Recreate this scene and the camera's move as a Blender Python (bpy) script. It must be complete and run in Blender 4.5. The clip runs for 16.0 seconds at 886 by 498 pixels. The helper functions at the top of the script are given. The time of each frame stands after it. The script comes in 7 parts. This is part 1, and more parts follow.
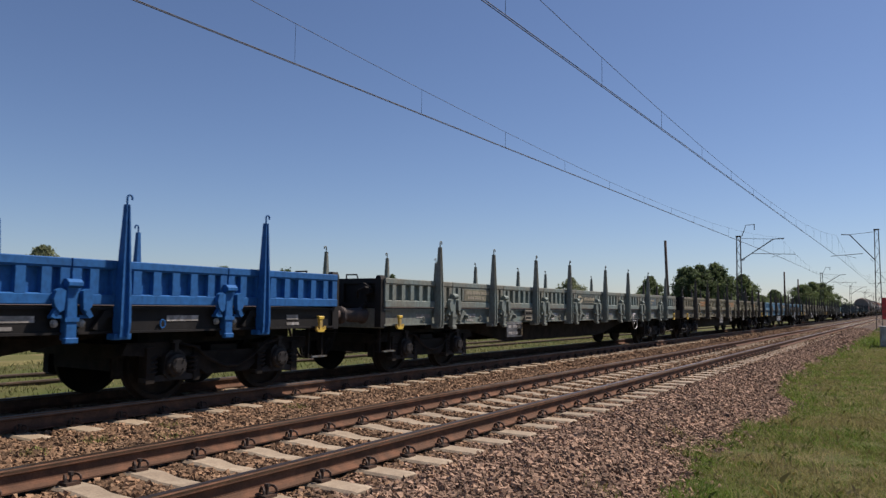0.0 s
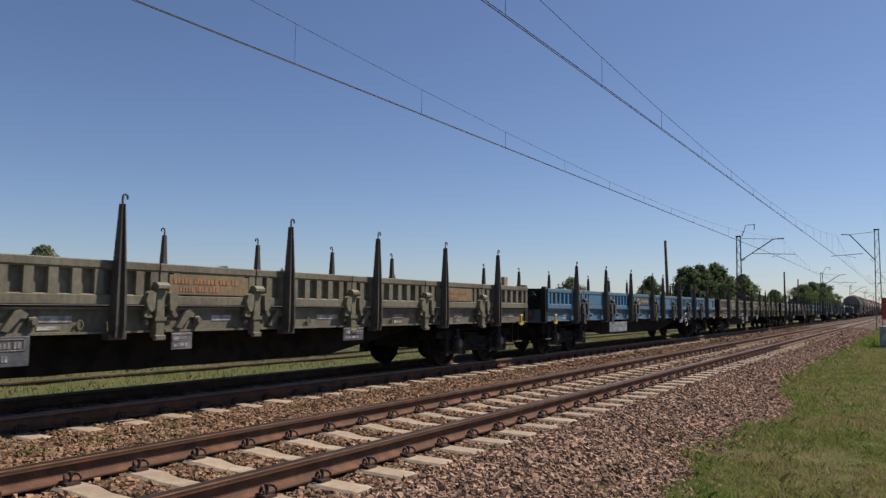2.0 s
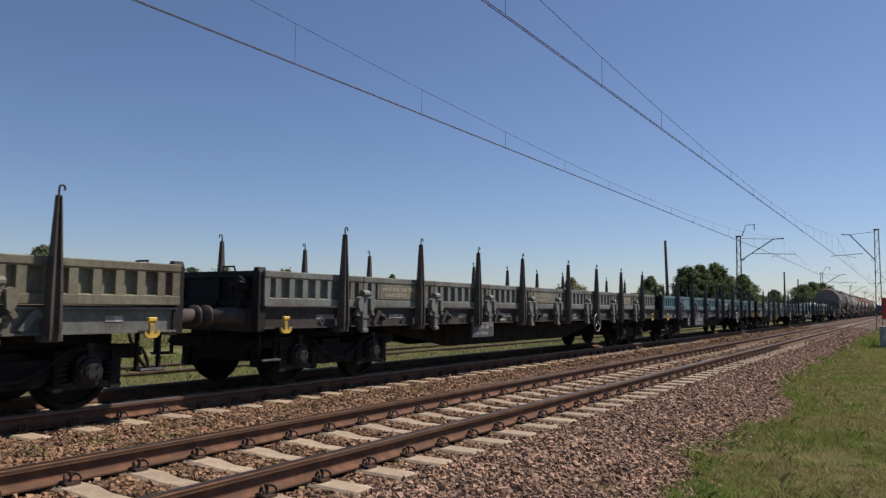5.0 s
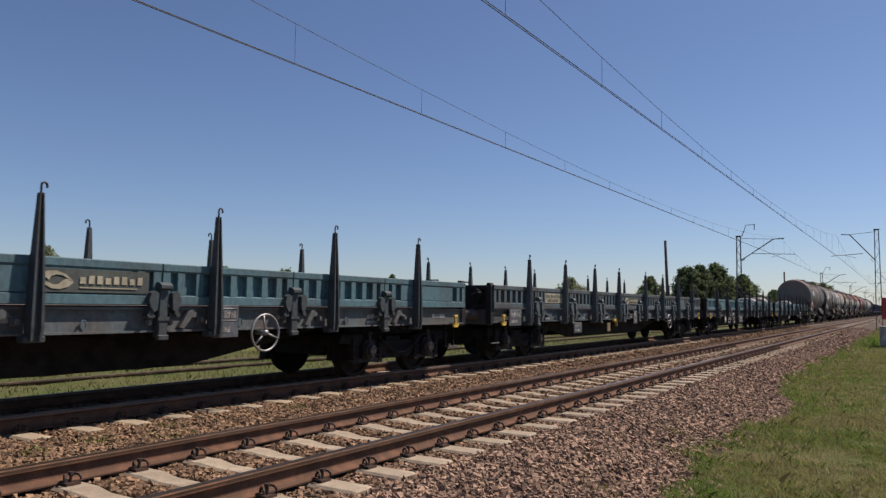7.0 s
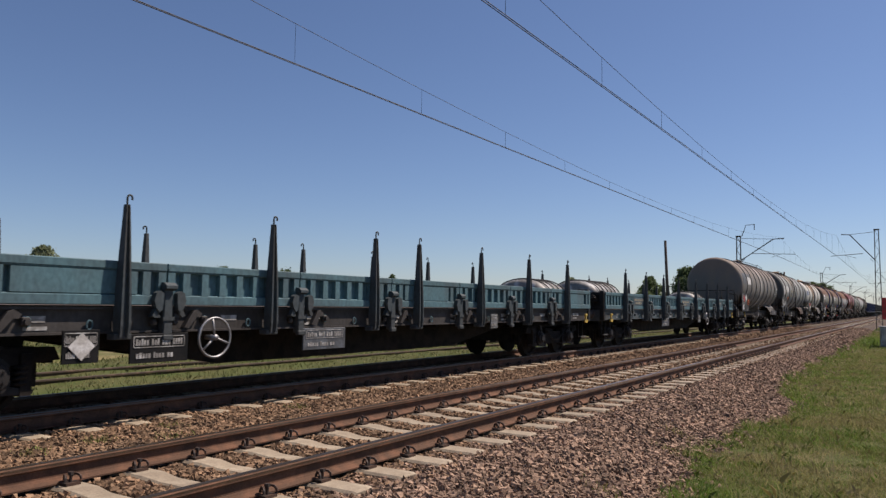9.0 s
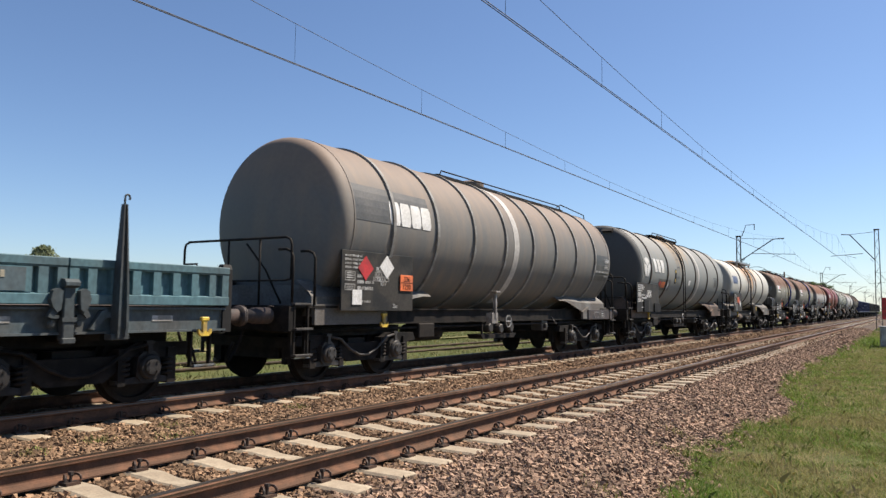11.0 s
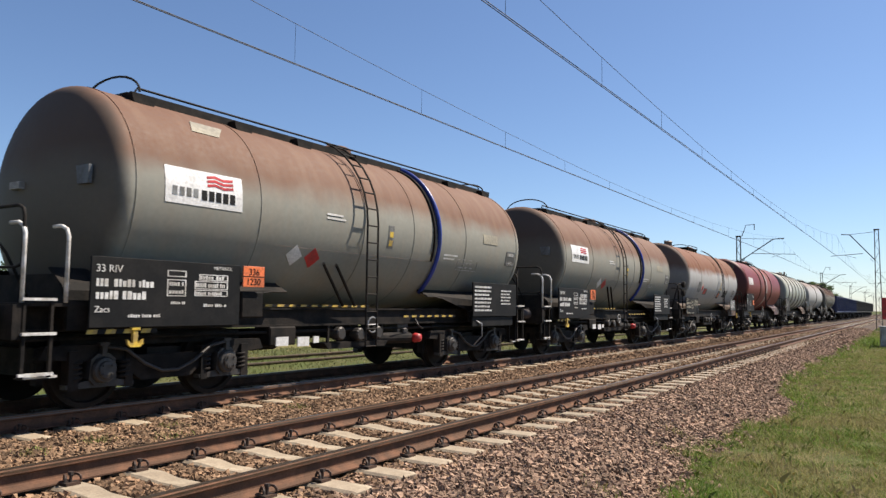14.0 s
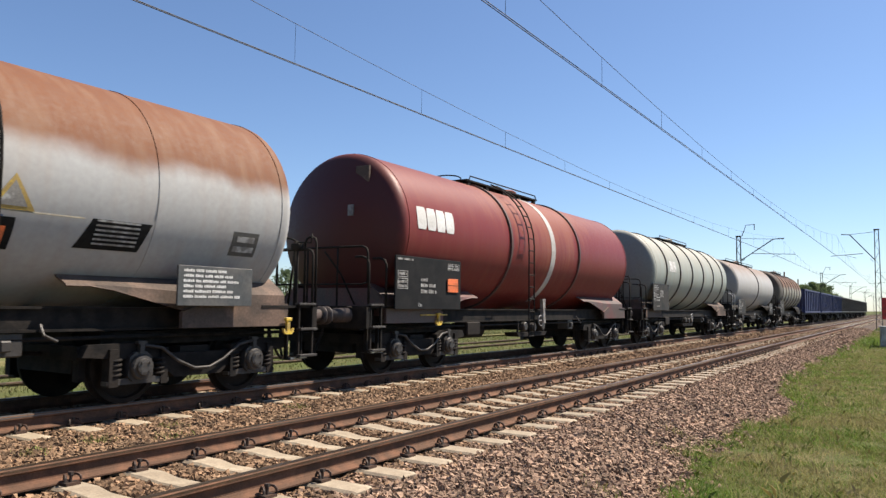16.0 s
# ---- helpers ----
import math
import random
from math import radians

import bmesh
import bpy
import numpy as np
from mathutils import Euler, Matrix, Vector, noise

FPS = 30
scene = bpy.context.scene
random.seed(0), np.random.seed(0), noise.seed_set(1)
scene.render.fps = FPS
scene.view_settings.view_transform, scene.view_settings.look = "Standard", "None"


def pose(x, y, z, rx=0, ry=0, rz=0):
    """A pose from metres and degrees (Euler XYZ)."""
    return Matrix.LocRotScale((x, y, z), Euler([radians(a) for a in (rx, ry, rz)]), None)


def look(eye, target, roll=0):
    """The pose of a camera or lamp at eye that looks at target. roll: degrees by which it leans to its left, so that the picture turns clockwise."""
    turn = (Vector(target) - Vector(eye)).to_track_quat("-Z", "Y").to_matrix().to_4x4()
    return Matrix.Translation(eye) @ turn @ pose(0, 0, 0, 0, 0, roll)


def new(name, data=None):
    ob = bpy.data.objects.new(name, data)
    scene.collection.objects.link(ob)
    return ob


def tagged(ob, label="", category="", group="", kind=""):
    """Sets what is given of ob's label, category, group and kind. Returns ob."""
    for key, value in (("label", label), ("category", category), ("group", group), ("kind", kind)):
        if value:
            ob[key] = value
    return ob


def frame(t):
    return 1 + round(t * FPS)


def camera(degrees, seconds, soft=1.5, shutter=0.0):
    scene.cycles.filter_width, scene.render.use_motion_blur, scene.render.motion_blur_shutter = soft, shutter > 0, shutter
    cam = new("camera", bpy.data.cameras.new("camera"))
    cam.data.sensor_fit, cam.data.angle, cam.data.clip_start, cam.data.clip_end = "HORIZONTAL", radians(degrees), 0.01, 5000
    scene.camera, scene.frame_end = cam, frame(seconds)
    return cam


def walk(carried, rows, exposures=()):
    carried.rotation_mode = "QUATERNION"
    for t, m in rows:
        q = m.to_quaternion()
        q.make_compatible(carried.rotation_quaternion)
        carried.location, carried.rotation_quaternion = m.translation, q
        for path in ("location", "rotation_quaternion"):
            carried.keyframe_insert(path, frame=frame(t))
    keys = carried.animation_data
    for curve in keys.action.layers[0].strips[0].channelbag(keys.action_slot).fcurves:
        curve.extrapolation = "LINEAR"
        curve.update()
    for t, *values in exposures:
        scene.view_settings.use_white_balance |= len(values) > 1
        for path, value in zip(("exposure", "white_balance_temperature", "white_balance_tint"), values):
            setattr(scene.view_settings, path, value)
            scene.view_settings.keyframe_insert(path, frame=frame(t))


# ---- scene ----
cam = camera(62.39, 16.0, soft=1.4, shutter=0.03)
EYE = Vector((0.0, -4.125, 1.412))
VIEW = look(EYE, EYE + Vector((0.8415, 0.5346, 0.0778)), 0.665)
walk(cam, [(0.0, VIEW), (16.0, VIEW)],
     exposures=[(0.0, 0.27, 6500, 19), (9.2, 0.27, 6500, 19), (11.3, 0.92, 6500, 12), (12.3, 0.96, 6500, 13), (13.3, 0.76, 6500, 14), (14.2, 0.88, 6500, 12), (15.2, 1.0, 6500, 11), (16.0, 0.98, 6500, 12)])

# ---- light ----
SUN_EL, SUN_AZ = radians(55), radians(-35)          # azimuth from +X towards +Y
world = bpy.data.worlds.new("sky")
scene.world = world
world.use_nodes = True
wn = world.node_tree.nodes
sky = wn.new("ShaderNodeTexSky")
sky.sky_type, sky.sun_disc = "NISHITA", False
sky.sun_elevation, sky.sun_rotation = SUN_EL, radians(90) - SUN_AZ
sky.altitude = 900
sky.air_density, sky.dust_density, sky.ozone_density = 1.0, 0.7, 5.2
wn["Background"].inputs[1].default_value = 0.076
world.node_tree.links.new(sky.outputs[0], wn["Background"].inputs[0])
sun = new("sun", bpy.data.lights.new("sun", "SUN"))
sun.data.energy, sun.data.angle, sun.data.color = 5.0, radians(0.53), (1.0, 0.90, 0.76)
TO_SUN = Vector((math.cos(SUN_EL) * math.cos(SUN_AZ), math.cos(SUN_EL) * math.sin(SUN_AZ), math.sin(SUN_EL)))
sun.matrix_world = look(TO_SUN * 100, (0, 0, 0))

# ---- plan, metres: x along the line, y across it, z over the sleepers ----
RAIL_Y = (0.0, 1.507, 4.07, 5.577)      # the four rails of the two tracks
RAIL_TOP = 0.18
TRAIN_Y = 4.8235
SPEED = 16.48


# ---- materials ----
DULL = 0.82      # lowers all base colours alike, to deepen their shade against the sky


def mat(name, colour, rough=0.6, metal=0.0, second=None, amount=0.5, scale=3.0, fine=40.0, bump=0.1, spec=0.5,
        stretch=(1, 1, 1), per_object=0.0, per_island=0.0, sharp=0.15, leafy=0.0):
    """A surface of one colour, with patches of a second at one scale and grain and relief at a finer one."""
    m = bpy.data.materials.new(name)
    m.use_nodes = True
    nt = m.node_tree
    n, link = nt.nodes, nt.links.new
    b = n["Principled BSDF"]
    b.inputs["Roughness"].default_value, b.inputs["Metallic"].default_value = rough, metal
    b.inputs["Specular IOR Level"].default_value = spec
    co = n.new("ShaderNodeTexCoord")
    mp = n.new("ShaderNodeMapping")
    mp.inputs["Scale"].default_value = stretch
    link(co.outputs["Object"], mp.inputs[0])
    big = n.new("ShaderNodeTexNoise")
    big.inputs["Scale"].default_value, big.inputs["Detail"].default_value = scale, 6
    small = n.new("ShaderNodeTexNoise")
    small.inputs["Scale"].default_value, small.inputs["Detail"].default_value = fine, 4
    link(mp.outputs[0], big.inputs[0]), link(mp.outputs[0], small.inputs[0])
    ramp = n.new("ShaderNodeMapRange")
    ramp.inputs[1].default_value, ramp.inputs[2].default_value = 0.62 - 0.35 * amount - sharp / 2, 0.62 - 0.35 * amount + sharp / 2
    link(big.outputs[0], ramp.inputs[0])
    mix = n.new("ShaderNodeMix")
    mix.data_type = "RGBA"
    mix.inputs[6].default_value = (*[c * DULL for c in colour], 1)
    mix.inputs[7].default_value = (*[c * DULL for c in (second or [c * 0.7 for c in colour])], 1)
    link(ramp.outputs[0], mix.inputs[0])
    hsv = n.new("ShaderNodeHueSaturation")
    val = n.new("ShaderNodeMapRange")
    val.inputs[1].default_value, val.inputs[2].default_value, val.inputs[3].default_value, val.inputs[4].default_value = 0.25, 0.75, 0.75, 1.25
    link(small.outputs[0], val.inputs[0])
    last = val.outputs[0]
    for source, width in (("obj", per_object), ("isl", per_island)):
        if width:
            if source == "obj":
                rnd = n.new("ShaderNodeObjectInfo").outputs["Random"]
            else:
                rnd = n.new("ShaderNodeNewGeometry").outputs["Random Per Island"]
            r = n.new("ShaderNodeMapRange")
            r.inputs[3].default_value, r.inputs[4].default_value = 1 - width, 1 + width
            link(rnd, r.inputs[0])
            mul = n.new("ShaderNodeMath")
            mul.operation = "MULTIPLY"
            link(last, mul.inputs[0]), link(r.outputs[0], mul.inputs[1])
            last = mul.outputs[0]
    link(last, hsv.inputs["Value"]), link(mix.outputs[2], hsv.inputs["Color"])
    link(hsv.outputs[0], b.inputs["Base Color"])
    if bump:
        bp = n.new("ShaderNodeBump")
        bp.inputs["Strength"].default_value, bp.inputs["Distance"].default_value = bump, 0.02
        link(small.outputs[0], bp.inputs["Height"]), link(bp.outputs[0], b.inputs["Normal"])
    if leafy:
        tr = n.new("ShaderNodeBsdfTranslucent")
        both = n.new("ShaderNodeMixShader")
        both.inputs[0].default_value = leafy
        link(hsv.outputs[0], tr.inputs[0]), link(b.outputs[0], both.inputs[1]), link(tr.outputs[0], both.inputs[2])
        link(both.outputs[0], n["Material Output"].inputs[0])
    return m


def layered(name, low, top, z0, z1, rough=0.45, wobble=0.5, streak=(0.35, 0.25, 0.17), streaks=0.25, metal=0.0, stain=None, spec=0.28, head_shade=None):
    """Tank paint with a soiled cap: low below, top above, blending from z0 to z1, with streaks of dirt run down the side."""
    m = bpy.data.materials.new(name)
    m.use_nodes = True
    nt = m.node_tree
    n, link = nt.nodes, nt.links.new
    b = n["Principled BSDF"]
    b.inputs["Roughness"].default_value, b.inputs["Metallic"].default_value = rough, metal
    b.inputs["Specular IOR Level"].default_value = spec
    co = n.new("ShaderNodeTexCoord")
    sep = n.new("ShaderNodeSeparateXYZ")
    link(co.outputs["Object"], sep.inputs[0])
    soft = n.new("ShaderNodeTexNoise")
    soft.inputs["Scale"].default_value, soft.inputs["Detail"].default_value = 1.3, 7
    link(co.outputs["Object"], soft.inputs[0])
    add = n.new("ShaderNodeMath")
    add.operation, add.inputs[1].default_value = "MULTIPLY_ADD", wobble
    link(soft.outputs[0], add.inputs[0]), link(sep.outputs[2], add.inputs[2])
    ramp = n.new("ShaderNodeMapRange")
    ramp.interpolation_type = "SMOOTHSTEP"
    ramp.inputs[1].default_value, ramp.inputs[2].default_value = z0 + wobble / 2, z1 + wobble / 2
    link(add.outputs[0], ramp.inputs[0])
    mix = n.new("ShaderNodeMix")
    mix.data_type = "RGBA"
    mix.inputs[6].default_value, mix.inputs[7].default_value = (*[c * DULL for c in low], 1), (*[c * DULL for c in top], 1)
    link(ramp.outputs[0], mix.inputs[0])
    mp = n.new("ShaderNodeMapping")
    mp.inputs["Scale"].default_value = (3.2, 1.2, 0.35)
    link(co.outputs["Object"], mp.inputs[0])
    runs = n.new("ShaderNodeTexNoise")
    runs.inputs["Scale"].default_value, runs.inputs["Detail"].default_value = 1.5, 8
    link(mp.outputs[0], runs.inputs[0])
    r2 = n.new("ShaderNodeMapRange")
    r2.inputs[1].default_value, r2.inputs[2].default_value, r2.inputs[4].default_value = 0.45, 0.8, streaks * 2
    link(runs.outputs[0], r2.inputs[0])
    mix2 = n.new("ShaderNodeMix")
    mix2.data_type = "RGBA"
    mix2.inputs[7].default_value = (*[c * DULL for c in streak], 1)
    link(r2.outputs[0], mix2.inputs[0]), link(mix.outputs[2], mix2.inputs[6])
    soiled = mix2.outputs[2]
    if stain:
        # spilt product round the manhole: strongest at x, running down from the top
        sx, sw, sz, colour = stain
        def node(op, a, c):
            q = n.new("ShaderNodeMath")
            q.operation = op
            for k, value in enumerate((a, c)):
                if isinstance(value, (int, float)):
                    q.inputs[k].default_value = value
                else:
                    link(value, q.inputs[k])
            return q.outputs[0]
        off = node("DIVIDE", node("ABSOLUTE", node("SUBTRACT", sep.outputs[0], sx), 0), sw)
        high = node("DIVIDE", node("SUBTRACT", sep.outputs[2], sz), 1.1)
        amount = node("ADD", node("SUBTRACT", high, off), node("MULTIPLY", node("SUBTRACT", runs.outputs[0], 0.5), 2.6))
        lim = n.new("ShaderNodeMapRange")
        lim.inputs[1].default_value, lim.inputs[2].default_value, lim.inputs[4].default_value = 0.0, 0.9, 0.85
        link(amount, lim.inputs[0])
        mix3 = n.new("ShaderNodeMix")
        mix3.data_type = "RGBA"
        mix3.inputs[7].default_value = (*[c * DULL for c in colour], 1)
        link(lim.outputs[0], mix3.inputs[0]), link(soiled, mix3.inputs[6])
        soiled = mix3.outputs[2]
    if head_shade:
        # the shade on the leading head, painted into its colour with a wavering edge
        gx, colour, most = head_shade
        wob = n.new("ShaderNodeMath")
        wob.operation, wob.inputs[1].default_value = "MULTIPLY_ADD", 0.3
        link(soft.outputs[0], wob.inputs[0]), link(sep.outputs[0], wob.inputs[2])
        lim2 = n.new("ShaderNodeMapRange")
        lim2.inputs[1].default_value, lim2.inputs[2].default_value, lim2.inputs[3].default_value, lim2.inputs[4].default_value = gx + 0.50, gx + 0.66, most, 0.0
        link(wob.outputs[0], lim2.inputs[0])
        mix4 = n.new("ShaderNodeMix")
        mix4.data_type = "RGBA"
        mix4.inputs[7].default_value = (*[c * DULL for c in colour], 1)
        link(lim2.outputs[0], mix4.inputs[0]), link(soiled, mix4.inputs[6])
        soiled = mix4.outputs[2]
    grain = n.new("ShaderNodeTexNoise")
    grain.inputs["Scale"].default_value, grain.inputs["Detail"].default_value = 14, 8
    link(co.outputs["Object"], grain.inputs[0])
    val = n.new("ShaderNodeMapRange")
    val.inputs[1].default_value, val.inputs[2].default_value, val.inputs[3].default_value, val.inputs[4].default_value = 0.3, 0.7, 0.93, 1.06
    link(grain.outputs[0], val.inputs[0])
    hsv = n.new("ShaderNodeHueSaturation")
    link(val.outputs[0], hsv.inputs["Value"]), link(soiled, hsv.inputs["Color"])
    link(hsv.outputs[0], b.inputs["Base Color"])
    rr = n.new("ShaderNodeMapRange")
    rr.inputs[3].default_value, rr.inputs[4].default_value = rough - 0.1, rough + 0.2
    link(grain.outputs[0], rr.inputs[0]), link(rr.outputs[0], b.inputs["Roughness"])
    return m


STONE = mat("ballast stone browned by rust", (0.30, 0.188, 0.112), 0.95, second=(0.20, 0.132, 0.082), amount=0.5, scale=2.5, fine=60, per_island=0.62, bump=0.3, spec=0.2, sharp=0.5)
CLEAN_STONE = mat("pinkish ballast stone", (0.37, 0.248, 0.172), 0.95, second=(0.25, 0.172, 0.124), amount=0.5, scale=2.5, fine=60, per_island=0.6, bump=0.3, spec=0.2, sharp=0.5)
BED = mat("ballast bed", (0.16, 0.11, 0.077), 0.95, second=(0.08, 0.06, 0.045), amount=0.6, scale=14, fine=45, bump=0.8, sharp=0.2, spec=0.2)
CONCRETE = mat("sleeper concrete", (0.41, 0.342, 0.245), 0.85, second=(0.31, 0.25, 0.175), amount=0.5, scale=4, fine=60, per_object=0.12)
RUST = mat("rail rust", (0.18, 0.092, 0.056), 0.85, spec=0.2, second=(0.115, 0.065, 0.042), amount=0.5, scale=5, fine=80, bump=0.2)
RUSTY = mat("old rust", (0.12, 0.08, 0.052), 0.9, second=(0.07, 0.05, 0.035), amount=0.5, scale=4, fine=70, bump=0.2)
RAILHEAD = mat("worn rail head", (0.36, 0.32, 0.28), 0.30, 0.85, second=(0.2, 0.15, 0.11), amount=0.4, scale=2, fine=60, stretch=(0.2, 4, 1), bump=0.02)
SHINE = mat("worn running face", (0.20, 0.19, 0.18), 0.55, 0.6, amount=0.3, scale=2, fine=60, stretch=(0.1, 3, 1), bump=0)
BLACK = mat("sooty running gear", (0.008, 0.0075, 0.007), 0.8, spec=0.2, second=(0.022, 0.018, 0.015), amount=0.4, scale=4, fine=30, bump=0.2)
DARK = mat("dark grey frame paint", (0.035, 0.035, 0.037), 0.55, second=(0.07, 0.06, 0.05), amount=0.4, scale=3, fine=30)
WHEEL = mat("wheel steel", (0.008, 0.007, 0.0065), 0.75, 0.0, spec=0.2, second=(0.018, 0.014, 0.011), amount=0.4, scale=4, fine=30)
STEEL = mat("bare bright steel", (0.5, 0.5, 0.5), 0.35, 0.9, second=(0.3, 0.25, 0.2), amount=0.3, scale=5, fine=50)
WHITE = mat("white paint", (0.78, 0.78, 0.76), 0.6, second=(0.5, 0.48, 0.44), amount=0.35, scale=6, fine=40, bump=0)
DIRTYWHITE = mat("soiled white lettering", (0.5, 0.5, 0.48), 0.7, second=(0.25, 0.24, 0.22), amount=0.45, scale=9, fine=40, bump=0)
YELLOW = mat("yellow paint", (0.75, 0.52, 0.06), 0.55, second=(0.4, 0.28, 0.08), amount=0.4, scale=9, fine=40, bump=0)
ORANGE = mat("orange plate", (0.85, 0.19, 0.05), 0.55, second=(0.6, 0.15, 0.05), amount=0.3, scale=6, fine=40, bump=0)
RED = mat("red paint", (0.55, 0.03, 0.03), 0.5, second=(0.35, 0.03, 0.03), amount=0.3, scale=6, fine=40, bump=0)
BLUEPAINT = mat("deep blue paint", (0.014, 0.03, 0.14), 0.55, second=(0.02, 0.028, 0.09), amount=0.4, scale=3, fine=40)
PANEL = mat("black data panel", (0.007, 0.008, 0.009), 0.7, spec=0.18, second=(0.014, 0.014, 0.014), amount=0.3, scale=3, fine=30, bump=0.02)
ZINC = mat("galvanised steel", (0.42, 0.43, 0.44), 0.5, 0.7, second=(0.3, 0.3, 0.3), amount=0.4, scale=4, fine=30)
WIRE = mat("tarnished copper wire", (0.015, 0.015, 0.016), 0.7, 0.0, bump=0)
GRASS = mat("meadow turf", (0.075, 0.102, 0.028), 0.95, second=(0.115, 0.112, 0.045), amount=0.4, scale=0.9, fine=25, bump=0.35, sharp=0.4, spec=0.1)
BLADE = mat("grass blades", (0.232, 0.285, 0.07), 0.8, spec=0.2, second=(0.34, 0.31, 0.12), amount=0.4, scale=0.9, fine=8, per_island=0.4, bump=0, sharp=0.3, leafy=0.35)
SAND = mat("dry sandy strip", (0.27, 0.215, 0.12), 0.95, second=(0.13, 0.135, 0.05), amount=0.5, scale=0.55, fine=14, bump=0.6, sharp=0.25, spec=0.1)
LEAF = mat("tree leaves", (0.20, 0.26, 0.105), 0.75, second=(0.13, 0.18, 0.075), amount=0.5, scale=0.8, fine=5, per_island=0.4, bump=0, leafy=0.5)
BARK = mat("bark", (0.12, 0.09, 0.065), 0.95, scale=3, fine=30, bump=0.6)
WOOD = mat("creosoted pole", (0.075, 0.05, 0.04), 0.9, second=(0.13, 0.10, 0.08), scale=2, fine=30, stretch=(1, 1, 0.1), bump=0.3)


# ---- mesh helpers ----
def part(name, bm, material, parent=None, label="", m=None, smooth=False):
    """Links a bmesh, or a mesh that is shared, as one object."""
    if isinstance(bm, bmesh.types.BMesh):
        me = bpy.data.meshes.new(name)
        bmesh.ops.recalc_face_normals(bm, faces=bm.faces)
        bm.to_mesh(me)
        bm.free()
        if smooth:
            me.shade_smooth()
        me.materials.append(material)
    else:
        me = bm
    ob = new(name, me)
    if parent:
        ob.parent = parent
    if m is not None:
        ob.matrix_basis = m
    if label:
        tagged(ob, label)
    return ob


def thing(name, label, category, group="", kind="", m=None):
    ob = new(name)
    ob.empty_display_size = 0.3
    if m is not None:
        ob.matrix_basis = m
    return tagged(ob, label, category, group, kind)


def box(bm, x0, x1, y0, y1, z0, z1, bev=0.0):
    vs = [bm.verts.new((x, y, z)) for x in (x0, x1) for y in (y0, y1) for z in (z0, z1)]
    fs = [bm.faces.new([vs[i] for i in q]) for q in ((0, 1, 3, 2), (4, 6, 7, 5), (0, 4, 5, 1), (2, 3, 7, 6), (0, 2, 6, 4), (1, 5, 7, 3))]
    if bev:
        bmesh.ops.bevel(bm, geom=list({e for f in fs for e in f.edges}), offset=bev, segments=1, affect="EDGES")
    return bm


def boxes(*rows, bev=0.0):
    bm = bmesh.new()
    for r in rows:
        box(bm, *r, bev=bev)
    return bm


def prism(bm, outline, axis, a, b):
    """Extrudes a closed outline of (u, v) along an axis from a to b."""
    def at(u, v, w):
        return {"x": (w, u, v), "y": (u, w, v), "z": (u, v, w)}[axis]
    lo, hi = ([bm.verts.new(at(u, v, w)) for u, v in outline] for w in (a, b))
    k = len(outline)
    bm.faces.new(lo), bm.faces.new(hi[::-1])
    for i in range(k):
        bm.faces.new((lo[i], lo[(i + 1) % k], hi[(i + 1) % k], hi[i]))
    return bm


def tube(bm, pts, r, seg=8, closed=False):
    """A round bar along a line of points."""
    pts = [Vector(q) for q in pts]
    k = len(pts)
    rings = []
    side = None
    for i, q in enumerate(pts):
        if closed:
            d = (pts[(i + 1) % k] - pts[i - 1]).normalized()
        else:
            d = (pts[min(i + 1, k - 1)] - pts[max(i - 1, 0)]).normalized()
        if side is None:
            side = d.cross(Vector((0, 0, 1)) if abs(d.z) < 0.9 else Vector((1, 0, 0))).normalized()
        side = (side - d * side.dot(d)).normalized()
        up = d.cross(side)
        rr = r[i] if isinstance(r, (list, tuple)) else r
        rings.append([bm.verts.new(q + (side * math.cos(a) + up * math.sin(a)) * rr) for a in (2 * math.pi * j / seg for j in range(seg))])
    for i in range(k if closed else k - 1):
        A, B = rings[i], rings[(i + 1) % k]
        for j in range(seg):
            bm.faces.new((A[j], A[(j + 1) % seg], B[(j + 1) % seg], B[j]))
    if not closed:
        bm.faces.new(rings[0][::-1]), bm.faces.new(rings[-1])
    return bm


def lathe(bm, profile, axis="x", seg=32, centre=(0, 0, 0)):
    """Turns a profile of (along, radius) round an axis."""
    c = Vector(centre)
    rings = []
    for w, r in profile:
        ring = []
        for j in range(seg):
            a = 2 * math.pi * j / seg
            u, v = r * math.cos(a), r * math.sin(a)
            ring.append(bm.verts.new(c + Vector({"x": (w, u, v), "y": (u, w, v), "z": (u, v, w)}[axis])))
        rings.append(ring)
    for A, B in zip(rings, rings[1:]):
        for j in range(seg):
            bm.faces.new((A[j], A[(j + 1) % seg], B[(j + 1) % seg], B[j]))
    bm.faces.new(rings[0][::-1]), bm.faces.new(rings[-1])
    return bm


def band(bm, x, r, a0, a1, width, thick, cy, cz, seg=24):
    """A hoop round a tank, from angle a0 to a1 (degrees, 0 towards -y, 90 up)."""
    pts = []
    for i in range(seg + 1):
        a = radians(a0 + (a1 - a0) * i / seg)
        pts.append((-math.cos(a), math.sin(a)))
    vs = [[bm.verts.new((x + dx, cy + c * rr, cz + s * rr)) for dx, rr in ((-width / 2, r), (width / 2, r), (width / 2, r + thick), (-width / 2, r + thick))] for c, s in pts]
    for A, B in zip(vs, vs[1:]):
        for j in range(4):
            bm.faces.new((A[j], A[(j + 1) % 4], B[(j + 1) % 4], B[j]))
    bm.faces.new(vs[0]), bm.faces.new(vs[-1][::-1])
    return bm


SHARED = {}


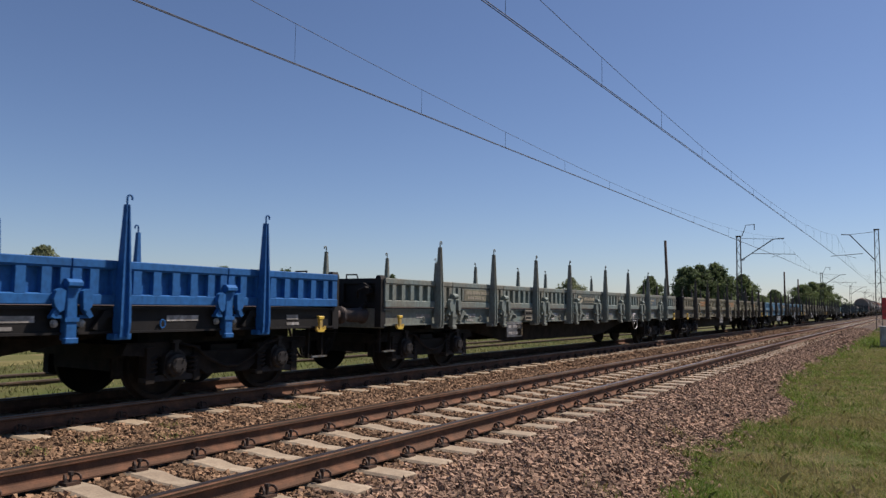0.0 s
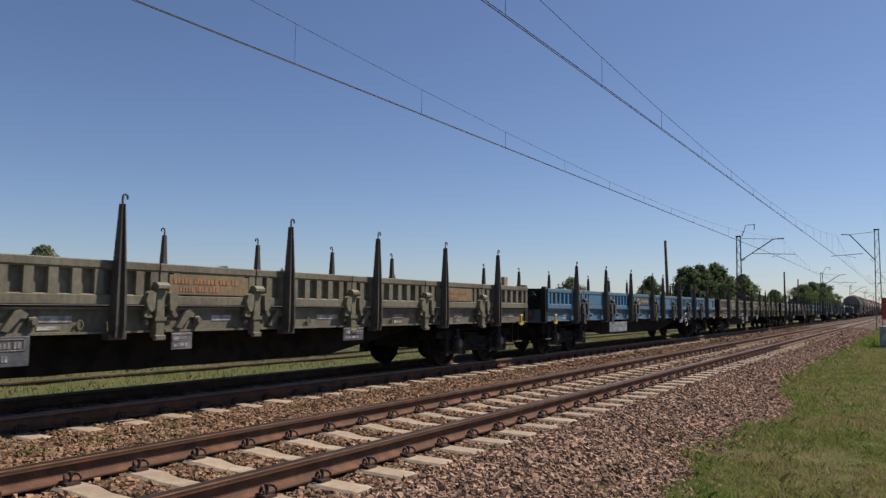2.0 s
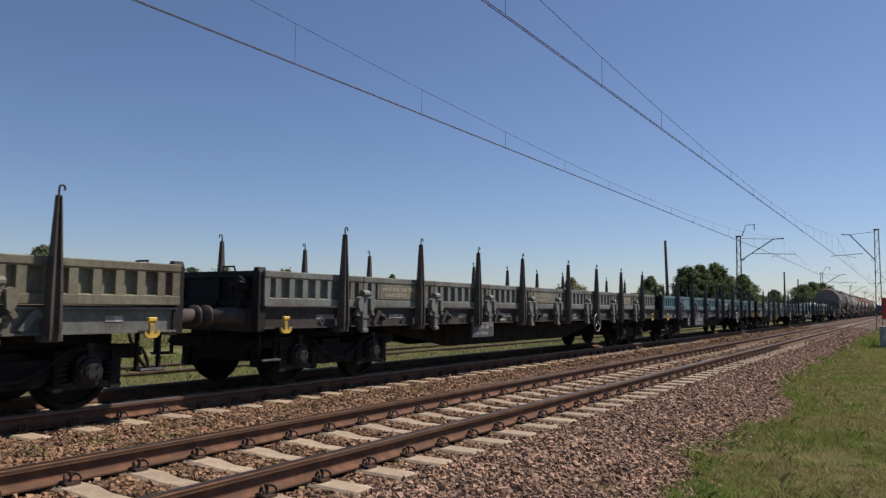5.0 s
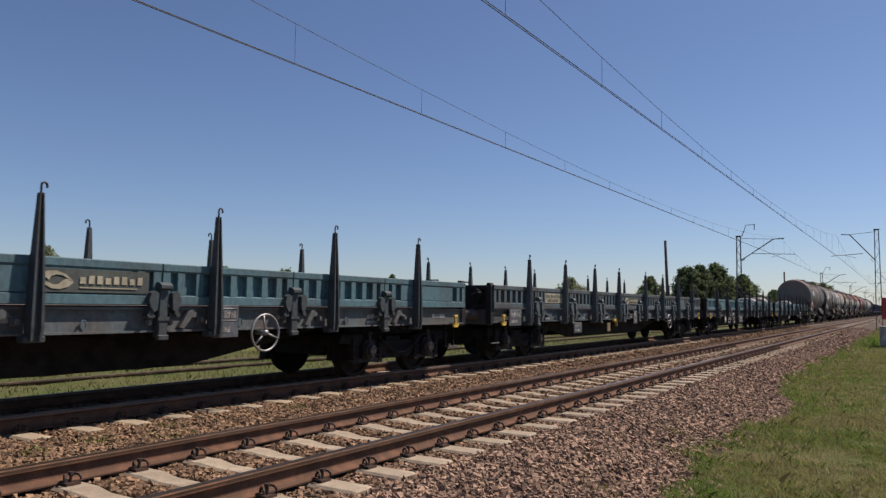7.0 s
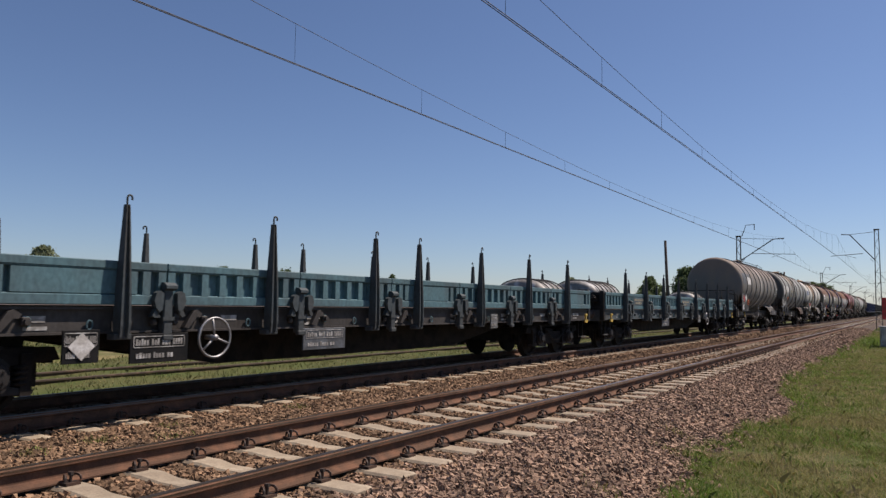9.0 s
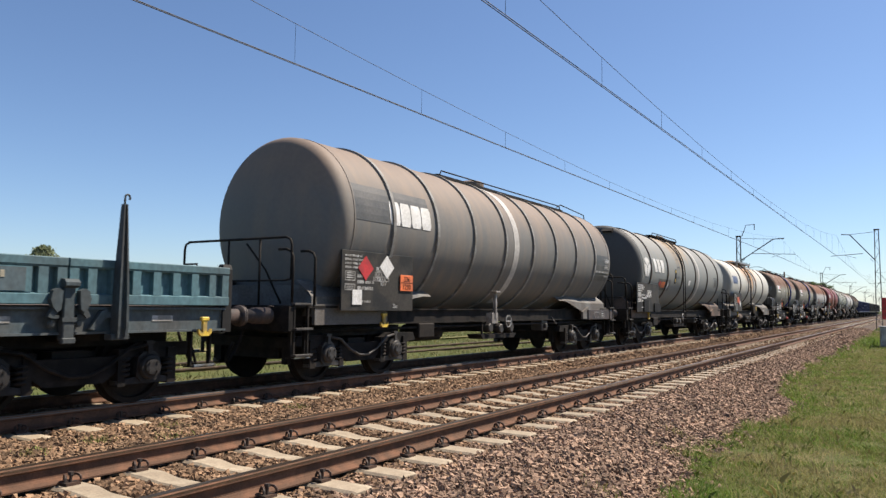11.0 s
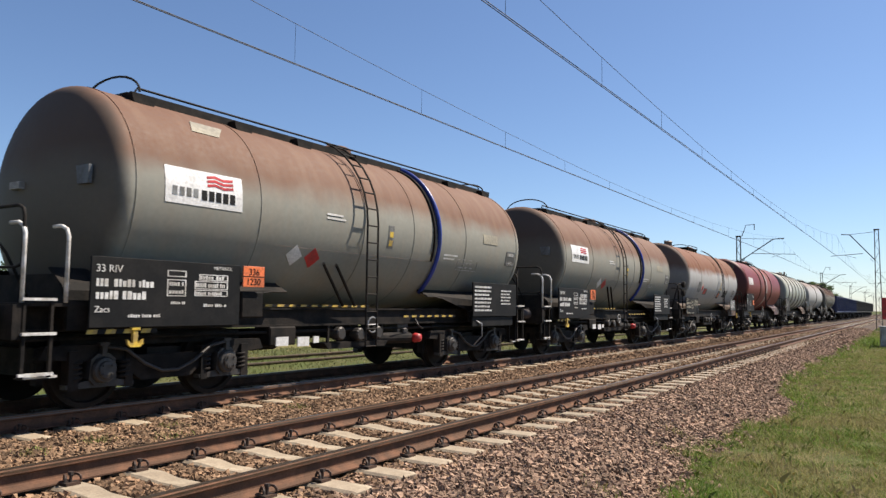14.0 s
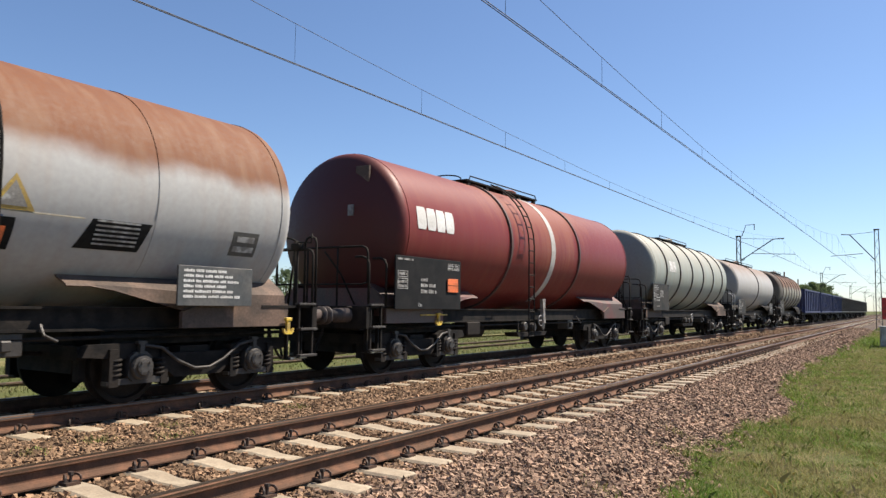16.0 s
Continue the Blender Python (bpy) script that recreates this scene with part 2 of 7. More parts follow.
def repeat(name, key, make, material, parent, m, label="", smooth=False):
    """A repeated part: its bmesh is built by make() the first time and shared after."""
    full = (key, material.name)
    if full not in SHARED:
        bm = make()
        me = bpy.data.meshes.new(name)
        bmesh.ops.recalc_face_normals(bm, faces=bm.faces)
        bm.to_mesh(me)
        bm.free()
        if smooth:
            me.shade_smooth()
        me.materials.append(material)
        SHARED[full] = me
    ob = new(name, SHARED[full])
    ob.parent = parent
    ob.matrix_basis = m
    if label:
        tagged(ob, label)
    return ob


def words(text, material, parent, size, x, y, z, name="lettering", label="", facing=-1):
    """Raised lettering on a face that looks towards -y, with its lower left corner at x, z."""
    cu = bpy.data.curves.new(name, "FONT")
    cu.body, cu.size, cu.extrude, cu.resolution_u = text, size, 0.002, 3
    tmp = bpy.data.objects.new(name, cu)
    scene.collection.objects.link(tmp)
    dg = bpy.context.evaluated_depsgraph_get()
    me = bpy.data.meshes.new_from_object(tmp.evaluated_get(dg))
    bpy.data.objects.remove(tmp)
    me.materials.clear()
    me.materials.append(material)
    ob = new(name, me)
    ob.parent = parent
    ob.matrix_basis = pose(x, y, z, 90, 0, 0)
    return tagged(ob, label, kind="stuff")


def bars(rows, y):
    """Plain bars for writing that cannot be read: rows of (x, z, length, height)."""
    bm = bmesh.new()
    for x, z, w, h in rows:
        box(bm, x, x + w, y - 0.004, y + 0.002, z, z + h)
    return bm


def outline(a, b, wd, hd, t=0.008, v=0.014):
    """Four thin bars round a field."""
    return [(a, b, wd, v), (a, b + hd - v, wd, v), (a, b, t, hd), (a + wd - t, b, t, hd)]


def word_row(a, b, wd, h, seed, c=0.013):
    """A line of small writing: a bar for each character, with gaps between words."""
    rnd, out, x, run = random.Random(seed), [], a, 5
    while x < a + wd - 0.006:
        q = c * rnd.uniform(0.7, 1.15)
        out.append((x, b, q, h * rnd.choice((1.0, 1.0, 0.8))))
        run -= 1
        x += q + c * 0.35
        if run < 1:
            x, run = x + c * 0.9, rnd.randint(3, 8)
    return out


def small(name, bm, material, parent):
    """Small writing, joined into one part."""
    return tagged(part(name, bm, material, parent), kind="stuff")


# ---- running gear ----
def wheelset_mesh():
    bm = bmesh.new()
    lathe(bm, [(-1.0, 0.065), (-0.82, 0.075), (-0.8, 0.085), (0.8, 0.085), (0.82, 0.075), (1.0, 0.065)], "y", 12)
    for s in (-1, 1):
        prof = [(0.675, 0.10), (0.675, 0.39), (0.683, 0.488), (0.712, 0.488), (0.722, 0.464), (0.81, 0.458), (0.81, 0.40), (0.765, 0.385), (0.76, 0.16), (0.82, 0.13), (0.82, 0.10)]
        lathe(bm, [(s * w, r) for w, r in prof], "y", 40)
    return bm


def bogie_mesh():
    """The cast frame of a two-axle bogie: two side frames, headstocks and a bolster."""
    bm = bmesh.new()
    side = [(-1.62, 0.78), (-1.55, 0.92), (-0.75, 0.93), (-0.45, 0.78), (0.45, 0.78), (0.75, 0.93), (1.55, 0.92), (1.62, 0.78),
            (1.12, 0.74), (0.72, 0.76), (0.36, 0.48), (-0.36, 0.48), (-0.72, 0.76), (-1.12, 0.74)]
    for s in (-1, 1):
        prism(bm, side, "y", s * 0.94, s * 1.06)
        for e in (-1, 1):
            prism(bm, [(e * 1.18, 0.42), (e * 1.30, 0.42), (e * 1.30, 0.86), (e * 1.18, 0.86)], "y", s * 0.95, s * 1.10)
            prism(bm, [(e * 0.50, 0.42), (e * 0.60, 0.42), (e * 0.60, 0.86), (e * 0.50, 0.86)], "y", s * 0.95, s * 1.10)
    for x in (-1.55, 1.55):
        box(bm, x - 0.06, x + 0.06, -0.94, 0.94, 0.74, 0.9)
    box(bm, -0.22, 0.22, -0.96, 0.96, 0.5, 0.86)
    lathe(bm, [(0.84, 0.32), (0.98, 0.26)], "z", 16)
    box(bm, -1.45, 1.45, -0.58, 0.58, 0.56, 1.04)
    box(bm, -1.3, 1.3, -0.9, 0.9, 0.90, 1.06)
    for x in (-0.9 - 0.56, -0.9 + 0.56, 0.9 - 0.56, 0.9 + 0.56):
        for s in (-1, 1):
            box(bm, x - 0.04, x + 0.04, s * 0.75 - 0.06, s * 0.75 + 0.06, 0.48, 0.84)
    return bm


def axle_box_mesh():
    """A cast axle box: round body and cap, wings under the springs, a stop post above."""
    bm = bmesh.new()
    lathe(bm, [(-0.19, 0.06), (-0.185, 0.095), (-0.16, 0.105), (-0.155, 0.135), (-0.13, 0.15), (0.07, 0.155)], "y", 18)
    prism(bm, [(-0.17, -0.10), (-0.10, -0.17), (0.10, -0.17), (0.17, -0.10), (0.15, 0.12), (0.08, 0.18), (-0.08, 0.18), (-0.15, 0.12)], "y", -0.10, 0.07)
    prism(bm, [(-0.42, -0.20), (0.42, -0.20), (0.42, -0.155), (0.20, -0.12), (-0.20, -0.12), (-0.42, -0.155)], "y", -0.07, 0.05)
    prism(bm, [(-0.03, 0.16), (0.03, 0.16), (0.03, 0.27), (0.06, 0.28), (0.06, 0.31), (-0.06, 0.31), (-0.06, 0.28), (-0.03, 0.27)], "y", -0.12, -0.05)
    for a in (45, 135, 225, 315):
        lathe(bm, [(-0.205, 0.014), (-0.18, 0.014)], "y", 6, (0.075 * math.cos(radians(a)), 0, 0.075 * math.sin(radians(a))))
    return bm


def brake_bow_mesh():
    """The bent tube that hangs along a bogie's side frame."""
    pts = [(-0.86, -1.12, 0.90), (-0.62, -1.13, 0.86), (-0.36, -1.13, 0.68), (-0.12, -1.13, 0.58), (0.12, -1.13, 0.58), (0.36, -1.13, 0.68), (0.62, -1.13, 0.86), (0.86, -1.12, 0.90)]
    return tube(bmesh.new(), pts, 0.021, 8)


def spring_mesh():
    bm = bmesh.new()
    pts = [(0.075 * math.cos(a), 0.075 * math.sin(a), -0.13 + 0.26 * a / (2 * math.pi * 4.5)) for a in (2 * math.pi * 4.5 * i / 44 for i in range(45))]
    tube(bm, pts, 0.02, 5)
    lathe(bm, [(-0.14, 0.04), (0.14, 0.04)], "z", 8)
    return bm


BOXPAINT = mat("greasy axle box", (0.05, 0.047, 0.044), 0.55, 0.1, second=(0.04, 0.035, 0.03), amount=0.5, scale=8, fine=40)
BOXDARK = mat("sooty axle box", (0.028, 0.026, 0.025), 0.65, spec=0.3, second=(0.018, 0.016, 0.015), amount=0.5, scale=8, fine=40)
WHEELSETS = []
WAGONS = []


def bogie(wagon, x, spin=True, bow=BOXPAINT, cast=BOXPAINT):
    b = repeat("bogie", "bogie", bogie_mesh, BLACK, wagon, pose(x, 0, 0))
    repeat("brake_bow", "bow", brake_bow_mesh, bow, b, pose(0, 0, 0), smooth=True)
    for ax in (-0.9, 0.9):
        w = repeat("wheelset", "wheelset", wheelset_mesh, WHEEL, b, pose(ax, 0, 0.64), smooth=False)
        if spin:
            WHEELSETS.append((w, ax))
        for s in (-1, 1):
            turn = 0 if s < 0 else 180
            repeat("axle_box", "axle_box", axle_box_mesh, cast, b, pose(ax, s * 1.02, 0.64, 0, 0, turn))
            for e in (-0.3, 0.3):
                repeat("coil_spring", "spring", spring_mesh, BLACK, b, pose(ax + e, s * 1.03, 0.64), smooth=True)
    return b


def buffer_mesh():
    """Points to -x; its foot is at x = 0."""
    bm = bmesh.new()
    lathe(bm, [(0.0, 0.15), (-0.03, 0.15), (-0.035, 0.125), (-0.36, 0.12), (-0.365, 0.10), (-0.575, 0.10)], "x", 20)
    pts = [(max(-0.15, min(0.15, 0.17 * math.cos(a))), 0.15 * math.sin(a)) for a in (2 * math.pi * i / 20 for i in range(20))]
    prism(bm, pts, "x", -0.618, -0.59)
    return bm


def coupling_mesh():
    bm = bmesh.new()
    prism(bm, [(-0.05, 1.10), (0.05, 1.10), (0.05, 1.30), (-0.05, 1.30)], "x", -0.35, 0.0)
    tube(bm, [(-0.30, 0, 1.28), (-0.42, 0, 1.30), (-0.45, 0, 1.22), (-0.38, 0, 1.16)], 0.035, 8)
    tube(bm, [(-0.35, -0.06, 1.18), (-0.60, -0.06, 1.02), (-0.60, 0.06, 1.02), (-0.35, 0.06, 1.18)], 0.022, 6)
    return bm


def hose_mesh():
    bm = bmesh.new()
    pts = [(-0.02 - 0.42 * math.sin(math.pi * i / 14) ** 0.8 * (i / 14) ** 0.5, 0, 1.05 - 0.5 * math.sin(math.pi * i / 14)) for i in range(13)]
    tube(bm, pts, 0.022, 7)
    return bm


def ends(wagon, half, step_material):
    """Buffers, coupling, hoses, shunter's steps at both ends of a wagon; half: half the length to the buffer foot."""
    for s in (-1, 1):
        turn = 0 if s < 0 else 180
        for y in (-0.875, 0.875):
            repeat("buffer", "buffer", buffer_mesh, BUFFER, wagon, pose(s * half, y, 1.24, 0, 0, turn), smooth=True)
        repeat("coupling", "coupling", coupling_mesh, BLACK, wagon, pose(s * half, 0, 0, 0, 0, turn))
        repeat("brake_hose", "hose", hose_mesh, BLACK, wagon, pose(s * half, -0.32, 0, 0, 0, turn), smooth=True)
        for y in (-1.15, 1.15):
            o = repeat("shunter_step", "step", step_mesh, BLACK, wagon, pose(s * (half - 0.28), y, 0))
            repeat("tread", "tread", lambda: boxes((-0.17, 0.17, -0.02, 0.02, -0.012, 0.012)), step_material, o, pose(0, 0.10 if y > 0 else -0.10, 0.62))


def step_mesh():
    bm = bmesh.new()
    for x in (-0.15, 0.15):
        box(bm, x - 0.015, x + 0.015, -0.03, 0.03, 0.60, 1.10)
    box(bm, -0.17, 0.17, -0.10, 0.10, 0.595, 0.61)
    return bm


BUFFER = mat("greased buffer", (0.085, 0.062, 0.055), 0.6, 0.1, second=(0.05, 0.042, 0.04), amount=0.4, scale=6, fine=30)


# ---- flat wagons with drop sides and stakes ----
POSTS = (-7.12, -4.97, -2.84, -0.77, 0.77, 2.84, 4.97, 7.12)
STAKES = (-7.70, -5.55, -3.42, -1.35, 1.35, 3.42, 5.55, 7.70)
# the wagons of the second series
POSTS_B = (-6.95, -4.70, -2.40, -0.12, 2.17, 4.40, 6.62)
STAKES_B = (-7.61, -5.33, -3.03, -0.68, 0.62, 2.93, 5.22, 7.52)


def side_board_mesh(w, plain=False):
    """One drop side, w long: top and bottom beams, square ribs and a deep-set sheet. Its face looks to -y."""
    bm = bmesh.new()
    g = 0.012
    prism(bm, [(0.03, 1.885), (-0.048, 1.885), (-0.058, 1.875), (-0.058, 1.80), (-0.040, 1.775), (0.03, 1.775)], "x", g, w - g)
    prism(bm, [(0.03, 1.505), (-0.03, 1.505), (-0.060, 1.490), (-0.060, 1.392), (-0.050, 1.382), (0.03, 1.382)], "x", g, w - g)
    box(bm, g, w - g, 0.018, 0.03, 1.505, 1.775)
    k = max(3, round(w / 0.275))
    for i in range(k + 1):
        x = min(max(i * w / k, 0.055 + g), w - 0.055 - g)
        if plain and 0.17 < x / w < 0.83:
            continue
        prism(bm, [(x - 0.062, 0.018), (x - 0.052, -0.050), (x + 0.052, -0.050), (x + 0.062, 0.018)], "z", 1.500, 1.778)
    if plain:
        box(bm, 0.18 * w, 0.82 * w, -0.05, 0.018, 1.51, 1.772)
    return bm


def stake_mesh():
    """A tapered steel stake with its pocket at the foot and a hook at the head."""
    bm = bmesh.new()
    prev = None
    for z, a, d in ((1.02, 0.058, 0.06), (1.15, 0.066, 0.075), (1.5, 0.060, 0.07), (1.95, 0.044, 0.055), (2.53, 0.022, 0.032)):
        ring = [bm.verts.new((x, y, z)) for x, y in ((-a, -d), (-a * 0.55, -d), (-a * 0.4, -d * 0.35), (a * 0.4, -d * 0.35), (a * 0.55, -d), (a, -d), (a, d), (-a, d))]
        if prev:
            for j in range(8):
                bm.faces.new((prev[j], prev[(j + 1) % 8], ring[(j + 1) % 8], ring[j]))
        else:
            bm.faces.new(ring[::-1])
        prev = ring
    bm.faces.new(prev)
    hook = [(0, 0, 2.51), (0, 0, 2.595)] + [(0.032 - 0.032 * math.cos(a), 0, 2.61 + 0.036 * math.sin(a)) for a in (radians(q) for q in (0, 45, 90, 135, 180, 215))]
    tube(bm, hook, 0.012, 6)
    box(bm, -0.11, 0.11, -0.03, 0.12, 0.99, 1.06, bev=0.01)
    return bm


def clamp_mesh():
    """The post between two drop sides, with a folded head and a foot."""
    bm = bmesh.new()
    box(bm, -0.065, 0.065, -0.05, 0.06, 1.00, 1.58, bev=0.012)
    prism(bm, [(0.0, 1.66), (-0.06, 1.655), (-0.105, 1.62), (-0.105, 1.585), (-0.05, 1.56), (0.0, 1.56)], "x", -0.08, 0.08)
    box(bm, -0.075, 0.075, -0.07, 0.0, 0.965, 1.03, bev=0.01)
    box(bm, -0.078, 0.078, -0.062, 0.0, 1.20, 1.245)
    return bm


def ear_mesh():
    """A leaf-shaped hinge ear with its strap; leans to +x."""
    bm = bmesh.new()
    prism(bm, [(0.095, 1.53), (0.15, 1.555), (0.20, 1.53), (0.225, 1.44), (0.20, 1.36), (0.15, 1.30), (0.11, 1.33), (0.10, 1.42)], "y", -0.085, -0.012)
    prism(bm, [(0.12, 1.32), (0.19, 1.34), (0.235, 1.255), (0.19, 1.235)], "y", -0.065, 0.0)
    box(bm, 0.10, 0.22, -0.03, 0.03, 1.235, 1.27)
    return bm


def latch_mesh():
    """A bent latch lever with a stop block on the solebar."""
    bm = bmesh.new()
    prism(bm, [(-0.17, 1.115), (-0.10, 1.10), (0.02, 1.24), (0.07, 1.235), (0.10, 1.28), (0.02, 1.33), (-0.04, 1.31)], "y", -0.075, -0.01)
    box(bm, 0.11, 0.20, -0.06, 0.0, 1.16, 1.25, bev=0.01)
    tube(bm, [(0.155, -0.05, 1.20), (0.155, -0.10, 1.20)], 0.035, 8)
    return bm


def turned(bm, e):
    """The mesh, mirrored along x when e is not nought."""
    if e:
        for v in bm.verts:
            v.co.x = -v.co.x
    return bm


def ring_mesh():
    return tube(bmesh.new(), [(0.035 * math.cos(a), -0.02, 0.05 * math.sin(a)) for a in (2 * math.pi * i / 12 for i in range(12))], 0.010, 5, closed=True)


def hook_mesh():
    """An anchor-shaped lashing hook: a cap, a stem and two upturned flukes."""
    bm = bmesh.new()
    box(bm, -0.06, 0.06, -0.055, 0.0, 0.07, 0.12, bev=0.008)
    prism(bm, [(-0.032, 0.08), (0.032, 0.08), (0.028, -0.07), (-0.028, -0.07)], "y", -0.045, -0.005)
    prism(bm, [(-0.105, -0.03), (-0.10, -0.085), (-0.06, -0.12), (0.06, -0.12), (0.10, -0.085), (0.105, -0.03), (0.08, -0.05), (0.055, -0.075), (0.0, -0.07), (-0.055, -0.075), (-0.08, -0.05)], "y", -0.05, -0.01)
    return bm


def wheel_mesh():
    bm = tube(bmesh.new(), [(0.25 * math.cos(a), 0, 0.25 * math.sin(a)) for a in (2 * math.pi * i / 28 for i in range(28))], 0.016, 6, closed=True)
    for a in (100, 220, 340):
        tube(bm, [(0, 0, 0), (0.25 * math.cos(radians(a)), 0, 0.25 * math.sin(radians(a)))], 0.014, 6)
    lathe(bm, [(-0.03, 0.04), (0.18, 0.03)], "y", 10)
    return bm


def end_wall_mesh():
    """The drop end with its corner posts, hinge straps, latch hooks and grab handles; it looks to -x."""
    bm = bmesh.new()
    box(bm, 0.0, 0.05, -1.33, 1.33, 1.36, 1.86, bev=0.01)
    for y in (-1.33, 1.20):
        prism(bm, [(y, 1.04), (y + 0.13, 1.04), (y + 0.13, 1.86), (y + 0.10, 1.93), (y + 0.03, 1.93), (y, 1.86)], "x", -0.09, 0.05)
    box(bm, -0.06, 0.0, -1.2, 1.2, 1.79, 1.88)
    box(bm, -0.05, 0.0, -1.2, 1.2, 1.38, 1.46)
    for y in (-0.95, -0.42, 0.42, 0.95):
        box(bm, -0.055, 0.0, y - 0.05, y + 0.05, 1.46, 1.80)
        lathe(bm, [(-0.11, 0.02), (-0.10, 0.05), (0.0, 0.05)], "x", 8, (0, y, 1.40))
    for y in (-1.02, 1.02):
        prism(bm, [(y - 0.11, 1.62), (y + 0.02, 1.58), (y + 0.12, 1.66), (y + 0.12, 1.76), (y + 0.03, 1.80), (y - 0.09, 1.74)], "x", -0.15, -0.05)
        tube(bm, [(-0.09, y - 0.1, 1.70), (-0.20, y - 0.05, 1.72), (-0.22, y + 0.1, 1.66), (-0.14, y + 0.16, 1.55)], 0.022, 6)
    for y in (-0.6, 0.6):
        tube(bm, [(0.02, y - 0.13, 1.86), (0.0, y - 0.12, 1.95), (0.0, y + 0.12, 1.95), (0.02, y + 0.13, 1.86)], 0.014, 6)
    return bm


def girder_mesh():
    """A fish-bellied main girder."""
    bm = bmesh.new()
    out = [(-9.2, 1.30), (9.2, 1.30), (9.2, 1.05), (5.9, 1.0), (3.2, 0.56), (-3.2, 0.56), (-5.9, 1.0), (-9.2, 1.05)]
    return prism(bm, out, "y", -0.04, 0.04)


def cylinder_mesh():
    bm = lathe(bmesh.new(), [(-0.45, 0.06), (-0.42, 0.19), (0.42, 0.19), (0.45, 0.06)], "x", 18)
    tube(bm, [(0.4, 0, 0), (1.6, 0, 0)], 0.03, 6)
    return bm


def flat_wagon(k, label, side, sole, plates=(), board_panels=(), extras=(), stake=None, second=False, nudge=0.0, post=None):
    bolts = ZINC if side is BRIGHT_BLUE else sole
    posts, stakes = (POSTS_B, STAKES_B) if second else (POSTS, STAKES)
    w = thing("flat_wagon", label, "freight wagon", "flat wagons in the train", m=pose(-0.47 + 19.9 * k + nudge, TRAIN_Y, 0))
    WAGONS.append(w)
    stake = stake or side
    part("deck", boxes((-9.27, 9.27, -1.27, 1.27, 1.31, 1.375)), WOOD, w)
    for y in (-0.5, 0.5):
        repeat("main_girder", "girder", girder_mesh, BLACK, w, pose(0, y, 0))
    for x in (-4.8, -3.2, -1.6, 0, 1.6, 3.2, 4.8):
        repeat("cross_bearer", "bearer", lambda: boxes((-0.04, 0.04, -1.2, 1.2, 1.0, 1.3)), BLACK, w, pose(x, 0, 0))
    for x in (-7.43, 7.43):
        repeat("bolster", "bolster", lambda: boxes((-0.25, 0.25, -1.1, 1.1, 0.97, 1.3)), BLACK, w, pose(x, 0, 0))
    for s in (-1, 1):
        turn = 0 if s < 0 else 180
        repeat("solebar", "sole", lambda: prism(bmesh.new(), [(0.05, 1.06), (0.05, 1.355), (-0.07, 1.355), (-0.07, 1.33), (-0.02, 1.33), (-0.02, 1.085), (-0.07, 1.085), (-0.07, 1.06)], "x", -9.3, 9.3), sole, w, pose(0, s * 1.27, 0, 0, 0, turn))
        edges = (-9.33, *posts, 9.33)
        for i, (a, b) in enumerate(zip(edges, edges[1:])):
            pl = i in (1, 4, 7) and s < 0 and board_panels
            m = pose(a if s < 0 else -a, s * 1.31, 0, 0, 0, turn)
            o = repeat("side_board", ("board", round(b - a, 2), bool(pl)), lambda: side_board_mesh(b - a, pl), side, w, m)
            if pl:
                col = board_panels[(i // 3) % len(board_panels)]
                if col:
                    field, letter = col
                    u, v = (0.21 * (b - a), 0.58 * (b - a)) if i != 4 else (0.09 * (b - a), 0.82 * (b - a))
                    part("sign_field", boxes((u, u + v, -0.056, -0.05, 1.52, 1.76)), field, o, "weathered painted sign field")
                    rows = [(u + v * p, 1.52 + 0.24 * q, v * c, 0.24 * d) for p, q, c, d in word_row(0.05, 0.55, 0.80, 0.30, k, 0.032) + word_row(0.12, 0.14, 0.50, 0.28, k + 5, 0.03)]
                    small("sign_blocks", bars(rows, -0.057), letter, o)
        for x in stakes:
            repeat("stake", "stake", stake_mesh, stake, w, pose(x, s * 1.43, 0, 0, 0, turn))
        for x in posts:
            repeat("hinge_post", "clamp", clamp_mesh, post or side, w, pose(x, s * 1.36, 0, 0, 0, turn))
            if s < 0:
                for e in (-0.15, 0.15):
                    repeat("hinge_bolt", "bolt", lambda: lathe(bmesh.new(), [(-0.03, 0.012), (-0.028, 0.03), (-0.012, 0.034), (-0.01, 0.045), (0.0, 0.045)], "y", 10), bolts, w, pose(x + e, -1.33, 1.18))
                for e in (0, 180):
                    repeat("hinge_ear", ("ear", e), lambda: turned(ear_mesh(), e), post or side, w, pose(x, -1.36, 0))
                repeat("latch_lever", "latch", latch_mesh, sole, w, pose(x + 0.44, -1.29, 0))
                repeat("lashing_ring", "ring", ring_mesh, side, w, pose(x + 0.62, -1.30, 1.2))
                repeat("lashing_ring", "ring", ring_mesh, side, w, pose(x - 0.95, -1.30, 1.16))
        repeat("end_wall", "endwall", end_wall_mesh, SOLE_BLACK, w, pose(s * 9.31, 0, 0, 0, 0, turn))
        repeat("headstock", "head", lambda: boxes((-0.04, 0.06, -1.3, 1.3, 1.02, 1.36), bev=0.01), sole, w, pose(s * 9.30, 0, 0, 0, 0, turn))
        repeat("lashing_hook", "lhook", hook_mesh, YELLOW, w, pose(s * 8.92, -1.36, 1.12), "yellow lashing hook")
        bogie(w, s * 7.43, bow=BLACK, cast=BOXDARK)
    ends(w, 9.33, STEEL)
    repeat("brake_cylinder", "cyl", cylinder_mesh, BLACK, w, pose(-2.2, -0.3, 0.85), smooth=True)
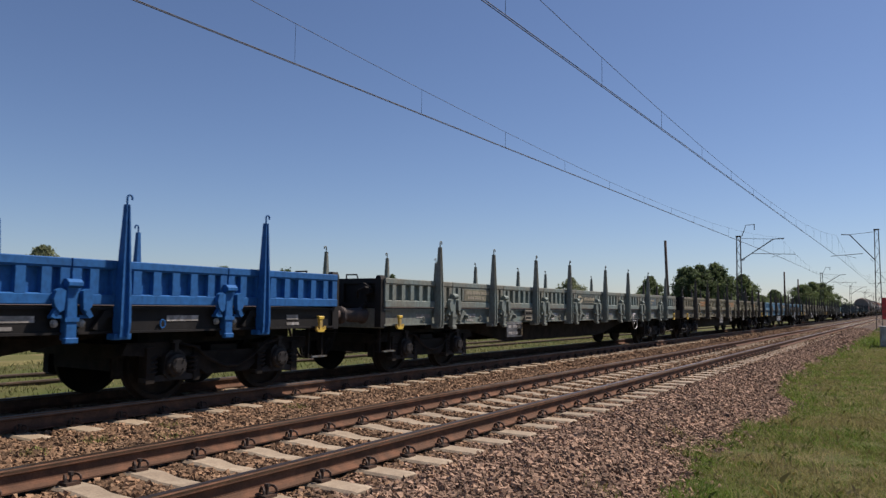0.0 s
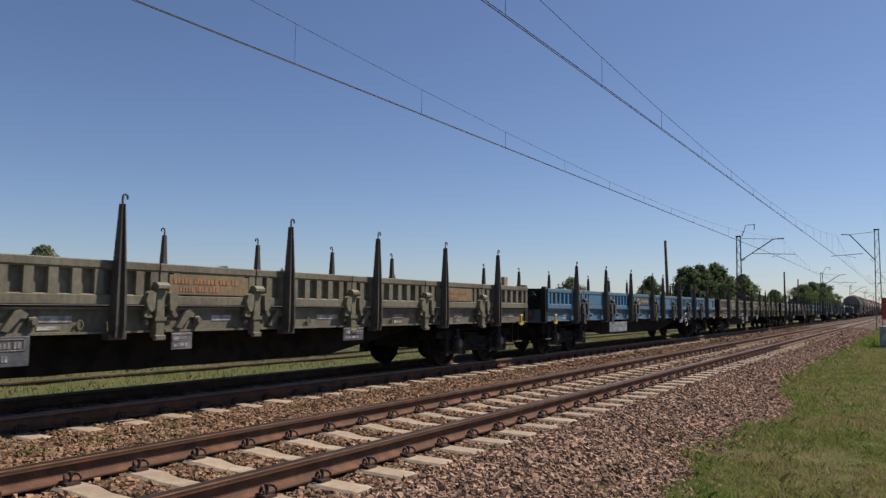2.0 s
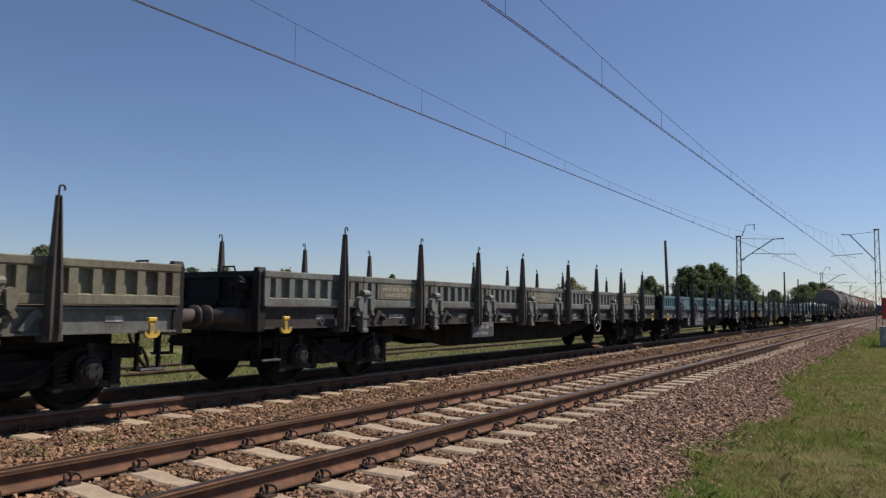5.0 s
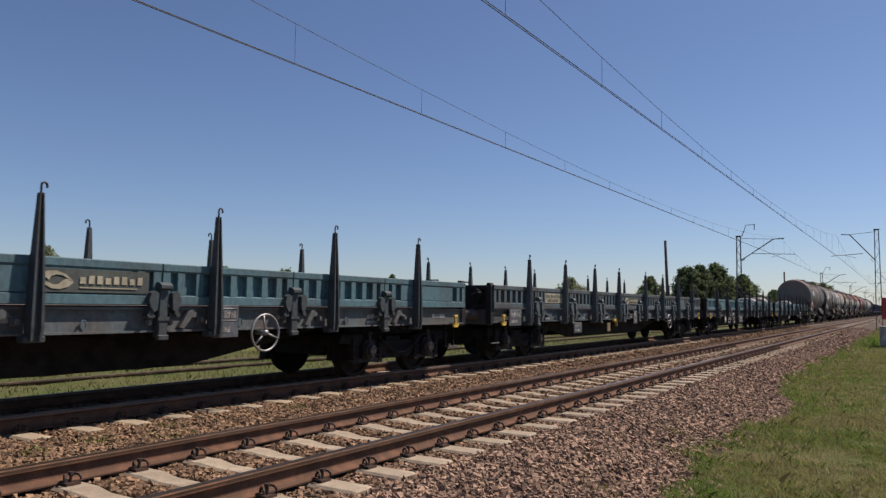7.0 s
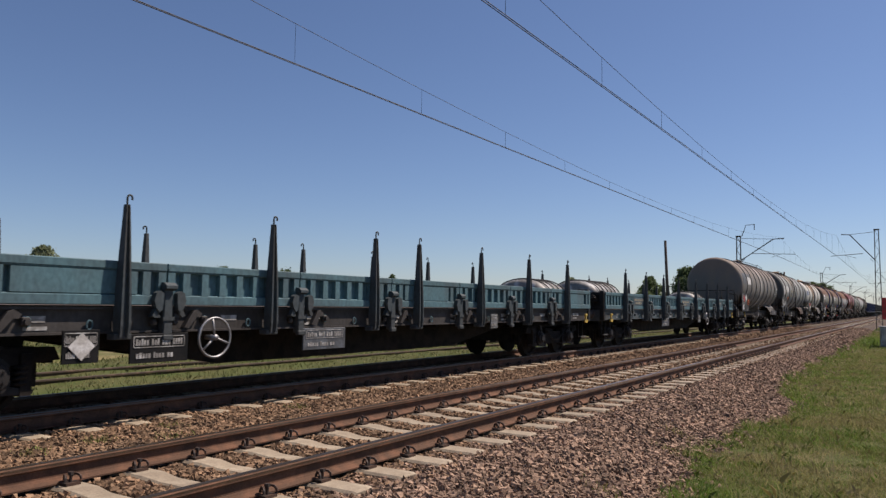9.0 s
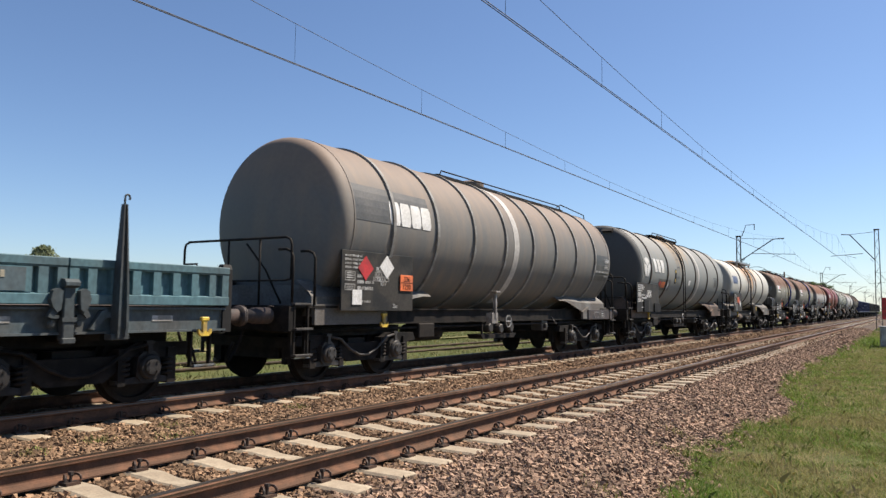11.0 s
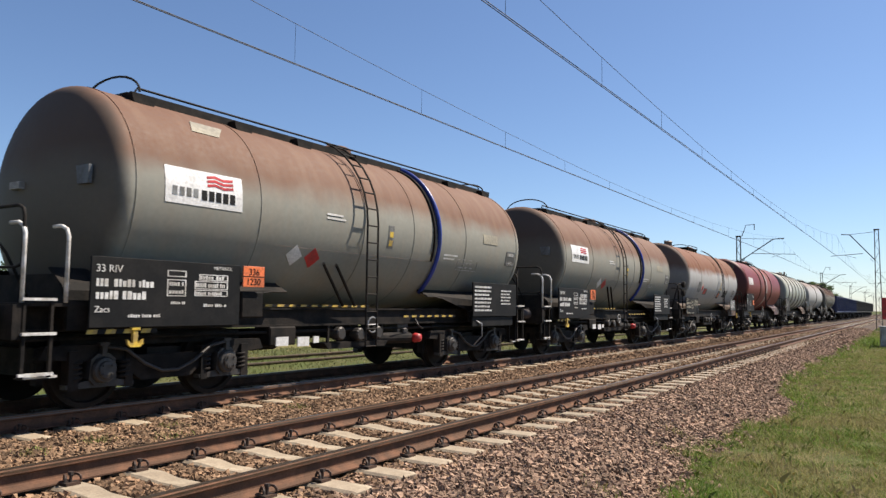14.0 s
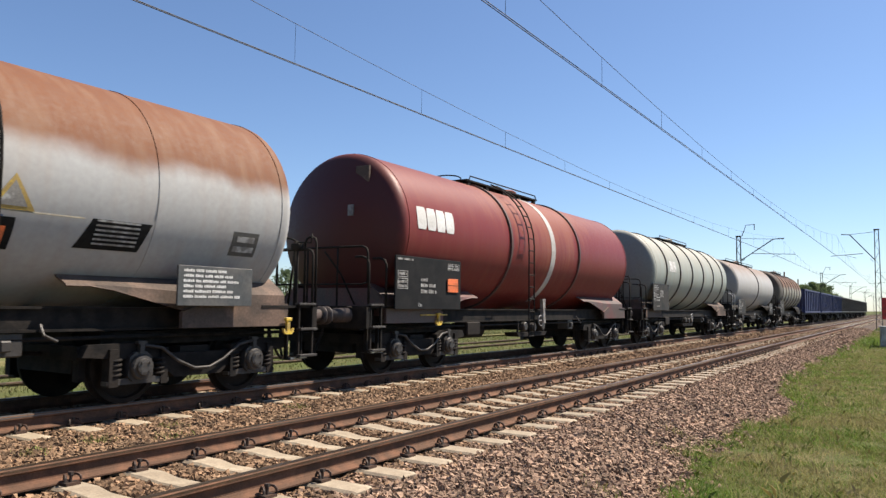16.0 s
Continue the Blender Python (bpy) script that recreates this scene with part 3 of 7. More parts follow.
    for x, z, wd, h, m in plates:
        part("data_plate", boxes((x, x + wd, -1.41, -1.385, z, z + h), bev=0.004), m, w, "small plate with worn lettering")
        ink = SOLE_BLACK if m in (CREAM, OCHRE) else DIRTYWHITE
        small("writing", bars([(x + wd * p, z + h * q, wd * c, h * d) for p, q, c, d in outline(0.05, 0.52, 0.88, 0.40, 0.012, 0.03) + word_row(0.09, 0.60, 0.78, 0.22, k, 0.04) + word_row(0.10, 0.16, 0.6, 0.2, k + 3, 0.04)], -1.412), ink, w)
    rnd = random.Random(k)
    for x in (-8.2, -6.4, -3.9, -2.2, 0.1, 2.0, 4.1, 6.2, 8.3):
        x += rnd.uniform(-0.1, 0.1)
        small("stencil", bars([(x, 1.19, rnd.uniform(0.2, 0.5), 0.07)] + ([(x, 1.11, 0.25, 0.04)] if rnd.random() < 0.5 else []), -1.292), DIRTYWHITE, w)
    for kind, x, z in extras:
        if kind == "diamond":
            part("notice", prism(bmesh.new(), [(x - 0.15, z), (x, z - 0.15), (x + 0.15, z), (x, z + 0.15)], "y", -1.425, -1.413), WHITE, w, "white diamond notice")
        if kind == "wheel":
            repeat("handbrake_wheel", "hbw", wheel_mesh, ZINC, w, pose(x, -1.46, z), "pale three-spoked handbrake wheel", smooth=True)
    return w


def weathered(name, colour, dirt, amount=0.45):
    return mat(name, colour, 0.68, second=dirt, amount=amount, scale=1.6, fine=22, stretch=(1, 1, 0.6), bump=0.08, sharp=0.3, spec=0.25)


BRIGHT_BLUE = weathered("fresh blue paint", (0.016, 0.125, 0.36), (0.014, 0.105, 0.30), 0.3)
GREY_GREEN = weathered("faded grey-green paint", (0.20, 0.235, 0.22), (0.13, 0.125, 0.105))
OLIVE_GREY = weathered("faded olive-grey paint", (0.215, 0.215, 0.155), (0.145, 0.13, 0.095))
DULL_BLUE = weathered("chalky blue paint", (0.065, 0.20, 0.33), (0.13, 0.19, 0.22), 0.4)
TEAL = weathered("faded teal paint", (0.095, 0.195, 0.225), (0.085, 0.135, 0.15), 0.4)
TEAL_SOLE = weathered("soiled teal solebar paint", (0.12, 0.165, 0.18), (0.125, 0.115, 0.105), 0.6)
TEAL_GREY = weathered("grey teal paint", (0.095, 0.15, 0.175), (0.085, 0.09, 0.088), 0.6)
SOLE_BLACK = weathered("black solebar paint", (0.010, 0.0105, 0.0115), (0.02, 0.0185, 0.017), 0.4)
SOLE_GREY = weathered("soiled grey solebar paint", (0.075, 0.07, 0.066), (0.045, 0.04, 0.036), 0.45)
GREY_DARK = weathered("dark weathered steel", (0.105, 0.103, 0.088), (0.07, 0.06, 0.05))
TEAL_DARK = weathered("dark teal steel", (0.055, 0.078, 0.088), (0.068, 0.068, 0.065))
OCHRE = weathered("flaking ochre field", (0.27, 0.205, 0.115), (0.20, 0.165, 0.11), 0.45)
FADED_ORANGE = weathered("faded orange letters", (0.44, 0.22, 0.10), (0.30, 0.19, 0.11), 0.45)
CREAM = weathered("pale sign field", (0.40, 0.37, 0.28), (0.28, 0.26, 0.21), 0.45)

EMBLEM = weathered("pale gold sign paint", (0.50, 0.46, 0.33), (0.36, 0.33, 0.24), 0.4)
SIGNFIELD = weathered("soiled olive sign field", (0.105, 0.12, 0.10), (0.075, 0.09, 0.085), 0.4)
FADED_TEAL = weathered("faded blue-green paint", (0.175, 0.245, 0.24), (0.20, 0.205, 0.17), 0.55)
TIMBER = mat("pale sawn timber", (0.34, 0.27, 0.18), 0.85, second=(0.24, 0.19, 0.13), scale=3, fine=30, stretch=(1, 1, 0.1))
PALEPLATE = mat("pale blue enamel plate", (0.30, 0.36, 0.42), 0.6, second=(0.2, 0.24, 0.28), amount=0.4, scale=5, fine=30)
BLUEPLATE = mat("dull blue enamel plate", (0.055, 0.10, 0.15), 0.55, second=(0.035, 0.06, 0.09), amount=0.4, scale=4, fine=30)
DIMPLATE = mat("soiled grey plate", (0.11, 0.125, 0.14), 0.6, second=(0.07, 0.075, 0.08), amount=0.4, scale=5, fine=30)
OLIVE_SIGN, TEAL_SIGN, OCHRE_SIGN, CREAM_SIGN = (OLIVE_GREY, CREAM), (TEAL_GREY, CREAM), (OCHRE, FADED_ORANGE), (CREAM, OLIVE_GREY)
GREYPLATE = mat("grey enamel plate", (0.22, 0.23, 0.23), 0.6, second=(0.12, 0.12, 0.11), amount=0.4, scale=5, fine=30)


def company_sign(w, x):
    """A board with a pale gold emblem and blocks in place of a company's name."""
    part("company_sign", boxes((x, x + 1.32, -1.372, -1.355, 1.515, 1.765)), SIGNFIELD, w, "soiled olive board with a pale gold emblem")
    em = bmesh.new()
    prism(em, [(x + 0.02, 1.69), (x + 0.10, 1.735), (x + 0.20, 1.74), (x + 0.31, 1.70), (x + 0.39, 1.63), (x + 0.27, 1.69), (x + 0.20, 1.70), (x + 0.14, 1.68), (x + 0.12, 1.64), (x + 0.09, 1.66)], "y", -1.380, -1.375)
    prism(em, [(x + 0.39, 1.62), (x + 0.33, 1.57), (x + 0.24, 1.545), (x + 0.15, 1.55), (x + 0.06, 1.60), (x + 0.02, 1.66), (x + 0.10, 1.62), (x + 0.17, 1.59), (x + 0.23, 1.60), (x + 0.27, 1.64), (x + 0.32, 1.66)], "y", -1.3795, -1.3745)
    part("emblem", em, EMBLEM, w)
    small("sign_blocks", bars([(x + 0.46 + 0.1 * i, 1.61, 0.065, 0.09 if i % 3 else 0.07) for i in range(8)] + [(x + 0.46, 1.56, 0.7, 0.012)], -1.377), EMBLEM, w)


def flat_wagons():
    gp, wp = DIMPLATE, GREYPLATE
    flat_wagon(0, "clean bright blue flat wagon with drop sides and stakes", BRIGHT_BLUE, SOLE_BLACK)
    w1 = flat_wagon(1, "faded blue-green flat wagon with drop sides and stakes", FADED_TEAL, FADED_TEAL, [(-4.88, 0.74, 0.74, 0.33, gp), (-4.40, 0.76, 0.30, 0.29, OCHRE), (-3.95, 1.10, 0.42, 0.24, CREAM)], [OLIVE_SIGN, None, TEAL_SIGN], [("wheel", 4.0, 1.0)])
    company_sign(w1, -0.67)
    w2 = flat_wagon(2, "rusty olive-grey flat wagon with ochre sign fields", OLIVE_GREY, OLIVE_GREY, [(-3.05, 0.76, 0.75, 0.3, gp), (-0.6, 0.85, 0.3, 0.2, wp), (2.6, 0.85, 0.5, 0.2, gp)], [OCHRE_SIGN], stake=GREY_DARK)
    part("timber_stub", boxes((8.32, 8.50, -1.26, -1.18, 1.376, 2.09), bev=0.01), TIMBER, w2, "pale squared timber standing inside the side board")
    w3 = flat_wagon(3, "chalky blue flat wagon with grey stakes and drop sides", DULL_BLUE, DULL_BLUE, [(-4.98, 0.70, 1.58, 0.29, PALEPLATE), (2.98, 0.88, 0.42, 0.46, PALEPLATE)], [None], [("wheel", 3.74, 1.0)], GREY_DARK, True, -0.1, GREY_DARK)
    company_sign(w3, -2.25)
    w4 = flat_wagon(4, "soiled olive-grey flat wagon with pale sign fields", OLIVE_GREY, GREY_GREEN, [(-3.2, 0.78, 0.75, 0.3, gp), (0.2, 0.85, 0.5, 0.25, wp), (-8.7, 1.0, 0.6, 0.3, CREAM)], [OLIVE_SIGN, None, OLIVE_SIGN], [("wheel", -4.25, 0.95)], nudge=-0.15, stake=GREY_DARK)
    company_sign(w4, -0.75)
    flat_wagon(5, "faded grey-green flat wagon with drop sides", GREY_GREEN, SOLE_GREY, [(-3.6, 0.78, 0.9, 0.3, gp)], [OLIVE_SIGN], [("wheel", 3.4, 1.0)], stake=GREY_DARK)
    w = flat_wagon(6, "faded teal flat wagon with a pale company sign", TEAL, TEAL_SOLE, [(-6.08, 0.74, 0.36, 0.32, BLUEPLATE), (-4.88, 0.72, 1.46, 0.34, BLUEPLATE), (2.92, 0.97, 0.42, 0.42, DIMPLATE)], [None], [("wheel", 3.78, 1.02)], second=True, nudge=-0.10, stake=TEAL_DARK, post=TEAL_DARK)
    company_sign(w, 0.66)
    w7 = flat_wagon(7, "grey-teal flat wagon with scuffed drop sides", TEAL_GREY, TEAL_GREY, [(0.1, 0.92, 0.38, 0.42, DIMPLATE), (-8.68, 0.99, 0.60, 0.37, DIMPLATE), (-4.92, 0.74, 0.55, 0.28, DIMPLATE)], [CREAM_SIGN, None, None], [("wheel", 4.15, 0.95)], nudge=-0.12, stake=TEAL_GREY)
    company_sign(w7, -0.62)
    part("hanging_plate", boxes((-2.22, -1.96, -1.36, -1.34, 0.72, 0.97), bev=0.004), OCHRE, w7, "ochre plate hanging under the solebar")
    part("release_handle", boxes((-1.72, -1.36, -1.40, -1.34, 1.0, 1.08), (-1.50, -1.44, -1.41, -1.33, 0.86, 1.06), bev=0.01), YELLOW, w7, "yellow release handle")
    flat_wagon(8, "teal flat wagon with a dark solebar", TEAL, SOLE_GREY, [(-5.2, 0.71, 0.8, 0.34, PANEL), (-2.35, 0.74, 0.95, 0.32, gp), (3.4, 0.95, 0.3, 0.3, wp), (-6.0, 0.75, 0.42, 0.36, PANEL)], [None], [("wheel", -4.03, 0.98), ("diamond", -5.79, 0.93)], second=True, stake=TEAL_DARK, post=TEAL_DARK)
    flat_wagon(9, "teal flat wagon carrying wrapped rolls", TEAL, TEAL_GREY, [(-3.6, 0.78, 0.9, 0.3, gp), (1.8, 0.85, 0.4, 0.3, wp)], [TEAL_SIGN], [("wheel", 3.2, 1.0)], stake=TEAL_DARK, post=TEAL_DARK)


flat_wagons()


# ---- tank wagons ----


def dish(x0, x1, r, crown, knuckle, n=9):
    """Profile of a tank whose heads are a wide crown of one radius and a tight knuckle of another."""
    deep = crown - knuckle
    side = r - knuckle
    cx = x0 + crown - math.sqrt((crown - knuckle) ** 2 - side ** 2)       # where the knuckle's centre lies
    meet = math.asin(side / deep)
    prof = [(x0 + crown * (1 - math.cos(meet * i / n)), max(0.02, crown * math.sin(meet * i / n))) for i in range(n + 1)]
    prof += [(cx - knuckle * math.cos(a), side + knuckle * math.sin(a)) for a in (meet + (math.pi / 2 - meet) * i / n for i in range(1, n + 1))]
    back = [(x0 + x1 - w, q) for w, q in prof[::-1]]
    return prof + back


def skirt_mesh(x_in, x_out, s):
    """One flared side of a saddle, deepening towards the wagon's end."""
    bm = bmesh.new()
    d = x_out - x_in
    rows = []
    for i in range(13):
        f = i / 12
        g = max(0.0, min(1.0, (f - 0.12) / 0.45))
        x = x_in + d * (0.1 + 0.9 * f)
        pts = [(0.86, 1.80), (1.0, 1.70), (1.12, 1.645 - 0.03 * g), (1.19, 1.61 - 0.07 * g), (1.205, 1.59 - 0.36 * g)]
        rows.append([bm.verts.new((x, s * y, z)) for y, z in pts])
    for p, q in zip(rows, rows[1:]):
        for k in range(4):
            bm.faces.new((p[k], q[k], q[k + 1], p[k + 1]))
    bmesh.ops.recalc_face_normals(bm, faces=bm.faces)
    bmesh.ops.solidify(bm, geom=bm.faces[:], thickness=0.02)
    return bm


def saddle(w, x_in, x_out, paint, turn):
    """Carries a tank end: two flared skirts, cross plates between them and feet on the frame."""
    d = x_out - x_in
    for s in (-1, 1):
        part("saddle", skirt_mesh(x_in, x_out, s), paint, w, m=pose(0, 0, 0, 0, 0, turn))
        part("saddle_foot", prism(bmesh.new(), [(x_in + 0.50 * d, 1.10), (x_out, 1.10), (x_out, 1.42), (x_in + 0.62 * d, 1.44), (x_in + 0.50 * d, 1.30)], "y", s * 1.24 - 0.03, s * 1.24 + 0.03), paint, w, m=pose(0, 0, 0, 0, 0, turn))
    for x in (x_in + 0.62 * d, x_in + 0.8 * d, x_out - 0.03):
        part("saddle_plate", prism(bmesh.new(), [(-1.19, 1.23), (1.19, 1.23), (1.18, 1.50), (0.95, 1.72), (-0.95, 1.72), (-1.18, 1.50)], "x", x - 0.02, x + 0.02), paint, w, m=pose(0, 0, 0, 0, 0, turn))


def ladder(bm, x, r, zc, z0, a_top, gap=0.28, off=0.16, bar=0.018, rung=0.28):
    """A ladder that runs up beside a tank and bends over its shoulder."""
    pts = [(-(r + off), z0), (-(r + off), zc)] + [(-(r + off) * math.cos(a), zc + (r + off) * math.sin(a)) for a in (radians(a_top * i / 7) for i in range(1, 8))]
    for s in (-gap / 2, gap / 2):
        tube(bm, [(x + s, y, z) for y, z in pts], bar, 6)
    run = 0.0
    for (ya, za), (yb, zb) in zip(pts, pts[1:]):
        d = math.hypot(yb - ya, zb - za)
        while run < d:
            f = run / d
            y, z = ya + (yb - ya) * f, za + (zb - za) * f
            tube(bm, [(x - gap / 2, y, z), (x + gap / 2, y, z)], bar * 0.75, 5)
            run += rung
        run -= d
    return bm


def walkway_mesh(x0, x1, z, y0=-0.42, y1=0.42, rail=True, posts=5):
    bm = bmesh.new()
    box(bm, x0, x1, y0, y1, z, z + 0.035)
    for i in range(posts):
        x = x0 + 0.15 + (x1 - x0 - 0.3) * i / (posts - 1)
        for y in (y0 + 0.05, y1 - 0.05):
            prism(bm, [(x - 0.1, z), (x + 0.1, z), (x + 0.03, z - 0.14), (x - 0.03, z - 0.14)], "y", y - 0.03, y + 0.03)
    if rail:
        for y in (y0, y1):
            tube(bm, [(x0 + 0.1, y, z + 0.03), (x0 + 0.15, y, z + 0.12), (x1 - 0.15, y, z + 0.12), (x1 - 0.1, y, z + 0.03)], 0.016, 6)
    return bm


def arc_rail(x, z, w, h):
    return tube(bmesh.new(), [(x, w * math.cos(a), z + h * math.sin(a)) for a in (math.pi * i / 12 for i in range(13))], 0.016, 6)


def handrail_posts():
    """Bent grab rails on the near side of a wagon end."""
    bm = bmesh.new()
    for x, y in ((0.0, -1.25), (0.45, -1.28)):
        tube(bm, [(x, y, 1.40), (x, y, 2.12), (x, y + 0.04, 2.2), (x, y + 0.14, 2.24), (x, y + 0.3, 2.24)], 0.022, 7)
    return bm


def end_railing():
    """The brakeman's platform railing across a wagon end."""
    bm = bmesh.new()
    tube(bm, [(0.0, -1.22, 1.80), (0.0, -1.22, 2.30), (0.0, -1.19, 2.38), (0.0, -1.10, 2.42), (0.0, 1.10, 2.42), (0.0, 1.19, 2.38), (0.0, 1.22, 2.30), (0.0, 1.22, 1.4)], 0.02, 7)
    tube(bm, [(0.0, -1.22, 1.80), (0.0, -1.10, 1.77), (0.0, 1.22, 1.77)], 0.016, 6)
    for y in (-0.55, 0.15):
        tube(bm, [(0.0, y, 1.4), (0.0, y, 2.42)], 0.018, 6)
    tube(bm, [(0.0, -0.25, 2.35), (0.22, -0.45, 1.95), (0.42, -0.6, 1.42)], 0.018, 6)
    return bm


def end_hoop(y0, y1, top):
    """A bent tube hoop standing on a headstock."""
    d = 0.09 if y1 > y0 else -0.09
    return tube(bmesh.new(), [(0, y0, 1.36), (0, y0, top - 0.1), (0, y0 + 0.3 * d, top - 0.03), (0, y0 + d, top), (0, y1 - d, top), (0, y1 - 0.3 * d, top - 0.03), (0, y1, top - 0.1), (0, y1, 1.36)], 0.02, 7)


def brake_column_mesh():
    """An upright brake spindle in its tube, with a bearing block and a two-armed crank."""
    bm = tube(bmesh.new(), [(0, 0, 1.0), (0, 0, 2.40)], 0.035, 8)
    tube(bm, [(0.0, 0.16, 1.36), (0.0, 0.03, 2.26)], 0.02, 6)
    box(bm, -0.06, 0.06, -0.10, 0.07, 2.24, 2.36, bev=0.01)
    tube(bm, [(0, 0.02, 2.40), (0, 0.12, 2.44), (0, 0.30, 2.46)], 0.016, 6)
    tube(bm, [(0, -0.02, 2.38), (0, -0.30, 2.36), (0, -0.32, 2.50)], 0.014, 6)
    return bm


def on_head(w, y, dz, wide, high, material, name="end_notice", label="", thick=0.02):
    """A small plate on the leading head of a tank, at y and dz from the tank's axis."""
    x0, r, zc, big = w["head"]
    x = x0 + big - math.sqrt(big * big - y * y - dz * dz)
    z = zc + dz
    return part(name, boxes((x - thick, x + 0.03, y - wide / 2, y + wide / 2, z - high / 2, z + high / 2), bev=0.003), material, w, label)


def frame_mesh(half, style):
    bm = bmesh.new()
    for s in (-1, 1):
        y = s * 0.95
        box(bm, -half, half, y - 0.04, y + 0.04, 1.08, 1.36)
        box(bm, -half, half, y - 0.09 if s < 0 else y - 0.04, y + 0.04 if s < 0 else y + 0.09, 1.08, 1.11)
        box(bm, -half, half, y - 0.09 if s < 0 else y - 0.04, y + 0.04 if s < 0 else y + 0.09, 1.33, 1.36)
    for s in (-1, 1):
        box(bm, s * half - 0.06, s * half + 0.06, -1.3, 1.3, 1.02, 1.38)
        box(bm, s * (half - 0.55) - 0.5, s * (half - 0.55) + 0.5, -1.28, 1.28, 1.36, 1.395)
    for x in (-half * 0.7, -half * 0.35, 0, half * 0.35, half * 0.7):
        box(bm, x - 0.06, x + 0.06, -0.95, 0.95, 1.1, 1.34)
    return bm


def discharge_gear(w):
    """Discharge pipe, three valves, a hand wheel and a drip tray under the middle of a tank."""
    part("discharge_pipe", tube(bmesh.new(), [(-0.5, -0.9, 1.0), (0.5, -0.9, 1.0)], 0.06, 10), BLACK, w)
    for x in (-0.5, 0.0, 0.5):
        bm = lathe(bmesh.new(), [(-1.12, 0.09), (-1.10, 0.11), (-0.95, 0.11), (-0.9, 0.07)], "y", 12, (x, 0, 0.92 + 0.05 * abs(x)))
        tube(bm, [(x, -0.9, 0.92), (x, -0.9, 1.35)], 0.04, 8)
        part("discharge_valve", bm, BOXPAINT, w)
    ring = tube(bmesh.new(), [(0.25 + 0.13 * math.cos(a), -1.16, 1.08 + 0.13 * math.sin(a)) for a in (2 * math.pi * i / 14 for i in range(14))], 0.014, 5, closed=True)
    tube(ring, [(0.12, -1.16, 1.08), (0.38, -1.16, 1.08)], 0.012, 5)
    part("hand_wheel", ring, ZINC, w)
    part("drip_tray", prism(bmesh.new(), [(-0.85, 0.80), (-0.75, 0.70), (0.75, 0.70), (0.85, 0.80)], "y", -1.05, -0.7), BLACK, w)
    for x in (-0.72, 0.72):
        part("tray_hanger", boxes((x - 0.02, x + 0.02, -1.02, -0.98, 0.74, 1.1)), BLACK, w)


TREAD = mat("worn step steel", (0.075, 0.072, 0.068), 0.7, second=(0.04, 0.037, 0.034), amount=0.4, scale=6, fine=30, spec=0.3)
FADED_WHITE = mat("faded white band paint", (0.55, 0.54, 0.51), 0.6, second=(0.40, 0.37, 0.34), amount=0.4, scale=1.4, fine=18, bump=0, sharp=0.4)


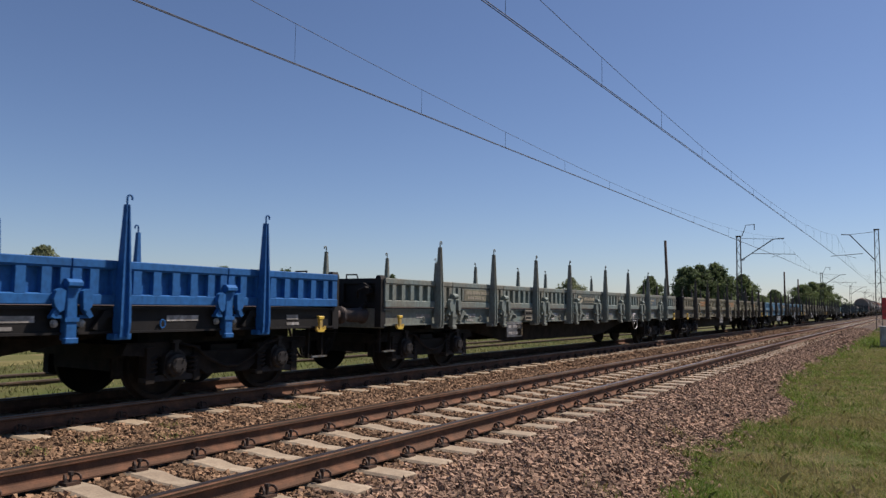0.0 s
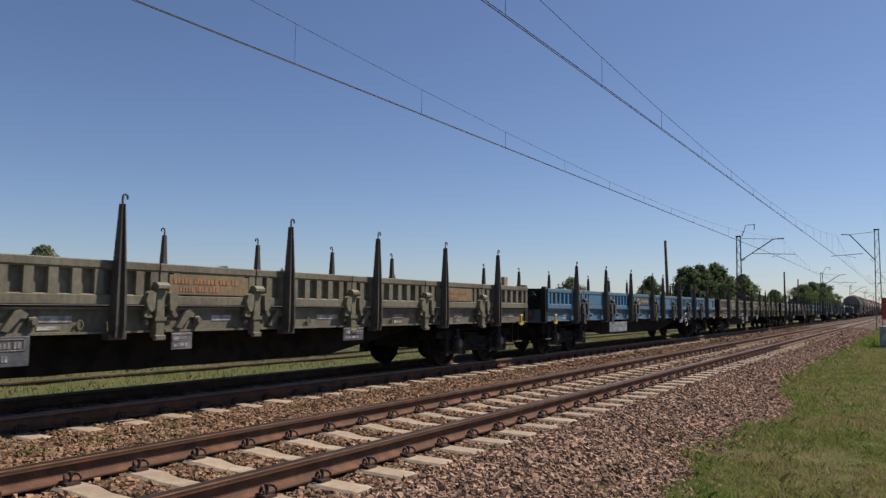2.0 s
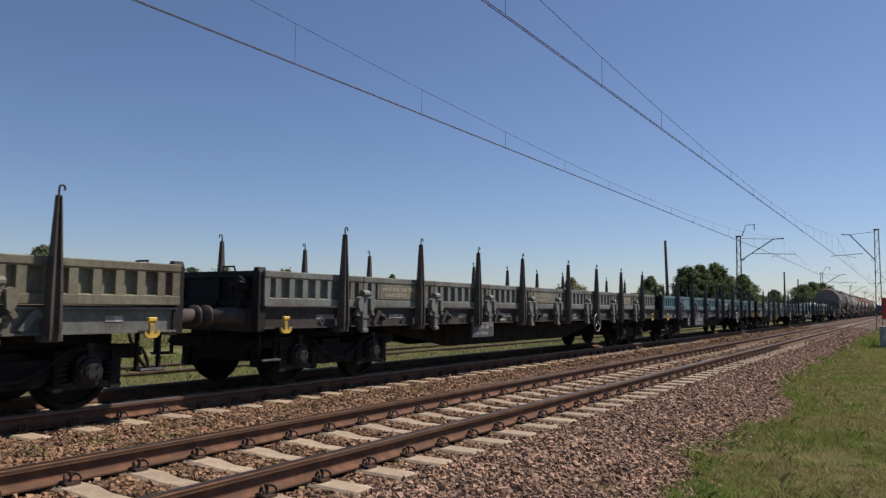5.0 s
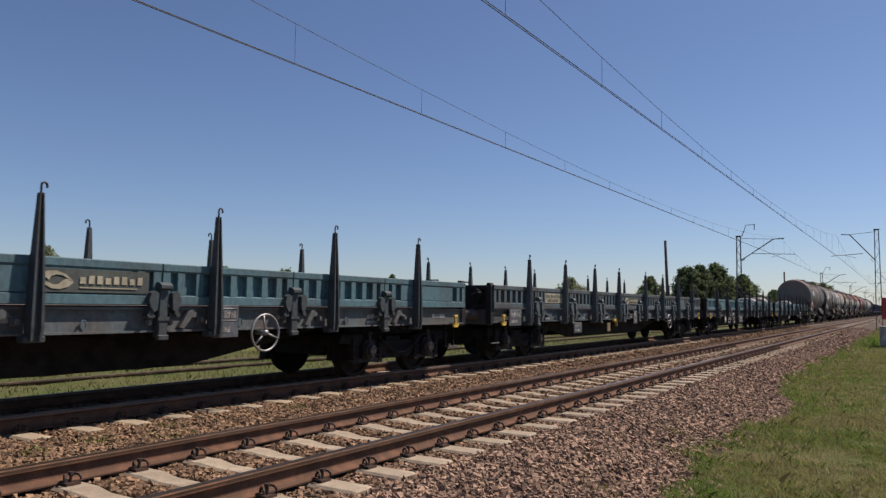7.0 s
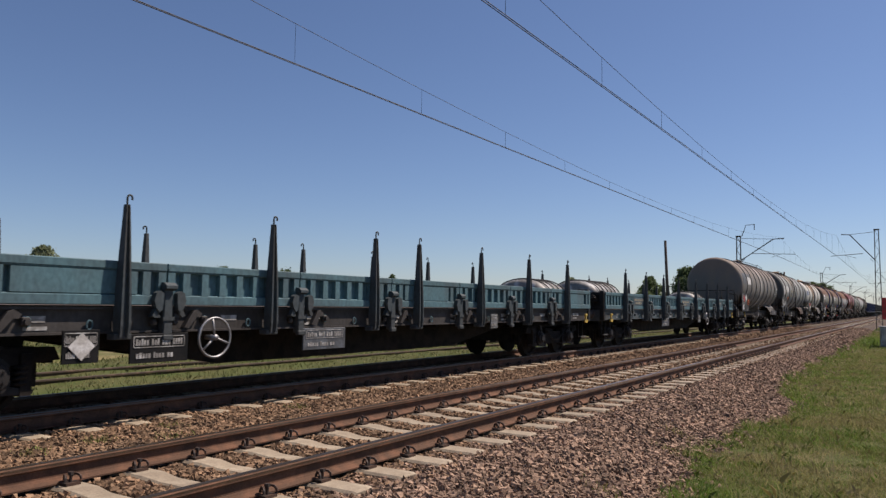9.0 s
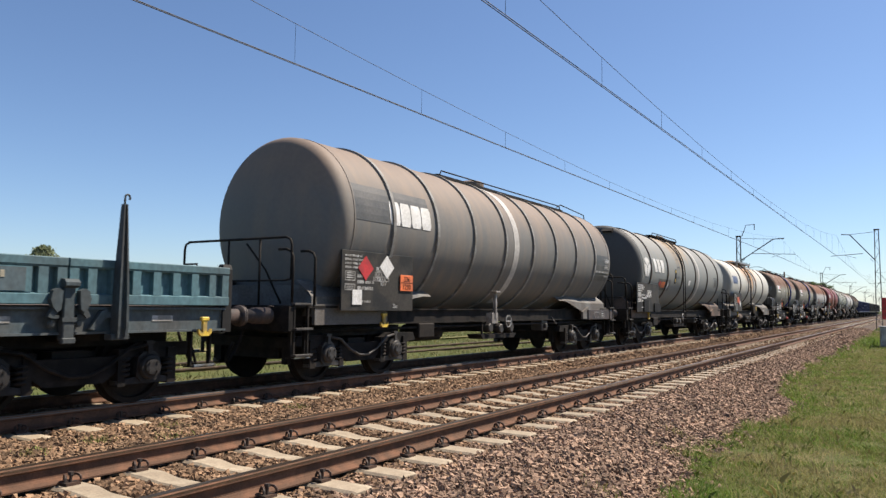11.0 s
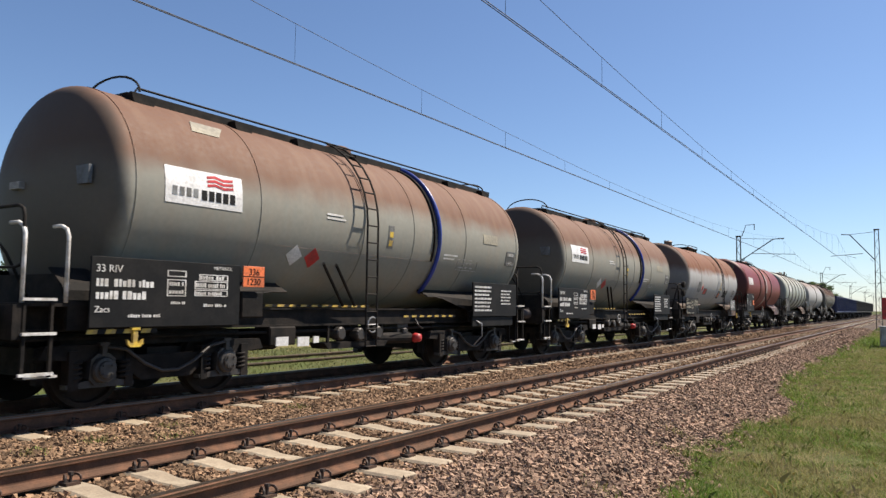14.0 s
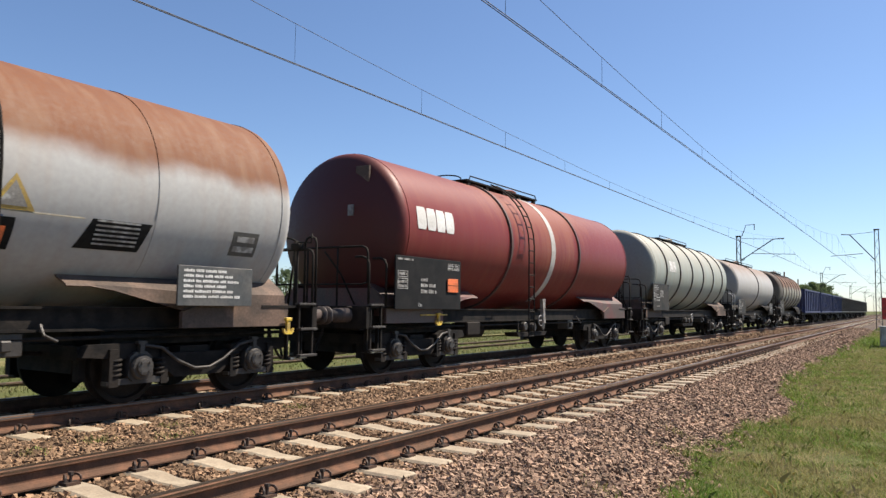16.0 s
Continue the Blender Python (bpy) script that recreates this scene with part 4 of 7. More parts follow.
def tank_wagon(front, length, label, paint, r=1.38, zc=2.72, inset=1.0, ribs=(), rib_mat=None, pivot=None, frame_paint=None,
               walkway=None, ladder_x=None, white_band=None, spin=True, detail=True, seams=(), rails=None, cradle=None, rear=None, crown=2.0, knuckle=0.24, hoop_wide=0.075, reach=2.3):
    """A four-axle tank wagon. front: where its leading buffers stand at the start; x positions count from its middle."""
    w = thing("tank_wagon", label, "tank wagon", "tank wagons in the train", m=pose(front + length / 2, TRAIN_Y, 0))
    WAGONS.append(w)
    half = length / 2 - 0.62
    w["half"] = half
    w["head"] = (-length / 2 + inset, r, zc, crown * r)
    frame_paint = frame_paint or BLACK
    x0, x1 = -length / 2 + inset, length / 2 - (rear or inset)
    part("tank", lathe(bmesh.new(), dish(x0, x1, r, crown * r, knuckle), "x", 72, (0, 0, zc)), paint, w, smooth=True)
    part("underframe", frame_mesh(half, 0), frame_paint, w)
    for x in ribs:
        part("hoop", band(bmesh.new(), x, r - 0.01, -80, 260, hoop_wide, 0.05, 0, zc, 110), rib_mat or paint, w)
    for x in (x0 + 0.56, *seams, x1 - 0.56):
        part("weld_seam", band(bmesh.new(), x, r - 0.004, -80, 260, 0.03, 0.012, 0, zc, 110), paint, w)
    if white_band is not None:
        part("white_band", band(bmesh.new(), white_band, r - 0.004, -60, 240, 0.24, 0.010, 0, zc, 110), FADED_WHITE, w, "faded white painted band")
    piv = pivot or (length / 2 - 2.55)
    for s in (-1, 1):
        bogie(w, s * piv, spin)
        saddle(w, piv - reach, length / 2 - 1.15, cradle or frame_paint, 180 if s < 0 else 0)
    ends(w, half, rails or STEEL)
    part("grab_rail", handrail_posts(), rails or BLACK, w, m=pose(-half + 0.05, 0, 0), smooth=True)
    part("end_railing", end_railing(), BLACK, w, m=pose(-half + 0.05, 0, 0), smooth=True)
    if rails:
        part("rear_hoop", end_hoop(-1.16, -0.10, 2.2), BLACK, w, m=pose(half - 0.03, 0, 0), smooth=True)
        part("rear_hoop", end_hoop(0.20, 1.16, 2.2), BLACK, w, m=pose(half - 0.03, 0, 0), smooth=True)
    else:
        part("rear_hoop", end_hoop(-1.28, -0.52, 2.26), BLACK, w, m=pose(half - 0.03, 0, 0), smooth=True)
        part("grab_hoop", end_hoop(-1.26, -1.03, 2.46), BLACK, w, m=pose(half + 0.06, 0, 0), smooth=True)
        part("brake_column", brake_column_mesh(), BLACK, w, m=pose(half - 0.02, -0.92, 0), smooth=True)
        for x in (-half + 0.02, half - 0.36):
            for z, y in ((1.40, -1.29), (1.03, -1.33), (0.64, -1.33)):
                part("tread", boxes((x, x + 0.36, y - 0.05, y + 0.05, z, z + 0.035), bev=0.005), TREAD, w)
            part("step_frame", boxes((x + 0.02, x + 0.05, -1.31, -1.27, 0.62, 1.40), (x + 0.31, x + 0.34, -1.31, -1.27, 0.62, 1.40)), BLACK, w)
    # pipes, rods and boxes under the frame
    part("brake_pipe", tube(bmesh.new(), [(-half, -0.6, 1.02), (-piv - 1.8, -0.98, 1.0), (piv + 1.8, -0.98, 1.0), (half, -0.6, 1.02)], 0.025, 6), BLACK, w)
    part("pull_rod", tube(bmesh.new(), [(-piv, -0.2, 0.70), (-1.2, -0.2, 0.86), (1.2, -0.2, 0.86), (piv, -0.2, 0.70)], 0.03, 6), BLACK, w)
    part("brake_valve", boxes((piv - 2.6, piv - 2.25, -1.0, -0.7, 0.82, 1.08), (piv - 2.52, piv - 2.4, -1.08, -1.0, 0.88, 1.0), bev=0.015), BOXPAINT, w)
    part("equipment_box", boxes((-piv + 1.75, -piv + 2.3, -1.06, -0.72, 0.80, 1.08), bev=0.02), BLACK, w)
    part("changeover_lever", tube(bmesh.new(), [(piv - 2.1, -1.04, 1.16), (piv - 2.1, -1.12, 1.05), (piv - 1.95, -1.12, 0.98)], 0.018, 6), BOXPAINT, w)
    part("cross_beam", boxes((-0.12, 0.12, -0.95, 0.95, 0.84, 1.10)), BLACK, w)
    if rails is not None:
        for x in (-half + 0.02, half - 0.32):
            for z, y in ((1.42, -1.31), (1.06, -1.33), (0.64, -1.30)):
                part("tread", boxes((x, x + 0.36, y - 0.02, y + 0.02, z, z + 0.03)), rails, w)
            part("step_frame", boxes((x + 0.02, x + 0.05, -1.31, -1.27, 0.62, 1.40), (x + 0.31, x + 0.34, -1.31, -1.27, 0.62, 1.40)), BLACK, w)
    if walkway:
        a, b, z, m = walkway
        part("roof_walkway", walkway_mesh(a, b, z), m, w)
    if ladder_x is not None:
        part("ladder", ladder(bmesh.new(), ladder_x, r, zc, 0.75, 68), BLACK, w)
    part("manhole", lathe(bmesh.new(), [(zc + r - 0.1, 0.3), (zc + r + 0.16, 0.3), (zc + r + 0.2, 0.22), (zc + r + 0.22, 0.05)], "z", 20, (0.5, 0, 0)), paint, w, smooth=False)
    if detail:
        discharge_gear(w)
        part("air_reservoir", lathe(bmesh.new(), [(-0.6, 0.05), (-0.55, 0.17), (0.55, 0.17), (0.6, 0.05)], "x", 18, (-length * 0.16, -0.55, 0.88)), BLACK, w, smooth=True)
    return w


def panel(w, x, z, wd, h, y=-1.42, m=None, label="black data panel with white markings", rows=(), letter=DIRTYWHITE, depth=0.03):
    o = part("data_panel", boxes((x, x + wd, y, y + depth, z, z + h), bev=0.004), m or PANEL, w, label)
    if rows:
        small("markings", bars([(x + a * wd, z + b * h, c * wd, d * h) for a, b, c, d in rows], y), letter, o)
    return o


def decal(w, outline, material, r, zc, x, s, name="emblem", label="", lift=0.008):
    """Flat shapes laid on the near side of a tank. outline: polygons of (u, v); v runs up the curve from height s over the axis."""
    if 1 < len(outline) < 7:
        return [decal(w, [poly], material, r, zc, x, s, name, label, lift) for poly in outline][-1]
    bm = bmesh.new()
    for poly in outline:
        vs = []
        for u, v in poly:
            a = (s + v) / r
            vs.append(bm.verts.new((x + u, -(r + lift) * math.cos(a), zc + (r + lift) * math.sin(a))))
        f = bm.faces.new(vs)
    bmesh.ops.triangulate(bm, faces=bm.faces[:])
    bmesh.ops.subdivide_edges(bm, edges=bm.edges[:], cuts=4, use_grid_fill=True)
    for v in bm.verts:
        d = math.hypot(v.co.y, v.co.z - zc)
        k = (r + lift) / d
        v.co.y, v.co.z = v.co.y * k, zc + (v.co.z - zc) * k
    bmesh.ops.solidify(bm, geom=bm.faces[:], thickness=0.003)
    o = part(name, bm, material, w, label)
    return tagged(o, kind="stuff") if len(outline) > 1 else o


def rect(u, v, w, h):
    return [(u, v), (u + w, v), (u + w, v + h), (u, v + h)]


def tilted(poly, a):
    return [(u + a * v, v) for u, v in poly]
GREY_TANK = layered("dusty grey tank paint", (0.168, 0.168, 0.160), (0.225, 0.176, 0.142), 2.9, 3.9, 0.62, streaks=0.2)
# last value: where, how dark and how strongly shade is painted on the leading head
VTG_TANK = layered("grey tank paint", (0.24, 0.258, 0.253), (0.282, 0.282, 0.268), 3.0, 4.1, 0.68, streaks=0.12, stain=(-0.9, 2.0, 2.7, (0.38, 0.27, 0.16)), head_shade=(-6.55, (0.062, 0.064, 0.066), 0.88))
WHITE_TANK = layered("stained white tank paint", (0.525, 0.522, 0.48), (0.57, 0.562, 0.51), 2.2, 3.4, 0.55, streak=(0.38, 0.30, 0.19), streaks=0.2, stain=(0.2, 2.6, 2.25, (0.50, 0.25, 0.085)), head_shade=(-6.25, (0.20, 0.195, 0.18), 0.6))
BROWN_TANK = layered("grey tank paint under brown soiling", (0.285, 0.285, 0.245), (0.165, 0.085, 0.053), 2.85, 3.3, 0.68, streaks=0.12, head_shade=(-5.12, (0.062, 0.053, 0.045), 0.78))
RUST_TANK = layered("white tank paint under rusty soiling", (0.43, 0.435, 0.43), (0.178, 0.068, 0.029), 2.87, 3.22, 0.68, streaks=0.16, head_shade=(-5.13, (0.10, 0.088, 0.078), 0.65))
RED_TANK = layered("oxide red tank paint", (0.195, 0.027, 0.025), (0.19, 0.046, 0.036), 3.0, 4.2, 0.45, streak=(0.25, 0.07, 0.04), streaks=0.2, stain=(0.3, 2.2, 2.0, (0.27, 0.085, 0.045)), head_shade=(-6.5, (0.052, 0.016, 0.015), 0.85))
DUSTY_TANK = layered("white tank paint under brown dust", (0.45, 0.45, 0.44), (0.24, 0.175, 0.135), 3.1, 3.9, 0.55, streaks=0.2, head_shade=(-6.4, (0.16, 0.155, 0.15), 0.6))
PALE_TANK = layered("pale grey-green tank paint", (0.36, 0.40, 0.36), (0.42, 0.42, 0.36), 2.6, 3.8, 0.5, streaks=0.2, head_shade=(-6.5, (0.16, 0.17, 0.165), 0.7))


PATCH = mat("dark overpainted patch", (0.065, 0.07, 0.07), 0.55, second=(0.10, 0.098, 0.092), amount=0.4, scale=2, fine=25, bump=0)
NAVY = mat("dark blue sign paint", (0.05, 0.09, 0.20), 0.6, second=(0.14, 0.17, 0.25), amount=0.35, scale=7, fine=40, bump=0)
CHALK = mat("white sign paint", (0.74, 0.74, 0.72), 0.65, second=(0.62, 0.61, 0.58), amount=0.25, scale=3, fine=40, bump=0)
SOILED_PANEL = mat("soiled grey panel", (0.024, 0.025, 0.025), 0.65, spec=0.2, second=(0.05, 0.046, 0.04), amount=0.4, scale=3, fine=30, bump=0)
PALE_SADDLE = mat("pale saddle paint", (0.185, 0.182, 0.172), 0.7, spec=0.25, second=(0.13, 0.118, 0.105), amount=0.45, scale=2, fine=30)
RUST_SADDLE = mat("rusty saddle paint", (0.165, 0.112, 0.085), 0.75, spec=0.25, second=(0.09, 0.068, 0.055), amount=0.45, scale=2, fine=30)
RED_SADDLE = mat("dull red-brown saddle paint", (0.13, 0.05, 0.045), 0.6, second=(0.09, 0.06, 0.05), amount=0.45, scale=2, fine=30)
GREY_HOOP = mat("grey hoop steel", (0.29, 0.285, 0.27), 0.6, second=(0.21, 0.195, 0.175), amount=0.4, scale=4, fine=30, spec=0.3, bump=0.03)
DARK_HOOP = mat("dark hoop steel", (0.085, 0.075, 0.065), 0.55, second=(0.13, 0.10, 0.08), amount=0.4, scale=4, fine=30)
CLEANWHITE = mat("clean white sign enamel", (0.86, 0.86, 0.85), 0.5, second=(0.74, 0.74, 0.72), amount=0.2, scale=4, fine=30, bump=0)
GREYPIPE = mat("grey pipe paint", (0.33, 0.32, 0.30), 0.55, second=(0.2, 0.18, 0.16), amount=0.4, scale=5, fine=30)
BLUE_HOSE = mat("blue hose", (0.02, 0.055, 0.36), 0.4, bump=0)


def block_sign(w, x, s, width, height, material, r, zc, name="company_sign", label="block-shaped company sign"):
    """Four heavy blocks in the proportions of a company sign."""
    u = width / 4.3
    h = height
    blocks = [[(k * 1.09 * u + 0.1 * u, 0), (k * 1.09 * u + 0.9 * u, 0), (k * 1.09 * u + u, 0.2 * h), (k * 1.09 * u + u, 0.8 * h), (k * 1.09 * u + 0.9 * u, h), (k * 1.09 * u + 0.1 * u, h), (k * 1.09 * u, 0.8 * h), (k * 1.09 * u, 0.2 * h)] for k in range(4)]
    return decal(w, blocks, material, r, zc, x, s, name, label)


def diamond(u, v, q):
    return [(u - q, v), (u, v - q), (u + q, v), (u, v + q)]


def stripes(w, x0, x1, z, y, h=0.035):
    """A yellow and black warning strip."""
    n = max(2, round((x1 - x0) / 0.24))
    d = (x1 - x0) / n
    part("warning_strip", boxes((x0, x1, y - 0.004, y, z, z + h)), PANEL, w, "yellow and black warning strip")
    for i in range(n):
        repeat("stripe", ("stripe", round(d, 3), h), lambda: prism(bmesh.new(), [(0, 0), (d * 0.55, 0), (d * 0.55 + 0.02, h), (0.02, h)], "y", -0.008, -0.004), YELLOW, w, pose(x0 + d * i, y, z))


def table_rows():
    """Address lines, framed load tables and number lines of a data panel."""
    out = []
    for i, wd in enumerate((0.22, 0.28, 0.26, 0.19)):
        out += word_row(0.04, 0.90 - 0.065 * i, wd, 0.035, 3 + i)
    for b, h in ((0.50, 0.16), (0.34, 0.11)):
        out += outline(0.04, b, 0.13, h) + [(0.06, b + h * (0.24 + 0.24 * j), 0.09, h * 0.13) for j in range(3)]
    out += word_row(0.20, 0.56, 0.11, 0.055, 8) + word_row(0.20, 0.46, 0.22, 0.055, 9) + word_row(0.20, 0.35, 0.21, 0.06, 10) + word_row(0.20, 0.14, 0.17, 0.035, 12)
    for j in range(3):
        out += outline(0.45 - 0.02 * j, 0.68 - 0.085 * j, 0.18 + 0.02 * j, 0.075, 0.006, 0.012) + [(0.465 - 0.02 * j + 0.035 * i, 0.70 - 0.085 * j, 0.018, 0.035) for i in range(5)]
    return out


def hazard(w, x, z, wd=0.40, h=0.28, y=-1.43, text=True):
    o = part("hazard_plate", boxes((x, x + wd, y - 0.012, y, z, z + h), bev=0.003), ORANGE, w, "orange hazard number plate")
    part("plate_border", boxes((x, x + wd, y - 0.014, y - 0.012, z + h * 0.48, z + h * 0.52), (x, x + 0.01, y - 0.014, y - 0.012, z, z + h), (x + wd - 0.01, x + wd, y - 0.014, y - 0.012, z, z + h)), PANEL, o)
    if text:
        words("336", PANEL, o, h * 0.46, x + wd * 0.26, y - 0.014, z + h * 0.57, "numerals")
        words("1230", PANEL, o, h * 0.46, x + wd * 0.16, y - 0.014, z + h * 0.1, "numerals")


def yellow_hook(w, x):
    repeat("lashing_hook", "lhook", hook_mesh, YELLOW, w, pose(x, -1.28, 1.16), "yellow lashing hook")


def hoops_pipe(w, x, r, zc, material, a0, a1, name, label, off=0.07, bar=0.03):
    pts = [(x, -(r + off) * math.cos(a), zc + (r + off) * math.sin(a)) for a in (radians(a0 + (a1 - a0) * i / 20) for i in range(21))]
    part(name, tube(bmesh.new(), pts, bar, 8), material, w, label, smooth=True)


def short_rows(n=5):
    return [q for i in range(n) for q in word_row(0.07, 0.85 - 0.78 * i / n, 0.55 + 0.28 * ((i * 7) % 3) / 3, 0.42 / n, 20 + i, 0.02)]


def tank_wagons():
    # dusty grey, hooped
    r, zc = 1.48, 2.78
    w = tank_wagon(188.58, 15.12, "dusty dark grey tank wagon with eight hoops", GREY_TANK, r=r, zc=zc, inset=1.25, ribs=(-4.70, -3.30, -1.89, -0.50, 0.91, 2.23, 3.57, 4.94), rib_mat=GREY_HOOP,
                   walkway=(-1.7, 5.0, 4.24, BLACK), white_band=0.03, cradle=PALE_SADDLE, rear=0.95, crown=2.6)
    decal(w, [rect(-5.75, 0.02, 2.2, 0.62)], PATCH, r, zc, 0, 0, "overpainted_patch", "darker overpainted rectangle", 0.005)
    block_sign(w, -4.8, 0.02, 1.28, 0.42, CHALK, r, zc)
    panel(w, -5.98, 1.32, 1.97, 0.97, m=SOILED_PANEL, rows=table_rows())
    hazard(w, -4.43, 1.67)
    part("hazard_label", prism(bmesh.new(), diamond(-5.38, 2.02, 0.2), "y", -1.432, -1.420), RED, w, "red flammable diamond")
    part("hazard_label", prism(bmesh.new(), diamond(-4.80, 2.06, 0.2), "y", -1.432, -1.420), CHALK, w, "white hazard diamond")
    words("RIV", DIRTYWHITE, w, 0.12, -4.98, -1.424, 1.74)
    words("Zas", DIRTYWHITE, w, 0.10, -4.62, -1.424, 1.37)
    part("wall_plate", boxes((-5.72, -5.48, -1.435, -1.42, 1.42, 1.66)), CHALK, w, "small square white notice")
    yellow_hook(w, -4.7)
    decal(w, [rect(4.99, -0.6, 1.1, 0.74)], PATCH, r, zc, 0, 0, "overpainted_patch", "dark overpainted rectangle", 0.007)
    decal(w, [rect(5.70, -0.14, 0.34, 0.012), rect(5.70, -0.24, 0.34, 0.012), rect(5.70, -0.24, 0.012, 0.112), rect(6.03, -0.24, 0.012, 0.112), rect(5.73, -0.215, 0.09, 0.06), rect(5.85, -0.215, 0.14, 0.06),
              rect(5.05, -0.36, 1.0, 0.05), rect(5.78, -0.47, 0.26, 0.05)], DIRTYWHITE, r, zc, 0, 0, "stencil", "", 0.012)
    words("L4BH", CHALK, w, 0.155, 5.70, -(r + 0.012), zc - 0.06, "tank_code")
    part("end_handrail", tube(bmesh.new(), [(4.6, -0.45, 4.30), (4.9, -0.45, 4.40), (6.70, -0.45, 4.29), (6.95, -0.45, 3.5), (6.6, -0.3, 3.3)], 0.016, 6), BLACK, w)
    small("frame_marks", bars([(5.35 + a, 1.14 + b, c, d) for a, b, c, d in ((0, 0, 0.42, 0.012), (0, 0.14, 0.42, 0.012), (0, 0, 0.012, 0.15), (0.41, 0, 0.012, 0.15), (0.52, 0, 0.26, 0.012), (0.52, 0.15, 0.26, 0.012), (0.52, 0, 0.012, 0.16), (0.77, 0, 0.012, 0.16), (0.56, 0.03, 0.18, 0.03), (0.56, 0.09, 0.18, 0.03))], -1.305), DIRTYWHITE, w)
    part("frame_end_plate", boxes((4.9, 6.9, -1.30, -1.26, 1.08, 1.36), bev=0.006), BUFFER, w)
    part("walkway_edge", boxes((-1.7, 5.0, -0.47, -0.43, 4.10, 4.25)), BLACK, w)
    part("valve_stand", boxes((-0.86, -0.79, -1.42, -1.35, 1.15, 1.72), (-0.92, -0.73, -1.47, -1.30, 1.71, 1.75), (-0.98, -0.70, -1.40, -1.25, 1.05, 1.28), bev=0.008), GREYPIPE, w, "grey valve pillar beside the frame")

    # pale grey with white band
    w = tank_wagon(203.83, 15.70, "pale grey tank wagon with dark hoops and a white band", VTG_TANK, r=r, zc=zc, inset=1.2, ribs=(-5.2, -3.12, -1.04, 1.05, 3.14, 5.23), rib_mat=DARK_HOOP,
                   white_band=1.62, walkway=(-1.6, 2.2, 4.30, BLACK), ladder_x=-1.4, cradle=RUST_SADDLE, rear=0.94, crown=2.6)
    for k in range(3):
        arc = [(0.055, 55), (0.33, 53), (0.355, 38), (0.33, 16), (0.33, -16), (0.355, -38), (0.33, -53), (0.055, -55)]
        poly = [(-5.66 + q * math.cos(radians(90 + 120 * k + b)), 0.05 + q * math.sin(radians(90 + 120 * k + b))) for q, b in arc]
        decal(w, [poly], CHALK, r, zc, 0, 0, "emblem", "white three-part emblem")
    decal(w, [[(-4.92, 0.38), (-4.62, 0.38), (-4.44, -0.08), (-4.74, -0.08)], [(-4.50, 0.38), (-4.14, 0.38), (-4.02, -0.08), (-4.32, -0.08)], [(-4.02, 0.38), (-3.70, 0.38), (-3.62, 0.30), (-3.62, -0.08), (-3.90, -0.08)]],
          CHALK, r, zc, 0, 0, "company_sign", "white block-shaped company sign")
    panel(w, -6.6, 1.30, 2.5, 0.97, m=SOILED_PANEL, rows=table_rows(), letter=CHALK)
    panel(w, -5.95, 1.30, 0.5, 0.40, y=-1.46)
    panel(w, -4.75, 1.30, 0.75, 0.30, y=-1.46)
    words("RIV", DIRTYWHITE, w, 0.12, -5.75, -1.424, 1.80)
    words("Zas", DIRTYWHITE, w, 0.10, -5.9, -1.424, 1.44)
    decal(w, [rect(-4.15, -0.72, 1.55, 0.42)], PATCH, r, zc, 0, 0, "overpainted_patch", "darker overpainted rectangle", 0.005)
    decal(w, [rect(-3.75, -0.62, 0.45, 0.22)], ORANGE, r, zc, 0, 0, "hazard_plate", "faded orange hazard plate", 0.009)
    decal(w, [diamond(-3.95, -0.50, 0.15)], RED, r, zc, 0, 0, "hazard_label", "red hazard diamond", 0.011)
    decal(w, [diamond(-2.95, -0.52, 0.16)], CHALK, r, zc, 0, 0, "hazard_label", "white hazard diamond", 0.009)
    decal(w, [rect(-2.12, -0.42, 0.22, 0.55)], PANEL, r, zc, 0, 0, "warning_label", "", 0.006)
    decal(w, [rect(-2.07, 0.0, 0.12, 0.1), rect(-2.07, -0.35, 0.12, 0.12)], YELLOW, r, zc, 0, 0, "warning_label", "yellow warning marks", 0.009)
    decal(w, [rect(-0.02, -0.42, 0.28, 0.2)], CHALK, r, zc, 0, 0, "notice", "small white notice", 0.009)
    decal(w, [rect(4.55, -0.38, 0.5, 0.34), rect(4.4, 0.0, 0.9, 0.05)], PATCH, r, zc, 0, 0, "notice", "", 0.007)
    yellow_hook(w, -4.95)
    on_head(w, 0.05, 0.05, 0.28, 0.04, BLACK, "end_lug", "", 0.08)
    part("end_bracket", prism(bmesh.new(), [(-6.62, 4.02), (-6.42, 4.12), (-6.22, 4.10), (-6.40, 3.98)], "y", -0.55, -0.2), BLACK, w)
    part("air_tank", lathe(bmesh.new(), [(-3.6, 0.05), (-3.55, 0.17), (-2.35, 0.17), (-2.3, 0.05)], "x", 18, (0, -0.8, 1.0)), RUSTY, w, smooth=True)

    # stained white
    r, zc = 1.33, 2.77
    w = tank_wagon(219.40, 14.80, "white tank wagon with ochre stains and a steel gantry", WHITE_TANK, r=r, zc=zc, inset=1.2, rear=1.04, ribs=(-3.5, -1.15, 1.15, 3.57), rib_mat=DARK_HOOP,
                   ladder_x=-1.42, cradle=PALE_SADDLE, hoop_wide=0.12, reach=2.75)
    gantry = part("roof_gantry", boxes((-2.1, 1.7, -0.95, -0.91, 4.03, 4.12)), ZINC, w, "galvanised walkway on short posts")
    part("beam", boxes((-2.1, 1.7, 0.91, 0.95, 4.03, 4.12)), ZINC, gantry)
